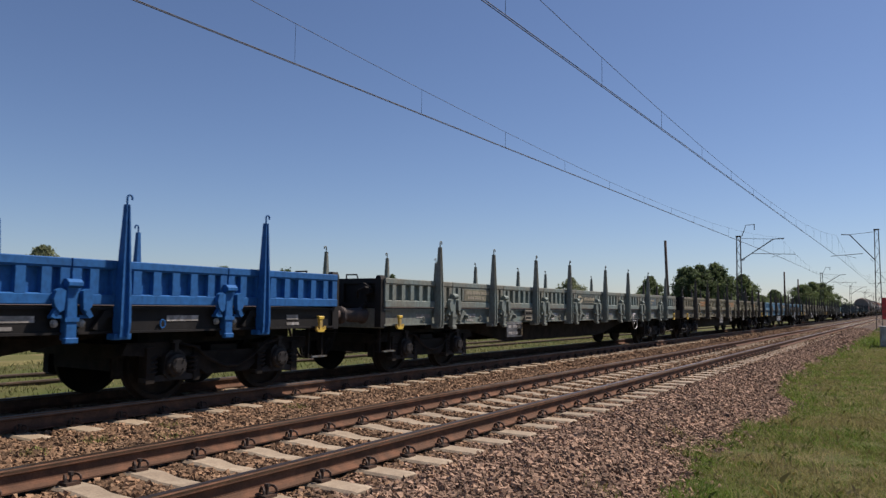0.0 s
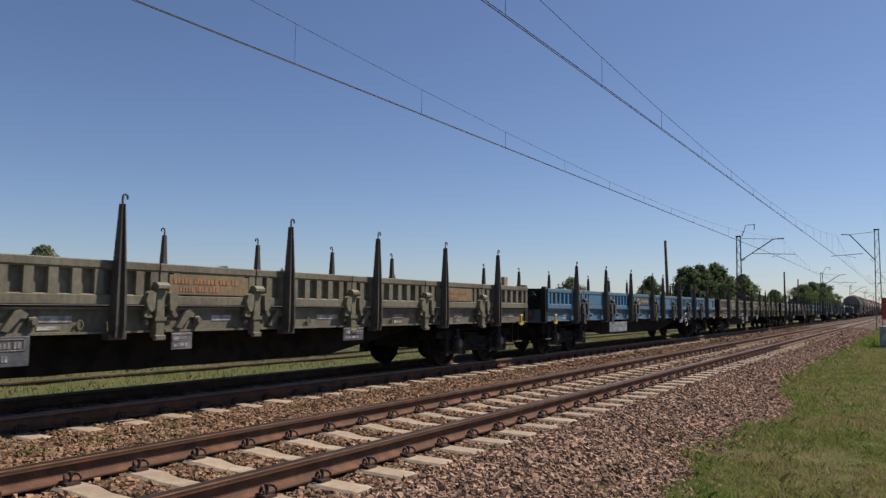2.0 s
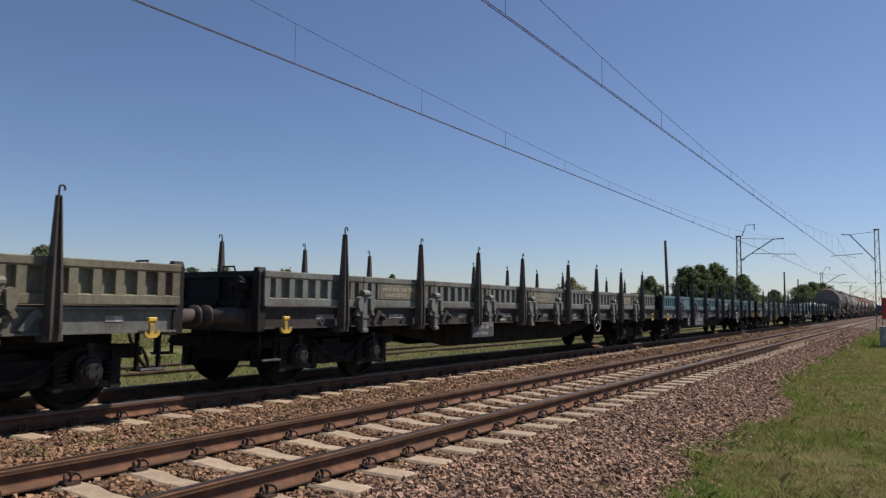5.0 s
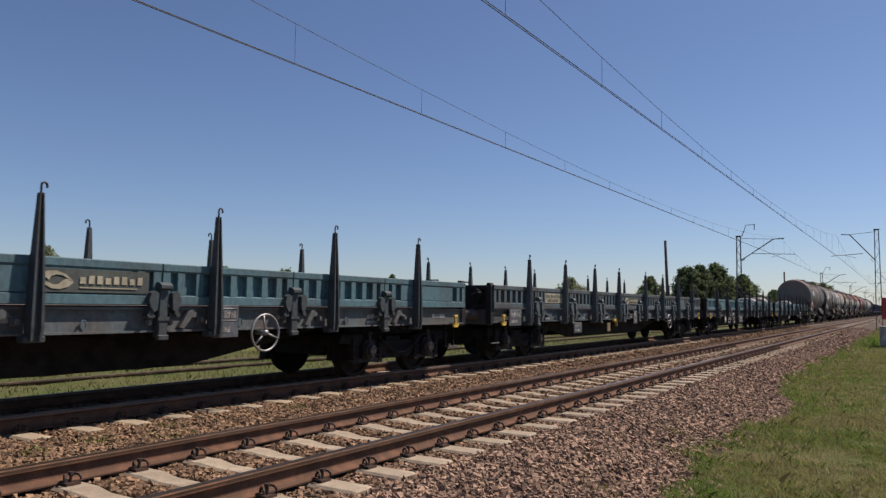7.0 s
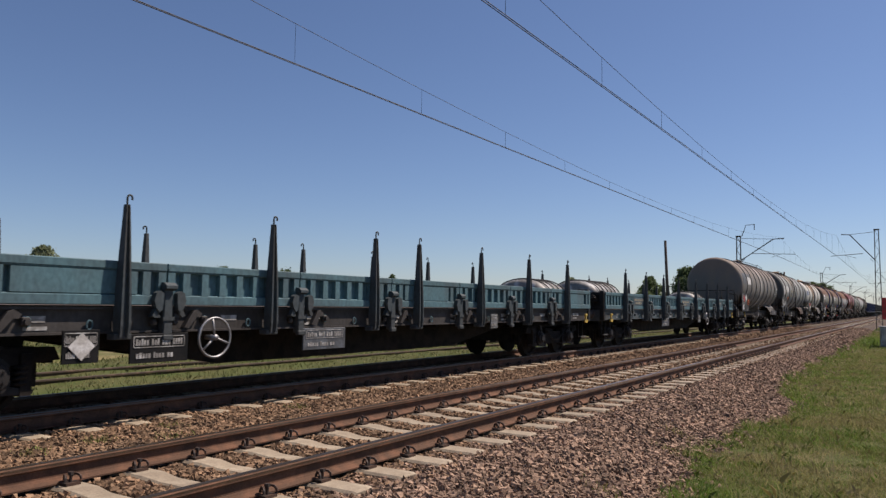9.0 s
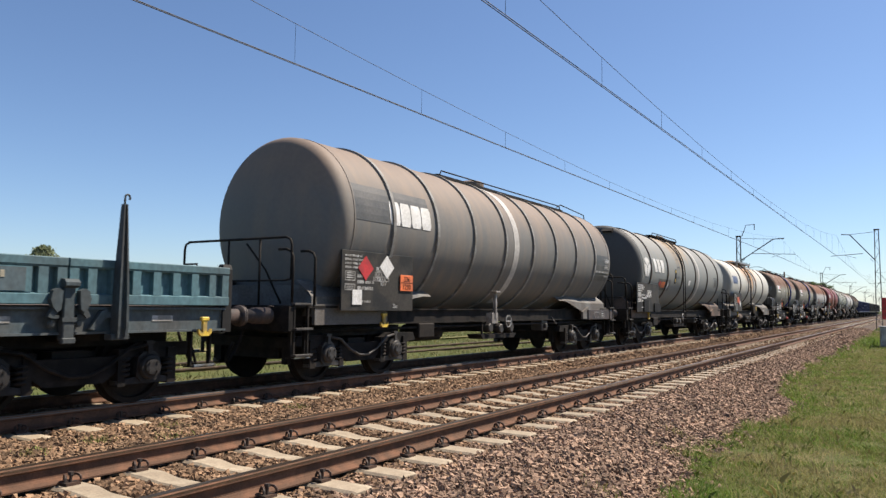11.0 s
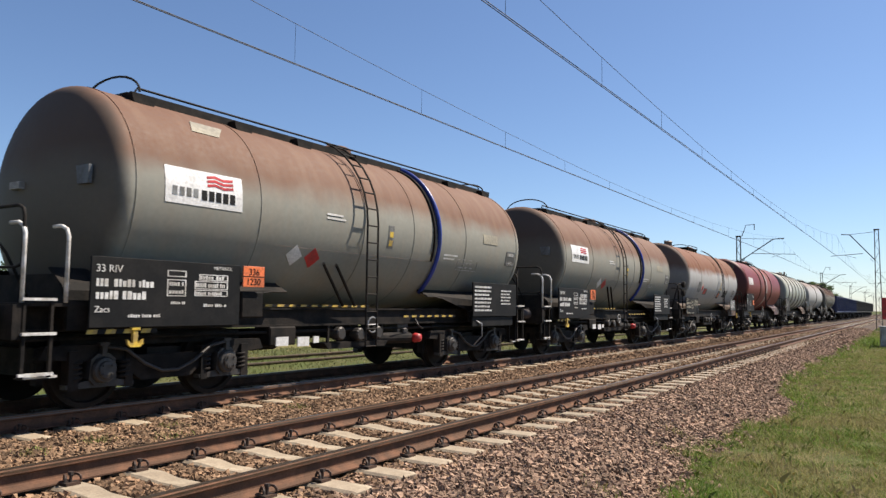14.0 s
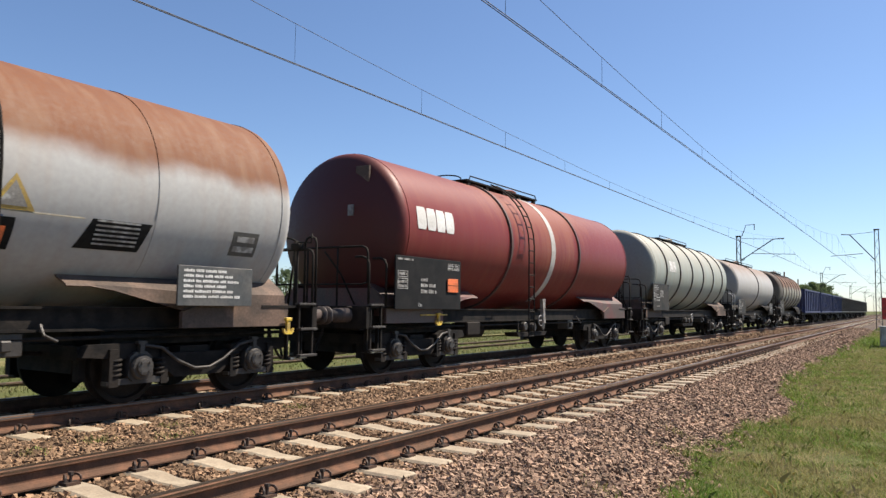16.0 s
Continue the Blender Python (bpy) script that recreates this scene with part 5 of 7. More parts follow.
    for k in range(9):
        repeat("crossbar", "gantry crossbar", lambda: boxes((-0.03, 0.03, -0.908, 0.908, 4.045, 4.074)), ZINC, gantry, pose(-2.07 + 0.463 * k, 0, 0))
    for x in (-2.0, -0.75, 0.4, 1.6):
        for y in (-0.87, 0.87):
            repeat("post", "gantry post", lambda: boxes((-0.04, 0.04, -0.038, 0.038, 3.70, 4.074)), ZINC, gantry, pose(x, y, 0))
    for k in range(13):
        repeat("slat", "gantry slat", lambda: boxes((-2.1, 1.7, -0.055, 0.055, 4.075, 4.10)), ZINC, gantry, pose(0, -0.84 + 0.14 * k, 0))
    for x in (-0.75, 0.75, 1.68):
        part("rail_stub", boxes((x - 0.012, x + 0.012, -0.945, -0.92, 4.12, 4.20)), BLACK, w)
    part("gantry_rail", tube(bmesh.new(), [(-2.1, -0.93, 4.18), (1.7, -0.93, 4.18)], 0.006, 5), ZINC, w)
    part("gantry_rail", tube(bmesh.new(), [(-2.9, 0.58, 4.02), (-2.75, 0.58, 4.22), (-0.9, 0.58, 4.24)], 0.014, 5), BLACK, w)
    decal(w, [rect(-0.78, 0.28, 0.26, 0.34)], GREYPLATE, r, zc, 0, 0, "tank_notice", "small grey notice on the tank's flank", 0.006)
    on_head(w, -0.62, 0.35, 0.18, 0.16, GREYPLATE, "end_notice", "small grey notice on the tank head")
    on_head(w, -0.20, 0.42, 0.30, 0.03, PANEL, "end_lug", "", 0.03)
    part("valve_dome", lathe(bmesh.new(), [(3.9, 0.35), (4.2, 0.35), (4.26, 0.2)], "z", 18, (0.6, 0, 0)), WHITE_TANK, w)
    hoops_pipe(w, 0.05, r, zc, CHALK, -35, 78, "drain_pipe", "white pipe round the tank", 0.09, 0.035)
    part("side_bar", boxes((-0.9, 1.2, -(r * 0.72 + 0.18), -(r * 0.72 + 0.14), zc + r * 0.74, zc + r * 0.74 + 0.07)), CHALK, w)
    block_sign(w, -5.42, 0.0, 1.2, 0.40, NAVY, r, zc)
    panel(w, -5.77, 1.32, 2.05, 0.95, m=SOILED_PANEL, rows=table_rows())
    hazard(w, -5.05, 1.78, 0.36, 0.28, text=False)
    part("hazard_label", prism(bmesh.new(), diamond(-4.55, 1.85, 0.2), "y", -1.434, -1.420), RED, w, "red flammable diamond")
    part("hazard_label", prism(bmesh.new(), diamond(-4.26, 1.72, 0.17), "y", -1.436, -1.420), CHALK, w, "white hazard diamond")
    panel(w, -5.40, 1.36, 0.36, 0.26, y=-1.44, m=GREYPLATE)
    stripes(w, -4.9, -4.2, 1.22, -1.0, 0.10)
    yellow_hook(w, -4.35)
    part("air_tank", lathe(bmesh.new(), [(-3.3, 0.05), (-3.25, 0.17), (-1.95, 0.17), (-1.9, 0.05)], "x", 18, (0, -0.95, 1.02)), RUSTY, w, smooth=True)
    part("drain_box", boxes((1.5, 2.0, -1.2, -0.95, 1.02, 1.40), bev=0.02), BLACK, w)
    part("chevron_board", boxes((1.49, 2.05, -1.22, -1.19, 1.28, 1.64), bev=0.005), PANEL, w, "black board with yellow chevrons")
    for k in range(2):
        z = 1.31 + 0.12 * k
        part("chevron", prism(bmesh.new(), [(1.77 - 0.18 - 0.06 * k, z + 0.16), (1.77, z), (1.77 + 0.18 + 0.06 * k, z + 0.16), (1.77 + 0.08 + 0.06 * k, z + 0.16), (1.77, z + 0.07), (1.77 - 0.08 - 0.06 * k, z + 0.16)], "y", -1.228, -1.222), YELLOW, w)
    part("drain_pipe", tube(bmesh.new(), [(0.05, -1.15, 1.74), (1.05, -1.2, 1.74), (1.16, -1.2, 1.66), (1.16, -1.2, 1.2)], 0.05, 10), GREYPIPE, w, "pale grey pipe bent down beside the frame", smooth=True)

    # two brown-soiled wagons of one series
    for k, lab in ((0, "grey tank wagon soiled brown above, white sign and blue hose"), (1, "grey tank wagon soiled brown above, white sign and blue hose")):
        r, zc = 1.40, 2.74
        w = tank_wagon(234.1 + 12.72 * k, 12.8, lab, BROWN_TANK, r=r, zc=zc, inset=1.28, seams=(-2.6, -0.3, 1.14, 2.99), walkway=(-4.1, 5.3, 4.12, BLACK), ladder_x=-0.3, rails=WHITE, pivot=3.8, rear=0.60)
        part("hoop_rail", arc_rail(-4.05, 4.14, 0.62, 0.28), BLACK, w, m=pose(0, 0, 0))
        part("hoop_rail", arc_rail(5.25, 4.14, 0.5, 0.2), BLACK, w)
        part("walkway_edge", boxes((-4.1, 5.3, -0.52, -0.49, 4.02, 4.15)), BLACK, w)
        for x in (-4.0, -2.3, -1.0, 0.5, 2.2, 3.6, 5.1):
            repeat("walkway_bracket", "wbr", lambda: prism(bmesh.new(), [(-0.19, 4.10), (0.19, 4.10), (0.15, 3.98), (0.08, 3.90), (-0.08, 3.90), (-0.15, 3.98)], "y", -0.66, -0.46), BLACK, w, pose(x, 0, 0))
        decal(w, [rect(-4.18, -0.1, 1.22, 0.46)], CLEANWHITE, r, zc, 0, 0, "sign", "clean white company sign with red waves", 0.006)
        decal(w, [rect(-4.08 + 0.105 * i, 0.0, 0.07 if i < 4 else 0.085, 0.11) for i in range(4)], GREYPLATE, r, zc, 0, 0, "sign_letters", "", 0.010)
        decal(w, [rect(-3.64 + 0.115 * i, -0.02, 0.085, 0.13) for i in range(5)], PANEL, r, zc, 0, 0, "sign_letters", "", 0.010)
        decal(w, [[(-3.55, 0.16 + 0.055 * i), (-3.42, 0.18 + 0.055 * i), (-3.28, 0.15 + 0.055 * i), (-3.12, 0.17 + 0.055 * i), (-3.12, 0.205 + 0.055 * i), (-3.28, 0.185 + 0.055 * i), (-3.42, 0.215 + 0.055 * i), (-3.55, 0.195 + 0.055 * i)] for i in range(3)], RED, r, zc, 0, 0, "red_waves", "", 0.010)
        if k == 0:
            decal(w, [[(-3.55, 1.02), (-3.1, 1.02), (-2.9, 1.28), (-3.45, 1.28)]], CREAM, r, zc, 0, 0, "paint_patch", "pale patch of paint")
        decal(w, [rect(3.7, 0.0, 0.62, 0.2)], CREAM, r, zc, 0, 0, "paint_patch", "pale patch of paint")
        decal(w, [diamond(-1.82, -0.62, 0.17)], CHALK, r, zc, 0, 0, "hazard_label", "white hazard diamond")
        decal(w, [diamond(-1.42, -0.64, 0.17)], RED, r, zc, 0, 0, "hazard_label", "red hazard diamond")
        decal(w, [rect(-1.25, 0.0, 0.45, 0.03), rect(-1.25, 0.06, 0.38, 0.03), rect(2.2, -0.35, 0.5, 0.03), rect(2.2, -0.42, 0.4, 0.03)], CHALK, r, zc, 0, 0, "stencil")
        decal(w, [rect(0.35, -0.35, 0.16, 0.4)], GREYPLATE, r, zc, 0, 0, "warning_label", "", 0.006)
        decal(w, [rect(0.38, -0.15, 0.1, 0.1), rect(0.38, -0.3, 0.1, 0.1)], YELLOW, r, zc, 0, 0, "warning_label", "yellow warning marks", 0.009)
        part("drip_edge", boxes((-2.2, 1.95, -1.315, -1.285, 2.25, 2.265)), DARK_HOOP, w)
        hoops_pipe(w, 1.91, r, zc, BLUE_HOSE, -48, 75, "vapour_hose", "bright blue hose over the tank", 0.05, 0.042)
        hoops_pipe(w, 1.78, r, zc, BLACK, -20, 75, "pipe_bracket", "", 0.02, 0.022)
        panel(w, -5.09, 1.13, 2.12, 0.79, rows=word_row(0.03, 0.58, 0.06, 0.11, 1, 0.020) + word_row(0.13, 0.58, 0.24, 0.11, 2, 0.020) + word_row(0.03, 0.40, 0.32, 0.12, 3, 0.022) + outline(0.46, 0.76, 0.13, 0.10) + outline(0.46, 0.46, 0.13, 0.26) + word_row(0.475, 0.62, 0.10, 0.06, 4, 0.012) + word_row(0.475, 0.50, 0.10, 0.06, 5, 0.016) + word_row(0.49, 0.34, 0.10, 0.04, 6, 0.01) + word_row(0.72, 0.30, 0.17, 0.05, 7, 0.013) + outline(0.68, 0.72, 0.22, 0.10) + word_row(0.69, 0.74, 0.20, 0.06, 8, 0.018) + outline(0.65, 0.58, 0.25, 0.13) + word_row(0.66, 0.61, 0.22, 0.07, 9, 0.012) + outline(0.65, 0.47, 0.25, 0.10) + word_row(0.66, 0.49, 0.2, 0.05, 10, 0.012) + word_row(0.22, 0.14, 0.2, 0.05, 11, 0.012), letter=WHITE)
        words("33 RIV", WHITE, w, 0.12, -5.04, -1.424, 1.75)
        words("Zacs", WHITE, w, 0.10, -5.04, -1.424, 1.30)
        words("METANOL", WHITE, w, 0.065, -3.42, -1.424, 1.84)
        hazard(w, -2.95, 1.64, 0.40, 0.28)
        stripes(w, -5.1, -4.2, 1.06, -1.38, 0.05)
        repeat("lashing_hook", "lhook", hook_mesh, YELLOW, w, pose(-4.5, -1.36, 1.02), "yellow lashing hook")
        part("sole_plate", boxes((3.3, 5.1, -1.38, -1.34, 1.0, 1.20), bev=0.006), PANEL, w)
        panel(w, 3.25, 1.21, 1.95, 0.70, rows=[q for i in range(7) for q in word_row(0.03, 0.84 - 0.115 * i, 0.37 - 0.02 * (i % 3), 0.06, 40 + i, 0.010)] + [q for i in range(5) for q in word_row(0.62, 0.76 - 0.10 * i, 0.24 - 0.03 * (i % 2), 0.045, 60 + i, 0.009)], letter=CHALK)
        stripes(w, -2.4, 0.3, 1.375, -1.04)
        stripes(w, 1.1, 2.9, 1.20, -1.2)
        part("grey_box", boxes((-2.9, -2.5, -1.38, -1.2, 1.22, 1.58), bev=0.02), BLACK, w)
        part("red_knob", lathe(bmesh.new(), [(-1.28, 0.02), (-1.26, 0.075), (-1.16, 0.09), (-1.08, 0.05)], "y", 14, (1.55, 0, 0.82)), RED, w, "red valve cap", smooth=True)
        part("drain_pipe", tube(bmesh.new(), [(-0.2, -0.8, 0.84), (1.5, -1.05, 0.82)], 0.10, 12), BLACK, w)
        for x in (-0.75, -0.45):
            part("stay", tube(bmesh.new(), [(x - 0.45, -1.30, 2.05), (x + 0.25, -1.12, 1.40)], 0.026, 6), BLACK, w)
        for q in ((-2.0, -1.75, -1.14, -1.12, 0.80, 0.93), (-1.55, -1.3, -1.14, -1.12, 0.78, 0.92), (-1.2, -1.08, -1.14, -1.12, 0.82, 0.92)):
            part("valve_label", boxes(q), CHALK, w)
        decal(w, [rect(4.75, -0.42, 0.42, 0.32)], PATCH, r, zc, 0, 0, "notice", "dark notice with worn lines", 0.006)
        decal(w, [rect(4.80, -0.20, 0.30, 0.07)], DIRTYWHITE, r, zc, 0, 0, "notice_lines", "", 0.010)
        words("L4BH", DIRTYWHITE, w, 0.13, 4.80, -(r + 0.012) * math.cos(0.25), zc - 0.40, "tank_code")
        decal(w, [rect(2.75, -0.40, 0.8, 0.014), rect(2.75, -0.62, 0.8, 0.014), rect(2.75, -0.62, 0.014, 0.23), rect(3.54, -0.62, 0.014, 0.23), rect(2.82, -0.49, 0.62, 0.035), rect(2.82, -0.57, 0.4, 0.03), rect(3.28, -0.57, 0.1, 0.03)], DIRTYWHITE, r, zc, 0, 0, "notice_lines", "", 0.010)
        on_head(w, -0.92, 0.14, 0.34, 0.22, DIMPLATE, "end_notice", "small worn notice on the tank head")
        on_head(w, 0.10, 0.06, 0.22, 0.09, GREYPIPE, "end_lug", "pale lug on the tank head", 0.07)
        part("conduit", tube(bmesh.new(), [(3.45, -1.37, 1.12), (3.62, -1.42, 1.05), (3.66, -1.40, 0.80), (3.5, -1.30, 0.62)], 0.014, 6), ZINC, w, "pale cable hanging beside the bogie", smooth=True)

    # rusty white
    r, zc = 1.42, 2.75
    w = tank_wagon(259.7, 13.0, "white tank wagon with a rusty brown upper half", RUST_TANK, r=r, zc=zc, inset=1.28, rear=0.9, knuckle=0.20, seams=(-2.63, 0.6, 3.0), walkway=(-0.9, 0.9, 4.24, BLACK), ladder_x=0.95, cradle=RUST_SADDLE)
    part("hoop_rail", arc_rail(-0.85, 4.26, 0.42, 0.14), BLACK, w)
    part("vent", lathe(bmesh.new(), [(4.1, 0.14), (4.34, 0.14), (4.38, 0.17), (4.44, 0.1)], "z", 14, (-2.6, 0, 0)), DARK_HOOP, w)
    decal(w, [rect(-3.12, -0.62, 0.42, 0.46)], GREYPLATE, r, zc, 0, 0, "paint_patch", "grey patch", 0.005)
    decal(w, [diamond(-2.32, -0.42, 0.20)], CHALK, r, zc, 0, 0, "hazard_label", "white-edged hazard diamond", 0.009)
    decal(w, [diamond(-2.32, -0.42, 0.165)], RED, r, zc, 0, 0, "hazard_label", "weathered red hazard diamond", 0.013)
    decal(w, [rect(-1.98, -0.72, 0.62, 0.30)], PATCH, r, zc, 0, 0, "notice", "dark patch with a red hazard mark", 0.006)
    decal(w, [[(-1.95, -0.69), (-1.62, -0.69), (-1.45, -0.46), (-1.95, -0.46)]], RED, r, zc, 0, 0, "hazard_label", "", 0.011)
    panel(w, -5.35, 1.20, 2.0, 0.68, rows=word_row(0.03, 0.60, 0.06, 0.13, 1, 0.022) + word_row(0.13, 0.60, 0.25, 0.13, 2, 0.022) + word_row(0.03, 0.38, 0.34, 0.14, 3, 0.024) + word_row(0.03, 0.05, 0.30, 0.06, 4, 0.011) + word_row(0.40, 0.05, 0.22, 0.05, 5, 0.012) + outline(0.43, 0.66, 0.13, 0.18) + word_row(0.45, 0.70, 0.10, 0.08, 6) + outline(0.43, 0.32, 0.13, 0.28) + word_row(0.45, 0.48, 0.10, 0.07, 7) + word_row(0.45, 0.36, 0.10, 0.07, 8) + outline(0.66, 0.72, 0.28, 0.16) + word_row(0.68, 0.75, 0.25, 0.09, 9, 0.02) + outline(0.62, 0.52, 0.32, 0.20) + word_row(0.64, 0.56, 0.28, 0.10, 10, 0.015), letter=CREAM, label="dark data panel with yellowed markings")
    words("33 RIV", CREAM, w, 0.13, -5.30, -1.424, 1.74)
    words("Zaes", CREAM, w, 0.12, -5.30, -1.424, 1.29)
    panel(w, -3.62, 1.22, 0.25, 0.24, y=-1.44)
    part("end_manhole", lathe(bmesh.new(), [(-5.24, 0.05), (-5.23, 0.24), (-5.20, 0.28), (-4.98, 0.28)], "x", 24, (0, -0.35, 2.35)), RUST_TANK, w, smooth=False)
    part("end_pipe", tube(bmesh.new(), [(-5.75, -0.95, 1.42), (-5.6, -1.05, 1.95), (-5.4, -1.12, 2.4), (-5.25, -1.2, 2.42)], 0.035, 8), BLACK, w, smooth=True)
    for z in (2.05, 2.40):
        part("end_valve", lathe(bmesh.new(), [(-1.36, 0.06), (-1.34, 0.13), (-1.24, 0.13), (-1.2, 0.08)], "y", 14, (-5.2 - 0.1 * (2.4 - z), 0, z)), BLACK, w)
    lad = bmesh.new()
    for y in (0.75, 1.1):
        tube(lad, [(-5.85, y, 1.4), (-5.85, y, 2.35)], 0.016, 6)
    for i in range(4):
        tube(lad, [(-5.85, 0.75, 1.55 + 0.24 * i), (-5.85, 1.1, 1.55 + 0.24 * i)], 0.014, 6)
    part("end_ladder", lad, BLACK, w)
    panel(w, 3.3, 1.38, 1.2, 0.50, m=PATCH, rows=short_rows(6), letter=CHALK, label="dark grey address panel")
    decal(w, [[(2.05, -0.78), (2.85, -0.78), (2.95, -0.42), (2.2, -0.42)]], PANEL, r, zc, 0, 0, "notice", "dark notice with worn lines", 0.006)
    decal(w, [rect(2.25, -0.72 + 0.055 * i, 0.55, 0.022) for i in range(6)], DIRTYWHITE, r, zc, 0, 0, "notice_lines", "", 0.010)
    decal(w, [rect(4.2, -0.72, 0.45, 0.34)], PATCH, r, zc, 0, 0, "notice", "", 0.006)
    decal(w, [rect(4.28, -0.52, 0.3, 0.08), rect(4.24, -0.66, 0.36, 0.08)], DIRTYWHITE, r, zc, 0, 0, "notice_lines", "", 0.010)
    decal(w, [[(1.08, -0.42), (1.55, -0.42), (1.32, -0.05)]], YELLOW, r, zc, 0, 0, "warning_label", "yellow warning triangle", 0.008)
    decal(w, [rect(0.98, -0.86, 0.4, 0.36)], PANEL, r, zc, 0, 0, "warning_label", "black and orange warning label", 0.008)
    decal(w, [rect(1.06, -0.80, 0.24, 0.2)], ORANGE, r, zc, 0, 0, "warning_mark", "", 0.012)
    decal(w, [[(1.16, -0.38), (1.47, -0.38), (1.32, -0.12)]], DIRTYWHITE, r, zc, 0, 0, "warning_label", "", 0.011)
    decal(w, [rect(0.95, -0.82, 0.3, 0.34)], NAVY, r, zc, 0, 0, "warning_label", "", 0.006)
    decal(w, [rect(0.98, -0.62, 0.24, 0.12), rect(1.0, -0.8, 0.2, 0.14)], OCHRE, r, zc, 0, 0, "warning_label", "ochre warning marks", 0.009)
    part("drip_edge", boxes((-0.3, 2.1, -1.36, -1.33, 2.32, 2.335)), CREAM, w)
    repeat("lashing_hook", "lhook", hook_mesh, YELLOW, w, pose(5.3, -1.30, 1.10), "yellow lashing hook")

    # oxide red
    r, zc = 1.46, 2.82
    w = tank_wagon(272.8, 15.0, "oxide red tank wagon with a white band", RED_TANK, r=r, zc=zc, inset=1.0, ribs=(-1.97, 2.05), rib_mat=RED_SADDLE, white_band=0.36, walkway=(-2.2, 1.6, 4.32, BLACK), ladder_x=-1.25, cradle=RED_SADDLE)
    part("hoop_rail", arc_rail(-2.6, 4.28, 0.5, 0.12), BLACK, w)
    block_sign(w, -5.7, 0.0, 1.28, 0.42, CHALK, r, zc)
    panel(w, -6.3, 1.35, 2.2, 0.95, rows=word_row(0.03, 0.92, 0.22, 0.035, 1, 0.012) + outline(0.03, 0.60, 0.14, 0.12) + word_row(0.045, 0.64, 0.11, 0.05, 2) + outline(0.03, 0.38, 0.14, 0.20) + word_row(0.045, 0.49, 0.11, 0.05, 3) + word_row(0.045, 0.41, 0.11, 0.05, 4) + word_row(0.36, 0.54, 0.12, 0.065, 5, 0.016) + word_row(0.36, 0.43, 0.22, 0.065, 6, 0.016) + word_row(0.36, 0.31, 0.24, 0.075, 7, 0.018) + outline(0.78, 0.80, 0.19, 0.13, 0.006, 0.01) + word_row(0.79, 0.87, 0.16, 0.04, 8, 0.016) + word_row(0.79, 0.82, 0.16, 0.035, 9, 0.012), letter=DIRTYWHITE)
    words("Zas", DIRTYWHITE, w, 0.09, -5.6, -1.424, 1.40)
    hazard(w, -4.62, 1.68, 0.4, 0.26, text=False)
    yellow_hook(w, -4.72)
    part("hook_bar", boxes((-5.3, -4.4, -1.30, -1.26, 1.23, 1.255)), YELLOW, w)
    on_head(w, -0.62, 0.98, 0.30, 0.30, RUST_SADDLE, "end_mark", "paler flaked patch on the tank head")
    on_head(w, -0.50, 0.30, 0.12, 0.20, GREYPLATE, "end_notice", "small grey notice on the tank head")
    part("saddle_band", prism(bmesh.new(), [(0.27, 1.62), (0.45, 1.62), (0.42, 1.30), (0.46, 1.02), (0.34, 1.02), (0.32, 1.30)], "y", -1.2, -1.12), GREYPIPE, w)

    # beyond
    r, zc = 1.46, 2.80
    w = tank_wagon(287.8, 15.4, "pale grey-green tank wagon with hoops", PALE_TANK, r=r, zc=zc, inset=1.2, ribs=(-4.6, -2.7, -0.8, 1.1, 3.0, 4.9), rib_mat=DARK_HOOP, walkway=(-2, 2.5, 4.28, BLACK), cradle=RUST_SADDLE)
    panel(w, -6.2, 1.35, 2.0, 0.95, m=SOILED_PANEL, rows=table_rows())
    decal(w, [rect(-4.2, 0.0, 0.9, 0.4)], WHITE, r, zc, 0, 0, "sign", "white company sign")
    w = tank_wagon(303.2, 14.9, "white tank wagon soiled brown on top", DUSTY_TANK, r=1.40, zc=2.74, ribs=(0.2,), rib_mat=DARK_HOOP, walkway=(-4.2, 4.2, 4.14, BLACK), rails=WHITE)
    panel(w, -6.1, 1.2, 2.0, 0.75, m=SOILED_PANEL, rows=table_rows())
    panel(w, 4.0, 1.2, 1.4, 0.65, m=SOILED_PANEL, rows=short_rows())
    w = tank_wagon(318.1, 14.9, "rusty brown tank wagon with hoops", BROWN_TANK, r=1.42, zc=2.78, ribs=(-4.5, -3, -1.5, 0, 1.5, 3, 4.5), rib_mat=DARK_HOOP, walkway=(-2, 2, 4.24, BLACK))
    panel(w, -6.1, 1.2, 1.8, 0.85, m=SOILED_PANEL, rows=table_rows())


tank_wagons()


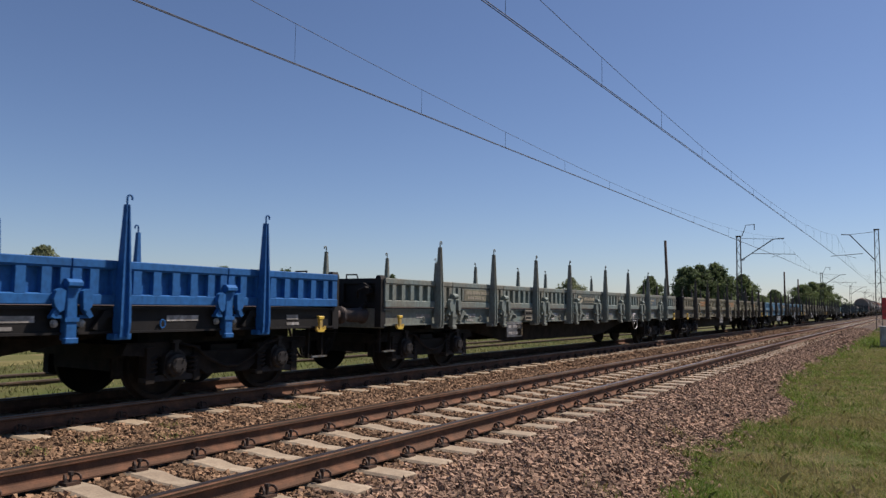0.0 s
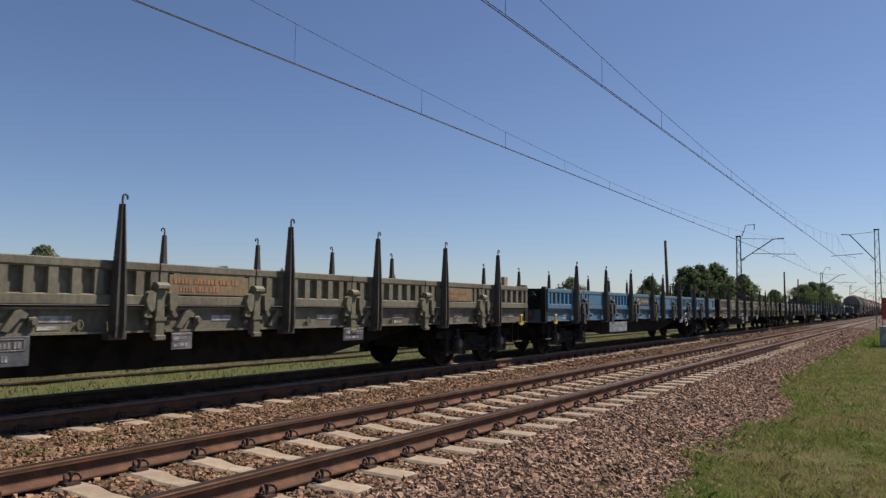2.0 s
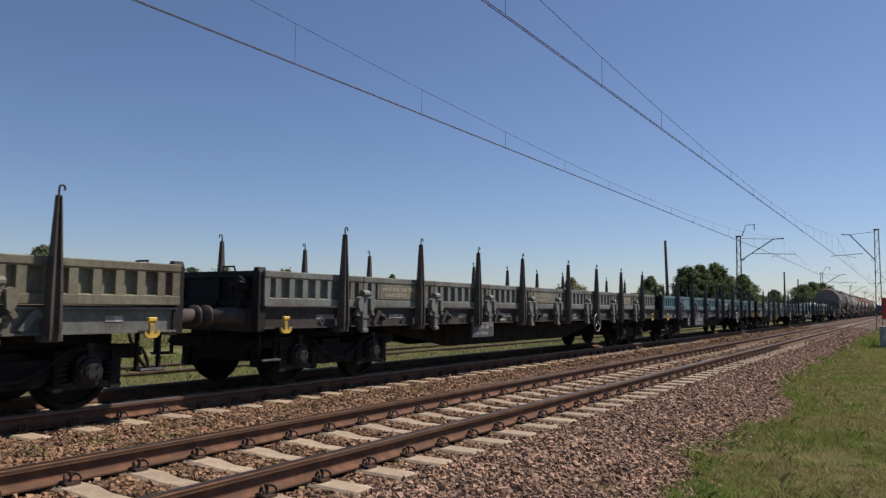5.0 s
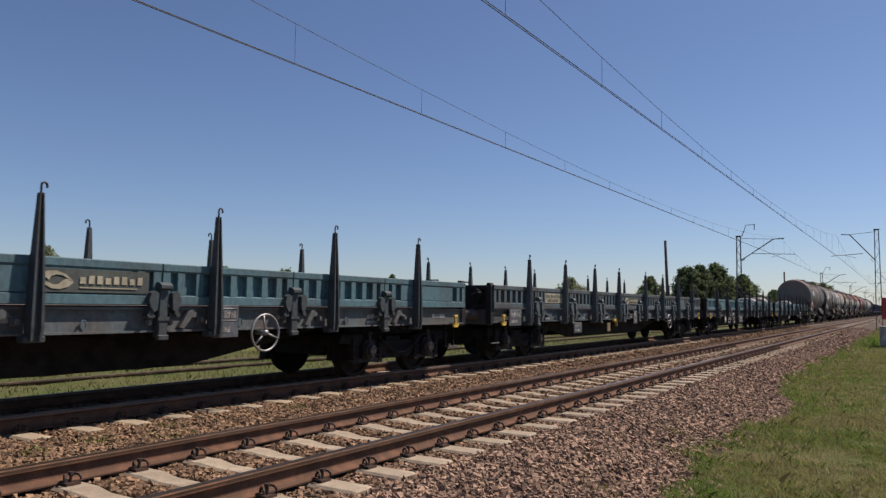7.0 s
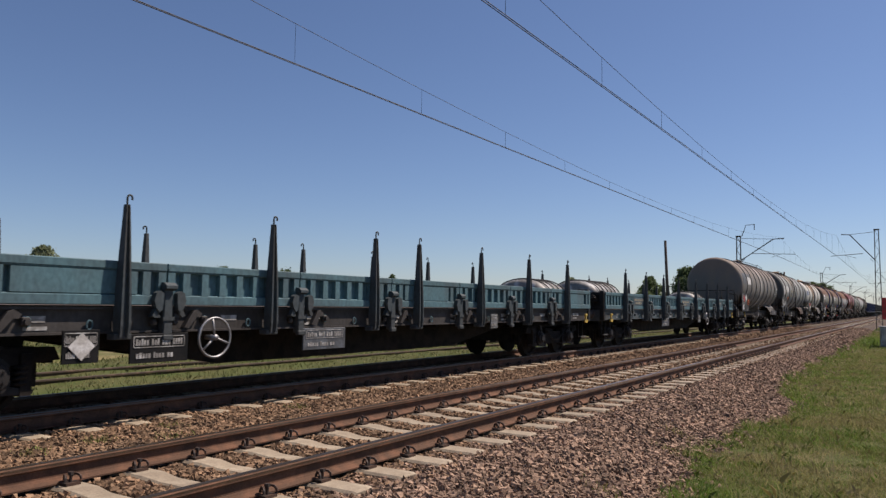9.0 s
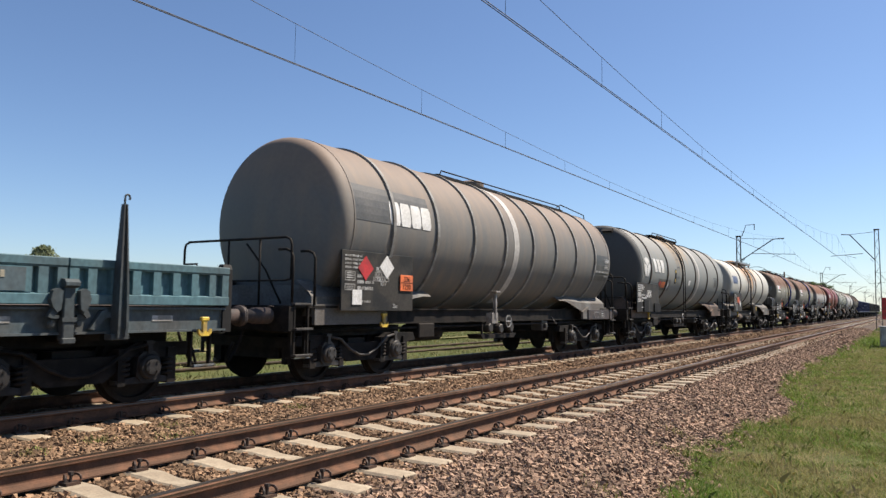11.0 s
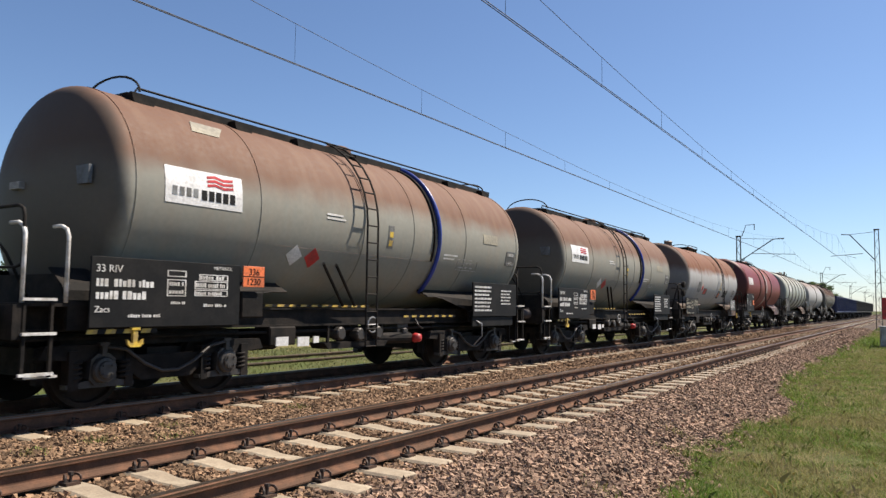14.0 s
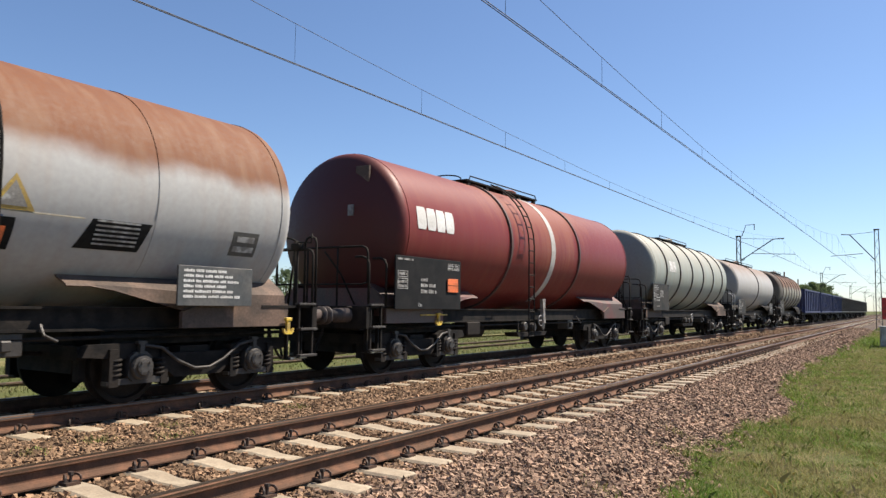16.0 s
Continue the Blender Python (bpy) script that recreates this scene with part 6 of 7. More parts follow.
# ---- open wagons at the tail ----
def gondola(front, label, paint):
    w = thing("open_wagon", label, "freight wagon", "open wagons in the train", m=pose(front + 7.02, TRAIN_Y, 0))
    WAGONS.append(w)
    for s in (-1, 1):
        repeat("side_wall", "gside", lambda: boxes((-6.4, 6.4, -0.02, 0.03, 1.25, 3.22), (-6.4, 6.4, -0.09, 0.05, 3.12, 3.25), (-6.4, 6.4, -0.09, 0.03, 1.2, 1.35),
               *[(x - 0.07, x + 0.07, -0.10, -0.02, 1.3, 3.15) for x in (-6.3, -4.9, -3.5, -2.1, -0.7, 0.7, 2.1, 3.5, 4.9, 6.3)]), paint, w, pose(0, s * 1.38, 0, 0, 0, 0 if s < 0 else 180))
        repeat("end_wall", "gend", lambda: boxes((-0.03, 0.03, -1.36, 1.36, 1.25, 3.24), *[(-0.1, -0.03, y - 0.06, y + 0.06, 1.3, 3.2) for y in (-1.2, -0.4, 0.4, 1.2)]), paint, w, pose(s * 6.37, 0, 0, 0, 0, 0 if s < 0 else 180))
        bogie(w, s * 4.5, False)
    part("underframe", boxes((-6.4, 6.4, -1.2, 1.2, 1.02, 1.25)), BLACK, w)
    ends(w, 6.4, BLACK)
    return w


def open_wagons():
    for k in range(8):
        gondola(333.0 + 14.04 * k, "deep blue open goods wagon" if k < 3 else "dark blue-grey open goods wagon", BLUEPAINT if k < 3 else DARK)


open_wagons()


# ---- ground and tracks ----
def terrain_z(x, y):
    """Height of the ground off the ballast."""
    n = noise.noise((x * 0.22, y * 0.22, 0.3)) * 0.04 + noise.noise((x * 0.75, y * 0.75, 2.0)) * 0.05 + noise.noise((x * 2.3, y * 2.3, 5.0)) * 0.018
    return -0.31 + n


def ground():
    xs = [-400, -150, -60, -25, -12, -8, -4, 0] + [2 + 0.3 * i for i in range(130)] + [41 + 2.0 * i for i in range(30)] + [110, 140, 220, 400, 900, 2500, 4500]
    ys = [-2500, -600, -150, -60, -30, -20, -14, -10, -8, -6, -5] + [-4.2 + 0.1 * i for i in range(30)] + [-1, 3, 6, 7] + [7.4 + 0.5 * i for i in range(40)] + [30, 36, 44, 56, 70, 120, 250, 700, 2500, 4500]
    verts = [(x, y, terrain_z(x, y) if abs(x) < 101 and abs(y) < 57 else -0.30) for y in ys for x in xs]
    k = len(xs)
    faces = [(j * k + i, j * k + i + 1, (j + 1) * k + i + 1, (j + 1) * k + i) for j in range(len(ys) - 1) for i in range(k - 1)]
    me = bpy.data.meshes.new("ground")
    me.from_pydata(verts, [], faces)
    me.materials.append(GRASS)
    me.shade_smooth()
    tagged(new("ground", me), "green and straw-coloured meadow turf beside the line", "ground", kind="structure")


ground()


def bed_z(y):
    """Profile of the ballast bed across the line."""
    pts = [(-2.1, -0.42), (-1.15, -0.06), (-0.9, -0.04), (6.5, -0.04), (6.75, -0.07), (7.6, -0.42)]
    for (a, za), (b, zb) in zip(pts, pts[1:]):
        if a <= y <= b:
            return za + (zb - za) * (y - a) / (b - a)
    return -0.45


def ballast_bed():
    ys = [-2.1, -1.8, -1.5, -1.15, -0.9, -0.3, 0.3, 0.75, 1.3, 1.9, 2.5, 3.1, 3.7, 4.3, 4.9, 5.5, 6.1, 6.5, 6.75, 7.2, 7.6]
    xs = [-320, -80, -30] + [-8 + 1.0 * i for i in range(60)] + [60, 80, 120, 200, 400, 1200, 3000]
    verts = [(x, y, bed_z(y) + (noise.noise((x, y, 7.0)) * 0.02 if -8 < x < 52 else 0)) for y in ys for x in xs]
    k = len(xs)
    faces = [(j * k + i, j * k + i + 1, (j + 1) * k + i + 1, (j + 1) * k + i) for j in range(len(ys) - 1) for i in range(k - 1)]
    me = bpy.data.meshes.new("ballast_bed")
    me.from_pydata(verts, [], faces)
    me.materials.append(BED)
    tagged(new("ballast_bed", me), "reddish brown crushed stone ballast under two tracks", "ballast", kind="structure")


ballast_bed()

RAIL_SECTION = [(-0.075, 0.01), (0.075, 0.01), (0.075, 0.022), (0.02, 0.042), (0.0085, 0.06), (0.0085, 0.125), (0.036, 0.14), (0.036, 0.170), (0.026, 0.18),
                (-0.026, 0.18), (-0.036, 0.170), (-0.036, 0.14), (-0.0085, 0.125), (-0.0085, 0.06), (-0.02, 0.042), (-0.075, 0.022)]


def rail(parent, y, x0, x1, metal, top):
    o = part("rail", prism(bmesh.new(), RAIL_SECTION, "x", x0, x1), metal, parent, m=pose(0, y, 0))
    part("running_surface", boxes((x0, x1, -0.028, 0.028, 0.178, 0.1825), (x0, x1, -0.0365, -0.034, 0.155, 0.168)), top, o)
    return o


def sleeper_mesh():
    """A prestressed concrete sleeper with a lower waist."""
    bm = bmesh.new()
    rows = [(-1.30, 0.13, -0.01), (-1.27, 0.14, 0.0), (-0.45, 0.14, 0.0), (-0.25, 0.125, -0.022), (0.25, 0.125, -0.022), (0.45, 0.14, 0.0), (1.27, 0.14, 0.0), (1.30, 0.13, -0.01)]
    prev = None
    for y, a, z in rows:
        ring = [bm.verts.new((x, y, zz)) for x, zz in ((-a, -0.2), (a, -0.2), (a - 0.01, z - 0.02), (a - 0.035, z), (-a + 0.035, z), (-a + 0.01, z - 0.02))]
        if prev:
            for j in range(6):
                bm.faces.new((prev[j], prev[(j + 1) % 6], ring[(j + 1) % 6], ring[j]))
        else:
            bm.faces.new(ring[::-1])
        prev = ring
    bm.faces.new(prev)
    return bm


def clip_mesh():
    """A sprung rail clip on its screw and pad."""
    bm = bmesh.new()
    box(bm, -0.06, 0.06, -0.045, 0.05, 0.0, 0.022)
    for s in (-1, 1):
        pts = [(s * (0.025 + 0.038 * (1 - math.cos(a)) / 2), 0.045 - 0.05 * (1 - math.cos(a)) / 1.2, 0.035 + 0.045 * math.sin(a)) for a in (math.pi * i / 6 for i in range(7))]
        tube(bm, pts, 0.011, 5)
    lathe(bm, [(0.0, 0.013), (0.075, 0.013), (0.076, 0.024), (0.1, 0.022)], "z", 6)
    return bm


CLIP = mat("rusted clip", (0.04, 0.032, 0.028), 0.7, 0.3, second=(0.08, 0.045, 0.03), amount=0.4, scale=8, fine=60)


def tracks():
    for k, (y, x_first, top, lab) in enumerate(((0.7535, 3.9525 - 0.6, RAILHEAD, "track with concrete sleepers and rusty rails"),
                                                (4.8235, 4.3061, SHINE, "track with concrete sleepers and bright worn rails"))):
        t = thing("track", lab, "railway track", kind="structure")
        for d in (-0.7535, 0.7535):
            rail(t, y + d, -300, 1500, RUST, top)
        for i in range(-40, 64):
            s = repeat("sleeper", "sleeper", sleeper_mesh, CONCRETE, t, pose(x_first + 0.6 * i, y, 0))
            for d in (-0.7535, 0.7535):
                for e in (-1, 1):
                    if -6 < i < 44 and not (k == 1 and d > 0):
                        repeat("rail_clip", "clip", clip_mesh, CLIP, s, pose(0, d + e * 0.11, 0, 0, 0, 0 if e < 0 else 180))
        far = bmesh.new()
        for i in range(64, 300):
            x = x_first + 0.6 * i
            box(far, x - 0.11, x + 0.11, y - 1.3, y + 1.3, -0.1, 0.0)
        tagged(part("sleepers", far, CONCRETE, t), kind="stuff")


tracks()


# ---- overhead line ----
def lattice_mast(x, y, top, side, arm, label="slender lattice mast carrying the overhead wires", extra=True, wire_y=0.0):
    """A tapered lattice mast; side: +1 when its bracket reaches towards +y."""
    m = thing("catenary_mast", label, "catenary mast", "masts of the overhead line", m=pose(x, y, -0.3))
    bm = bmesh.new()
    h = top + 0.3
    def leg(sx, sy, z):
        f = 1 - 0.35 * z / h
        return (sx * 0.14 * f, sy * 0.22 * f, z)
    for sx in (-1, 1):
        for sy in (-1, 1):
            tube(bm, [leg(sx, sy, 0), leg(sx, sy, h)], 0.03, 4)
    n = 14
    for i in range(n):
        za, zb = h * i / n, h * (i + 1) / n
        for sx in (-1, 1):
            tube(bm, [leg(sx, -1, za), leg(sx, 1, zb)] if i % 2 else [leg(sx, 1, za), leg(sx, -1, zb)], 0.011, 4)
        for sy in (-1, 1):
            tube(bm, [leg(-1, sy, za), leg(1, sy, zb)] if i % 2 else [leg(1, sy, za), leg(-1, sy, zb)], 0.011, 4)
    box(bm, -0.13, 0.13, -0.2, 0.2, h - 0.04, h + 0.06)
    part("tower", bm, MAST, m)
    part("foundation", boxes((-0.3, 0.3, -0.35, 0.35, -0.3, 0.15), bev=0.03), CONCRETE, m)
    s = side
    b = bmesh.new()
    tube(b, [(0, s * 0.12, 5.76), (0, s * arm * 0.76, h - 0.33), (0, s * arm, h - 0.28)], 0.045, 6)
    part("bracket_arm", b, MAST, m)
    b = bmesh.new()
    tube(b, [(0, s * 0.1, h - 0.15), (0, s * arm * 0.76, h - 0.32)], 0.018, 5)
    part("tie_rod", b, MAST, m)
    b = bmesh.new()
    tube(b, [(0, s * 1.0, 6.35), (0, s * (arm + 0.8), 6.2)], 0.025, 5)
    tube(b, [(0, s * (arm - 0.2), 6.25), (0, s * (arm - 1.0), 6.0)], 0.015, 5)
    part("steady_arm", b, MAST, m)
    b = bmesh.new()
    for z in (0, 0.07, 0.14):
        lathe(b, [(s * (0.3 + z), 0.07), (s * (0.33 + z), 0.05)], "y", 10, (0, 0, 5.75 + z))
    part("insulator", b, BARKBROWN, m)
    if extra:
        b = bmesh.new()
        tube(b, [(0, s * 0.1, h), (0, s * 0.3, h + 0.05), (0, s * 0.6, h + 0.92), (0, s * 1.3, h + 0.95)], 0.03, 5)
        part("feeder_arm", b, MAST, m)
        b = bmesh.new()
        tube(b, [(0, s * 1.25, h + 0.95), (0, s * 1.25, h + 0.5)], 0.035, 6)
        part("feeder_insulator", b, BARKBROWN, m)
    return m


MAST = mat("weathered mast steel", (0.16, 0.16, 0.155), 0.7, 0.4, second=(0.10, 0.085, 0.07), amount=0.4, scale=2, fine=20)
BARKBROWN = mat("glazed brown insulator", (0.06, 0.03, 0.02), 0.25, bump=0)
LEFT_MASTS = (64.7, 134.0, 204.0, 274.0, 344.0, 414.0)
RIGHT_MASTS = (68.1, 138.0, 208.0, 278.0, 348.0)


def overhead_line():
    for i, x in enumerate(LEFT_MASTS):
        lattice_mast(x, 7.7, 7.5, -1, 3.5)
    for x in RIGHT_MASTS:
        lattice_mast(x, -2.15, 7.94, 1, 2.5, extra=False)
    for (y0, y1), first in (((0.84, 0.50), 65.0), ((5.12, 4.55), 65.0)):
        line = thing("overhead_wire", "thin dark contact and carrier wires over the track", "overhead wire", kind="structure")
        stops = [first + 70.0 * i for i in range(-2, 6)]
        side = [(y0, y1)[(i + 1) % 2] for i in range(8)]
        for e in (-0.02, 0.02):
            part("contact_wire", tube(bmesh.new(), [(x, y + e, 5.7) for x, y in zip(stops, side)], 0.0078, 5), WIRE, line)
        bm, dm, pts = bmesh.new(), bmesh.new(), []
        for a, b, ya, yb in zip(stops, stops[1:], side, side[1:]):
            for i in range(35):
                f = i / 35
                z = 5.95 + 1.40 * (2 * f - 1) ** 2
                pts.append((a + 70 * f, ya + (yb - ya) * f, z))
                if i % 2:
                    q = f + 0.005
                    tube(dm, [(a + 70 * q, ya + (yb - ya) * q, 5.7), (a + 70 * q, ya + (yb - ya) * q, 5.95 + 1.40 * (2 * q - 1) ** 2)], 0.004, 4)
        part("carrier_wire", tube(bm, pts, 0.0055, 5), WIRE, line)
        part("droppers", dm, WIRE, line)


overhead_line()


# ---- load on the flat wagons ----
WRAP = mat("crumpled tarpaulin", (0.52, 0.53, 0.52), 0.5, second=(0.22, 0.21, 0.19), amount=0.5, scale=3, fine=12, bump=0.6)
STRAP = mat("dark strap", (0.04, 0.038, 0.035), 0.7, bump=0)


def wrapped_bundle(x, length, width, height):
    """A rounded bundle under a strapped cover, resting on a wagon's deck."""
    b = thing("wrapped_bundle", "rounded bundle wrapped in crumpled grey cover with straps", "cargo", "bundles on the flat wagons", m=pose(x, TRAIN_Y, 1.376))
    bm = bmesh.new()
    prof = [(-length / 2, 0.05), (-length / 2, 0.7), (-length / 2 + 0.08, 0.93), (-length / 2 + 0.25, 1.0), (0, 1.0), (length / 2 - 0.25, 1.0), (length / 2 - 0.08, 0.93), (length / 2, 0.7), (length / 2, 0.05)]
    lathe(bm, prof, "x", 28)
    for v in bm.verts:
        k = 1 + 0.04 * noise.noise(v.co * 3.0)
        v.co.y *= width / 2 * k
        v.co.z = max(v.co.z * height / 2 * k + height / 2, 0.0)
    part("cover", bm, WRAP, b, smooth=True)
    n = max(2, int(length / 0.35))
    for i in range(n):
        xx = -length / 2 + 0.25 + (length - 0.5) * i / (n - 1)
        pts = [(xx, width / 2 * 1.04 * math.cos(a), max(0.01, height / 2 + height / 2 * 1.05 * math.sin(a))) for a in (math.pi * (-0.15 + 1.3 * j / 20) for j in range(21))]
        part("strap", tube(bmesh.new(), pts, 0.018, 5), STRAP, b)
    WAGONS.append(b)


for row in ((-0.47 + 19.9 * 8 + 8.3, 1.5, 1.6, 0.80), (-0.47 + 19.9 * 9 - 7.4, 2.3, 1.6, 0.90), (-0.47 + 19.9 * 9 + 5.2, 1.5, 1.5, 0.82)):
    wrapped_bundle(*row)


# ---- siding and strip behind the line ----
def old_siding():
    t = thing("siding_track", "disused siding with rusty rails sunk in grass", "railway track", kind="structure")
    for y in (11.15, 12.75):
        part("rail", prism(bmesh.new(), RAIL_SECTION, "x", -40, 500), RUSTY, t, m=pose(0, y, -0.39))
    for i in range(90):
        x = 2 + 0.75 * i
        repeat("sleeper", "old sleeper", lambda: boxes((-0.12, 0.12, -1.25, 1.25, -0.12, 0.02), bev=0.02), WOOD, t, pose(x + random.uniform(-0.05, 0.05), 11.95, -0.40, 0, 0, random.uniform(-2, 2)))


old_siding()


def sandy_strip():
    xs = [-60 + 4 * i for i in range(40)]
    verts, faces = [], []
    for i, x in enumerate(xs):
        a = 16.2 + 0.6 * noise.noise((x * 0.15, 0, 0))
        b = 20.5 + 1.5 * noise.noise((x * 0.1, 5, 0))
        fade = max(0.0, min(1.0, (30 - x) / 25))
        b = a + (b - a) * max(0.05, fade)
        verts += [(x, a, -0.42), (x, a + 0.4, -0.215), (x, b - 0.4, -0.215), (x, b, -0.42)]
        if i:
            for j in range(3):
                faces.append((4 * i - 4 + j, 4 * i + j, 4 * i + j + 1, 4 * i - 3 + j))
    me = bpy.data.meshes.new("dry_strip")
    me.from_pydata(verts, [], faces)
    me.materials.append(SAND)
    tagged(new("dry_strip", me), "strip of dry straw-coloured ground behind the siding", "ground", kind="structure")


sandy_strip()


# ---- trees ----
def leaf_cloud(rng, centres, count, size):
    """Many small leaves scattered in clumps; returns a mesh."""
    k = len(centres)
    c = np.array([q[:3] for q in centres])
    rad = np.array([q[3] for q in centres])
    pick = rng.integers(0, k, count)
    d = rng.normal(size=(count, 3))
    d /= np.linalg.norm(d, axis=1)[:, None]
    p = c[pick] + d * (rad[pick] * np.abs(rng.normal(0.72, 0.38, count)))[:, None] * np.array([1, 1, 0.8])
    u = rng.normal(size=(count, 3))
    u /= np.linalg.norm(u, axis=1)[:, None]
    v = np.cross(u, rng.normal(size=(count, 3)))
    v /= np.linalg.norm(v, axis=1)[:, None] + 1e-9
    s = size * rng.uniform(0.6, 1.3, count)[:, None]
    w = np.cross(u, v) * 0.18
    verts = np.stack([p - u * s, p + v * s * 0.55 + w * s, p + u * s, p - v * s * 0.55 + w * s], 1).reshape(-1, 3)
    me = bpy.data.meshes.new("crown")
    f = np.arange(count * 4).reshape(-1, 4)
    me.from_pydata(verts.tolist(), [], f.tolist())
    return me


def tree(x, y, h, w, seed, label, leaf=LEAF, low=0.25, name="tree", count=13000, slim=1.0):
    rng = np.random.default_rng(seed)
    t = thing(name, label, name if name != "tree" else "tree", "trees behind the line", m=pose(x, y, -0.4))
    bm = bmesh.new()
    top = h * 0.82
    bend = [(rng.uniform(-0.02, 0.02) * h * i / 5, rng.uniform(-0.02, 0.02) * h * i / 5, top * i / 5) for i in range(6)]
    tube(bm, bend, [0.032 * h * (1 - 0.16 * i) for i in range(6)], 8)
    centres = []
    n = 80
    for i in range(n):
        f = low + (1 - low) * (i + 0.5) / n
        prof = math.sin(math.pi * min(1, (f - low + 0.12) / (1 - low + 0.12)) ** (0.75 * slim)) ** 0.7
        if slim > 1:
            prof = 0.14 + 0.95 * (1 - (f - low) / (1 - low)) ** 0.6
        a = i * 2.4 + rng.uniform(-0.4, 0.4)
        rr = w * prof * rng.uniform(0.25, 0.92)
        cx, cy, cz = rr * math.cos(a), rr * math.sin(a), h * (f - 0.02)
        cr = w * rng.uniform(0.12, 0.28) * (0.5 + 0.5 * prof)
        centres.append((cx, cy, min(cz, h - cr * 0.75), cr))
        if i % 3 == 0:
            z0 = max(0.15 * h, cz - 0.22 * h)
            tube(bm, [(0, 0, min(z0, top * 0.95)), (cx * 0.5, cy * 0.5, (z0 + cz) / 2 + 0.02 * h), (cx, cy, cz)], [0.012 * h, 0.008 * h, 0.003 * h], 5)
    part("trunk", bm, BARK, t)
    me = leaf_cloud(rng, centres, count, max(0.08, 0.021 * h))
    me.materials.append(leaf)
    o = new("crown", me)
    o.parent = t
    return t


LEAF_DARK = mat("dark leaves", (0.17, 0.225, 0.10), 0.75, second=(0.105, 0.15, 0.07), amount=0.5, scale=0.8, fine=5, per_island=0.4, bump=0, leafy=0.5)
LEAF_PALE = mat("pale leaves", (0.34, 0.38, 0.24), 0.75, second=(0.24, 0.28, 0.16), amount=0.5, scale=0.8, fine=5, per_island=0.4, bump=0, leafy=0.5)


def trees():
    tree(30.2, 50.6, 6.0, 2.5, 1, "small round tree with pale green leaves", LEAF_PALE, 0.2)
    for i, (x, y, h, w) in enumerate(((26.0, 57.0, 3.6, 2.9), (32.5, 60.4, 4.0, 3.0), (38.0, 60.5, 4.0, 3.2), (44.5, 62.0, 4.4, 3.6), (51.0, 63.5, 4.6, 3.6), (58.0, 66.0, 4.8, 4.0))):
        tree(x, y, h, w, 20 + i, "broad dark green hedge bush", LEAF_DARK, 0.05, "bush", 3600)
    for i, (x, y, h, w, lab, lf, sl) in enumerate((
            (103.2, 38.5, 6.3, 3.0, "rounded pale green tree in the distance", LEAF_PALE, 1.0),
            (119.5, 31.5, 7.1, 3.0, "green tree with an uneven crown", LEAF, 1.0),
            (112.4, 23.8, 8.1, 3.6, "tall dark green conifer", LEAF_DARK, 1.5),
            (116.0, 22.6, 8.6, 3.4, "tall dark green conifer", LEAF_DARK, 1.5),
            (119.8, 21.3, 9.0, 4.0, "large dark green tree with dense crown", LEAF_DARK, 1.0),
            (127.6, 18.6, 7.6, 3.3, "green tree with a spreading crown", LEAF, 1.0),
            (124.0, 21.0, 5.6, 3.6, "green tree with a spreading crown", LEAF, 1.0),
            (110.0, 29.5, 4.5, 3.2, "low spreading green tree", LEAF, 1.0),
            (163.2, 19.0, 5.9, 3.0, "small green tree in the distance", LEAF, 1.0),
            (150.9, 19.8, 4.6, 3.2, "small green tree in the distance", LEAF, 1.0),
            (188.3, 16.5, 7.7, 4.8, "large rounded green tree in the distance", LEAF, 1.0),
            (192.5, 14.8, 8.5, 4.6, "large rounded green tree in the distance", LEAF, 1.0),
            (196.4, 13.1, 8.3, 4.6, "large rounded green tree in the distance", LEAF, 1.0),
            (104.9, 73.1, 7.3, 1.8, "slim green tree in the distance", LEAF, 1.0))):
        tree(x, y, h, w, 40 + i, lab, lf, 0.12, slim=sl)


trees()


def hedge():
    rnd = random.Random(12)
    for i in range(11):
        a = radians(44.5 + 2.3 * i)
        d = 92 + rnd.uniform(-3, 3)
        tree(d * math.cos(a), d * math.sin(a) - 4.1, rnd.uniform(5.7, 6.4), rnd.uniform(3.4, 4.2), 90 + i, "tall dense hedge bush at the field's edge", LEAF_DARK, 0.03, "bush", 4200)


hedge()


def undergrowth():
    for i, (x, y, h, w) in enumerate(((112.0, 27.0, 4.2, 3.4), (115.0, 24.6, 4.6, 3.4), (119.0, 23.0, 4.4, 3.6), (123.0, 20.6, 4.6, 3.6), (128.0, 18.9, 4.4, 3.4), (133.0, 17.6, 3.8, 3.0), (140.0, 19.0, 3.6, 3.4))):
        tree(x, y, h, w, 70 + i, "broad green bush among the trees", LEAF, 0.05, "bush", 4200)


undergrowth()


def far_woods():
    """A low line of trees along the horizon."""
    rng = np.random.default_rng(9)
    centres = []
    for i in range(420):
        f = i / 420
        a = radians(2.5 + 80 * f)
        d = 330 + rng.uniform(-25, 60)
        h = (3.2 + 2.2 * noise.noise((f * 24, 0, 0)) + rng.uniform(0, 1.2)) * 1.3
        centres.append((d * math.cos(a), d * math.sin(a), h * 0.5, max(2.0, h * 0.62)))
    me = leaf_cloud(rng, centres, 26000, 0.75)
    me.materials.append(LEAF_DARK)
    tagged(new("distant_woods", me), "low dark green line of distant woods", "woods", kind="stuff")


far_woods()


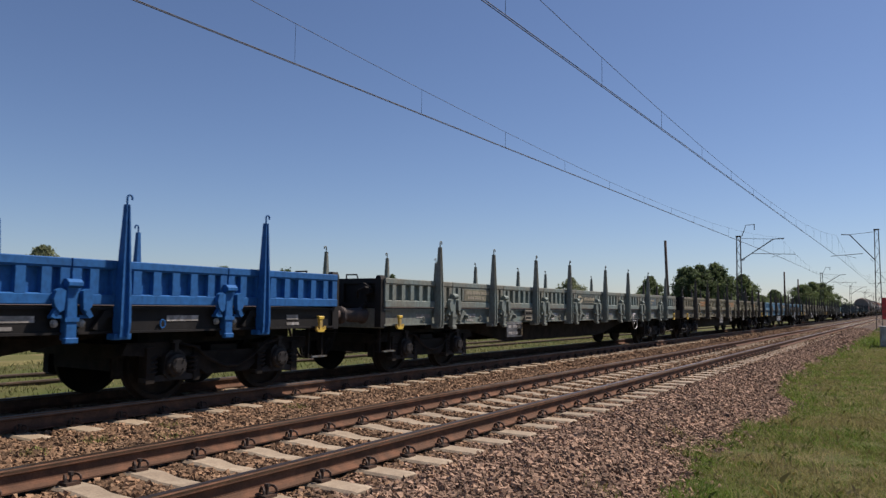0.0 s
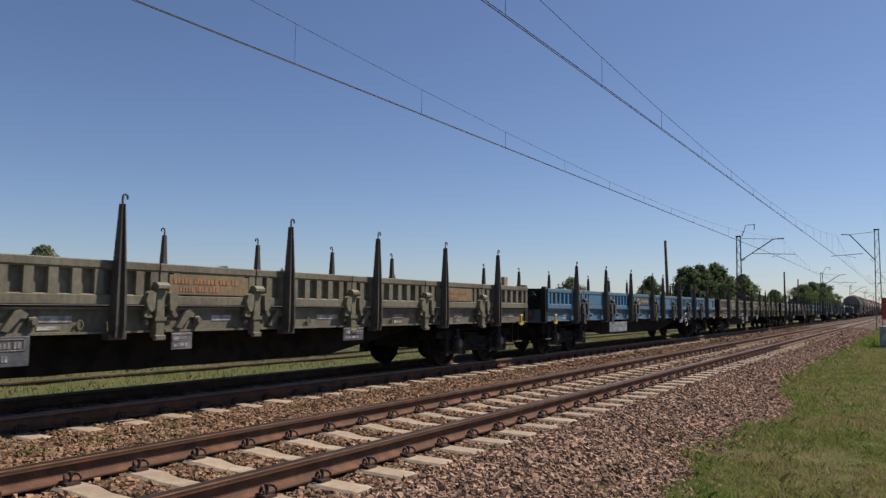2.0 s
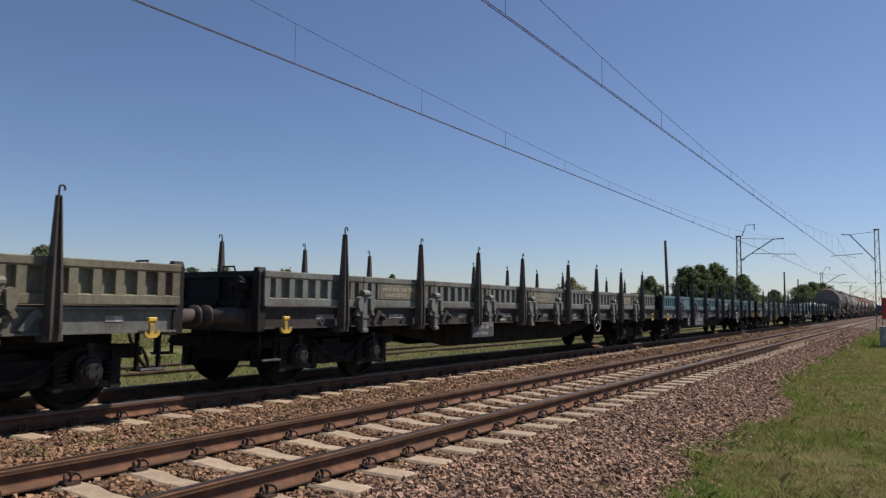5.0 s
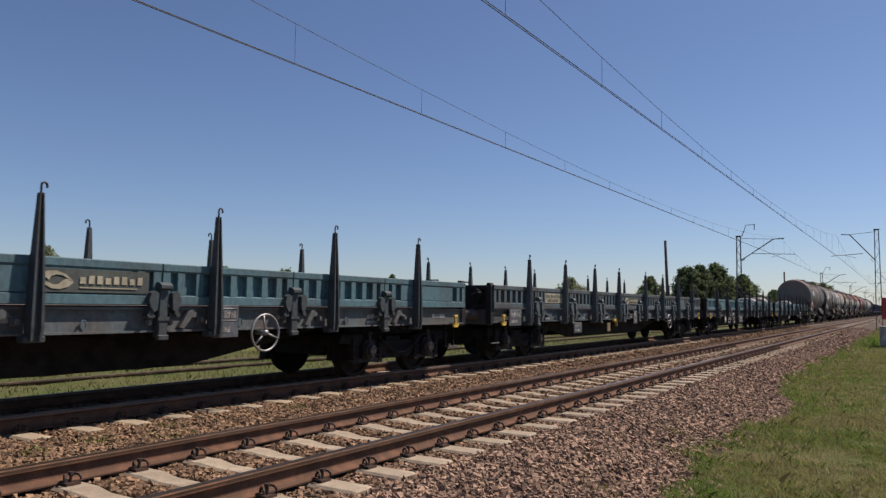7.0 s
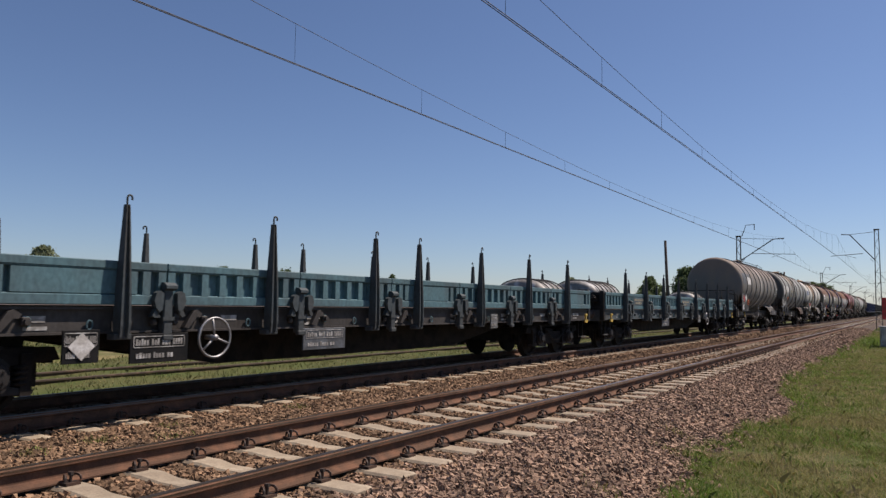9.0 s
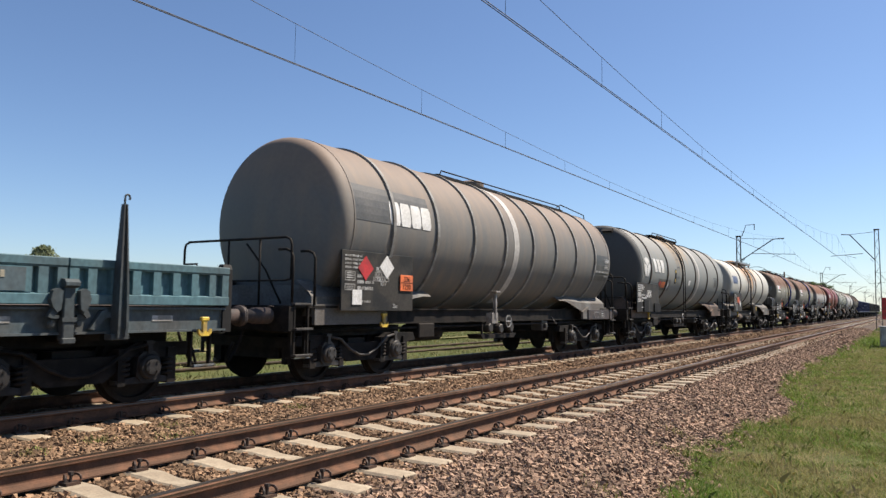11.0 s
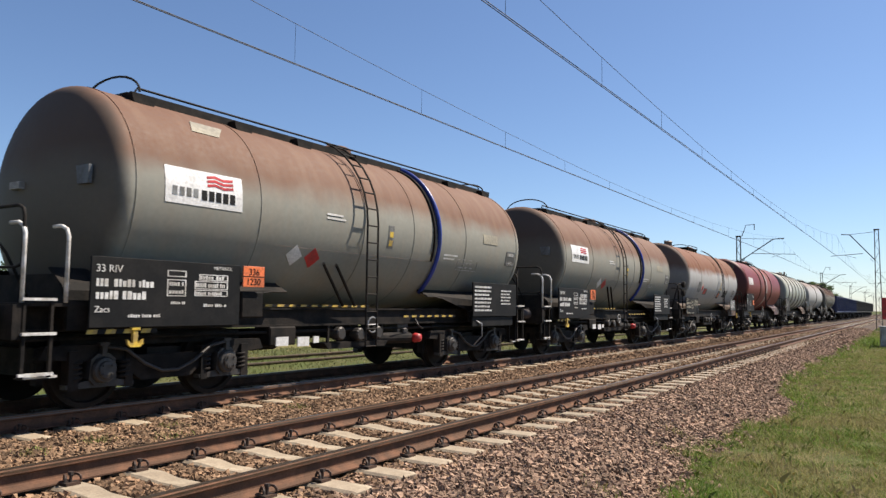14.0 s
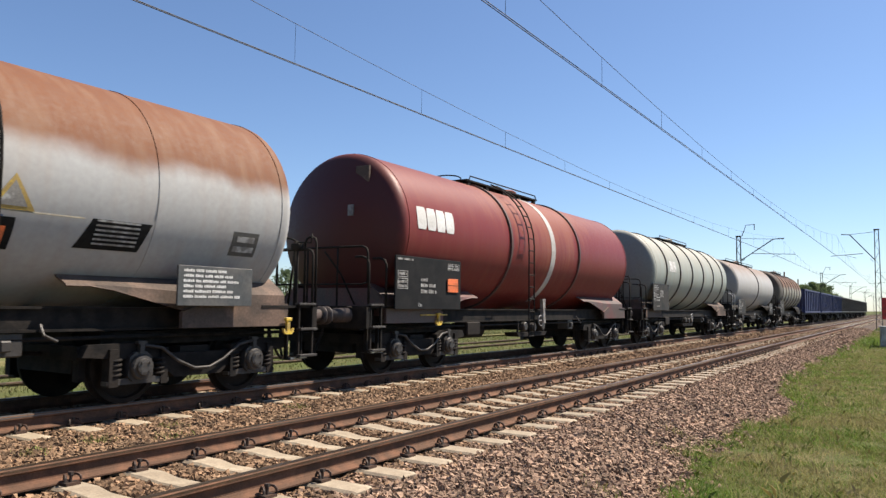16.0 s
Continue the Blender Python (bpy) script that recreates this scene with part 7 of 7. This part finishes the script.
# ---- poles and line-side equipment ----
def wooden_pole(x, y, h, lean, label):
    p = thing("wooden_pole", label, "pole", "wooden poles along the line", m=pose(x, y, -0.35))
    part("shaft", tube(bmesh.new(), [(lean, 0, 0), (lean * 0.5, 0, h * 0.5), (0, 0, h)], [0.17, 0.145, 0.115], 10), WOOD, p, smooth=True)
    part("cap", lathe(bmesh.new(), [(h - 0.02, 0.125), (h + 0.03, 0.12), (h + 0.06, 0.03)], "z", 10), DARK, p)


wooden_pole(66.2, 14.2, 7.84, 0.9, "leaning dark wooden pole without wires")
wooden_pole(129.0, 12.6, 7.86, 0.1, "upright dark wooden pole in the distance")
wooden_pole(161.2, 14.3, 7.86, 0.0, "upright dark wooden pole in the distance")


def line_cabinet():
    c = thing("relay_cabinet", "grey sheet-steel relay cabinet on a concrete plinth", "cabinet", m=pose(40.0, -3.42, -0.33))
    part("body", boxes((-0.35, 0.35, -0.45, 0.45, 0.12, 1.0), bev=0.02), ZINC, c)
    part("roof", boxes((-0.4, 0.4, -0.5, 0.5, 1.0, 1.05), bev=0.015), ZINC, c)
    part("plinth", boxes((-0.38, 0.38, -0.48, 0.48, -0.1, 0.12)), CONCRETE, c)
    part("door", boxes((-0.37, -0.352, -0.38, 0.38, 0.18, 0.95), bev=0.004), ZINC, c)
    s = thing("marker_post", "dark steel post with a weathered red board", "sign post", m=pose(41.5, -3.35, -0.33))
    part("post", tube(bmesh.new(), [(0, 0, 0), (0, 0, 2.6)], 0.05, 8), MAST, s)
    part("board", boxes((-0.03, -0.01, -0.3, 0.3, 1.35, 2.4), bev=0.005), RED, s)


line_cabinet()


# ---- stones, grass ----
def stone_mesh(name, pts, sizes, seed, material, label):
    """Angular stones, eight corners each."""
    rng = np.random.default_rng(seed)
    n = len(pts)
    cube = np.array([(x, y, z) for x in (-1, 1) for y in (-1, 1) for z in (-1, 1)], float) * 0.58
    v = cube[None] + rng.uniform(-0.34, 0.34, (n, 8, 3))
    v *= (sizes[:, None, None] * rng.uniform(0.65, 1.25, (n, 1, 3)))
    a, b = rng.uniform(0, 2 * np.pi, n), rng.uniform(-0.9, 0.9, n)
    ca, sa, cb, sb = np.cos(a)[:, None], np.sin(a)[:, None], np.cos(b)[:, None], np.sin(b)[:, None]
    x, y, z = v[:, :, 0], v[:, :, 1], v[:, :, 2]
    y, z = y * cb - z * sb, y * sb + z * cb
    x, y = x * ca - y * sa, x * sa + y * ca
    v = np.stack([x, y, z], 2) + pts[:, None, :]
    quad = np.array([(0, 1, 3, 2), (4, 6, 7, 5), (0, 4, 5, 1), (2, 3, 7, 6), (0, 2, 6, 4), (1, 5, 7, 3)])
    f = (np.arange(n)[:, None, None] * 8 + quad[None]).reshape(-1, 4)
    me = bpy.data.meshes.new(name)
    me.from_pydata(v.reshape(-1, 3).tolist(), [], f.tolist())
    me.materials.append(material)
    return tagged(new(name, me), label, "ballast", kind="stuff")


def verge_edge(x):
    """Where the turf begins beside the ballast."""
    return np.interp(x, [5, 7.5, 8.9, 9.8, 11.5, 13.3, 14.6, 15.6, 17, 19.6, 24.4, 31.5, 90], [-2.3, -2.26, -1.9, -2.03, -2.25, -2.45, -2.42, -2.1, -1.8, -1.61, -1.68, -1.74, -1.74])


def ballast_stones():
    rng = np.random.default_rng(3)
    for j, (xa, xb, density, lo, hi) in enumerate(((-12, 2.5, 150, 0.03, 0.055), (2.5, 9, 1250, 0.015, 0.036), (9, 17, 850, 0.018, 0.038), (17, 34, 380, 0.024, 0.045), (34, 70, 90, 0.04, 0.07))):
        ya, yb = -2.5, 6.9
        n = int((xb - xa) * (yb - ya) * density)
        x, y = rng.uniform(xa, xb, n), rng.uniform(ya, yb, n)
        keep = np.ones(n, bool)
        for ry in RAIL_Y:
            keep &= np.abs(y - ry) > 0.085
        for yc, x0 in ((0.7535, 3.9525 - 0.6), (4.8235, 4.3061)):
            k = np.abs((x - x0 + 0.3) % 0.6 - 0.3)
            keep &= ~((np.abs(y - yc) < 1.28) & (k < 0.145))
        keep &= rng.uniform(0, 1, n) < np.clip(1 + (y - verge_edge(x)) / 0.22, 0.03, 1)
        keep &= (y < 5.8) | (rng.uniform(0, 1, n) < 0.5)
        x, y = x[keep], y[keep]
        z = np.interp(y, [-2.1, -1.15, -0.9, 6.5, 6.75, 7.6], [-0.42, -0.06, -0.04, -0.04, -0.07, -0.42])
        s = rng.uniform(lo, hi, len(x))
        z = np.maximum(z, np.where(y < -1.3, np.array([terrain_z(a, b) if b < -1.3 else -1 for a, b in zip(x, y)]), -1)) + s * rng.uniform(-0.1, 0.55, len(x))
        p = np.stack([x, y, z], 1)
        clean = y + rng.normal(0, 0.25, len(y)) < -0.35
        stone_mesh("shoulder_stones", p[clean], s[clean], 10 + j, CLEAN_STONE, "loose angular pinkish grey ballast stones")
        stone_mesh("ballast_stones", p[~clean], s[~clean], 30 + j, STONE, "loose angular rust-browned ballast stones")


ballast_stones()


def grass_mesh(name, x, y, z, h, wd, seed, material, label):
    rng = np.random.default_rng(seed)
    n = len(x)
    a = rng.uniform(0, 2 * np.pi, n)
    u = np.stack([np.cos(a), np.sin(a), np.zeros(n)], 1)
    lean = np.stack([rng.normal(0, 0.45, n), rng.normal(0, 0.45, n), np.ones(n)], 1)
    lean /= np.linalg.norm(lean, axis=1)[:, None]
    p = np.stack([x, y, z], 1)
    mid = p + lean * (h * 0.55)[:, None]
    tip = p + lean * h[:, None] + np.stack([rng.normal(0, 0.25, n) * h, rng.normal(0, 0.25, n) * h, -0.15 * h], 1)
    w = wd[:, None] * u
    verts = np.stack([p - w, p + w, mid + w * 0.7, tip, mid - w * 0.7], 1).reshape(-1, 3)
    f = np.arange(n * 5).reshape(-1, 5)
    me = bpy.data.meshes.new(name)
    me.from_pydata(verts.tolist(), [], f.tolist())
    me.materials.append(material)
    return tagged(new(name, me), label, "grass", kind="stuff")


DRYBLADE = mat("dry grass blades", (0.43, 0.365, 0.195), 0.85, second=(0.32, 0.285, 0.125), amount=0.4, scale=0.9, fine=8, per_island=0.4, bump=0, leafy=0.5)
MEADOW = mat("meadow grass blades", (0.12, 0.152, 0.045), 0.8, spec=0.15, second=(0.165, 0.162, 0.065), amount=0.4, scale=0.9, fine=8, per_island=0.4, bump=0, sharp=0.3, leafy=0.35)
LUSH = mat("lush grass blades", (0.15, 0.242, 0.036), 0.75, second=(0.20, 0.27, 0.06), amount=0.4, scale=1.2, fine=8, per_island=0.4, bump=0, leafy=0.5)


def surface(x, y):
    return np.array([terrain_z(a, b) for a, b in zip(x, y)])


def patch_value(x, y, s, k):
    return np.array([noise.noise((a * s, b * s, k)) for a, b in zip(x, y)])


def grass():
    rng = np.random.default_rng(4)
    # the verge beside the ballast
    def verge(xa, xb, ya, yb, density, h0, h1, w0, seed):
        n = int((xb - xa) * (yb - ya) * density)
        x, y = rng.uniform(xa, xb, n), rng.uniform(ya, yb, n)
        v = 0.45 * patch_value(x, y * 0.6, 0.5, 1.0) + 0.5 * patch_value(x, y, 2.6, 2.0)
        edge = verge_edge(x) + 0.16 * patch_value(x, y, 1.3, 4.0) + 0.22 * patch_value(x, y, 4.0, 8.0) + rng.normal(0, 0.04, n)
        keep = y < edge
        x, y, v = x[keep], y[keep], v[keep]
        z = np.maximum(np.interp(y, [-2.1, -1.15], [-0.42, -0.06]), surface(x, y)) - 0.008
        tuft = np.clip(1 + 1.1 * patch_value(x, y, 1.6, 6.0), 0.4, 1.9)
        h = rng.uniform(h0, h1, len(x)) * tuft * (1 + 0.7 * np.exp(-((y - edge[keep]) / 0.15) ** 2))
        wd = rng.uniform(0.6, 1.2, len(x)) * w0
        d = v + rng.normal(0, 0.24, len(x)) - 0.3 * np.exp(-((y - edge[keep]) / 0.3) ** 2)
        for mask, m, lab in ((d > 0.10, DRYBLADE, "dry straw-coloured grass blades"), ((d <= 0.10) & (d > -0.15), BLADE, "short green grass blades"), (d <= -0.15, LUSH, "lush green grass blades")):
            grass_mesh("grass_verge", x[mask], y[mask], z[mask], h[mask], wd[mask], seed, m, lab)
    verge(-8.0, 5.0, -9.0, -1.6, 160, 0.04, 0.11, 0.006, 5)
    verge(5.0, 14.0, -4.6, -1.5, 4200, 0.035, 0.10, 0.0028, 1)
    verge(14.0, 34.0, -4.2, -1.4, 1500, 0.045, 0.115, 0.0052, 2)
    verge(34.0, 90.0, -4.2, -1.6, 300, 0.05, 0.12, 0.012, 3)
    # pale seed stalks standing above the turf
    n = 2600
    x = 5.5 + 28 * rng.uniform(0, 1, n) ** 1.5
    y = verge_edge(x) - 0.1 - 2.4 * rng.uniform(0, 1, n)
    grass_mesh("seed_stalks", x, y, surface(x, y) - 0.005, rng.uniform(0.09, 0.2, n), rng.uniform(0.002, 0.0045, n), 11, DRYBLADE, "thin straw-coloured seed stalks in the grass")
    # the meadow behind the line
    n = 80000
    x = rng.uniform(4, 60, n)
    y = 7.3 + 24 * rng.uniform(0, 1, n) ** 1.6
    keep = (np.abs(y - 11.15) > 0.1) & (np.abs(y - 12.75) > 0.1) & ~((y > 16.6) & (y < 20) & (x < 24) & (rng.uniform(0, 1, n) < 0.75))
    x, y = x[keep], y[keep]
    v = patch_value(x, y, 0.5, 3.0) + rng.normal(0, 0.2, len(x))
    z = surface(x, y) - 0.01
    h = rng.uniform(0.05, 0.15, len(x)) * np.where(y > 13.5, 1.3, 0.9)
    wd = rng.uniform(0.003, 0.007, len(x)) * (1 + y / 20)
    for mask, m, lab in ((v > 0.34, DRYBLADE, "dry straw-coloured meadow grass"), (v <= 0.34, MEADOW, "short green meadow grass")):
        grass_mesh("meadow_grass", x[mask], y[mask], z[mask], h[mask], wd[mask], 7, m, lab)
    # weeds in the ballast
    cx, cy = np.array([3.9, 4.6, 5.6, 7.6, 5.2, 9.8, 6.6, 8.8]), np.array([2.9, 3.0, 3.15, 3.1, 2.6, -1.6, -1.75, -1.7])
    k = rng.integers(0, 8, 700)
    x, y = cx[k] + rng.normal(0, 0.10, 700), cy[k] + rng.normal(0, 0.10, 700)
    z = np.interp(y, [-2.1, -1.15, -0.9, 6.5], [-0.42, -0.06, -0.035, -0.035])
    grass_mesh("ballast_weeds", x, y, z, rng.uniform(0.03, 0.1, 700), np.full(700, 0.004), 8, BLADE, "sparse green weeds in the ballast")
    # low plants by the mast
    k = rng.normal(0, 1, (900, 2))
    grass_mesh("weeds", 44 + k[:, 0] * 2.2, -2.45 + k[:, 1] * 0.22, np.full(900, -0.33), rng.uniform(0.15, 0.55, 900), np.full(900, 0.014), 9, LUSH, "taller green weeds beside the mast")


grass()


# ---- movement ----
def travelled(t):
    """Metres that the train has run by t seconds."""
    return SPEED * (t + 0.02 * math.sin(math.pi * t) ** 2)


def motions():
    times = sorted({0.0, 1 / 30, 16.0 - 1 / 30, 16.0, *[0.25 * i for i in range(65)]})
    for w in WAGONS:
        x, y, z = w.matrix_basis.translation
        walk(w, [(t, pose(x - travelled(t), y, z)) for t in times])
    ticks = [i / 30 for i in range(481)]
    for w, ax in WHEELSETS:
        walk(w, [(t, pose(ax, 0, 0.64, 0, -math.degrees(travelled(t) / 0.46), 0)) for t in ticks])


motions()
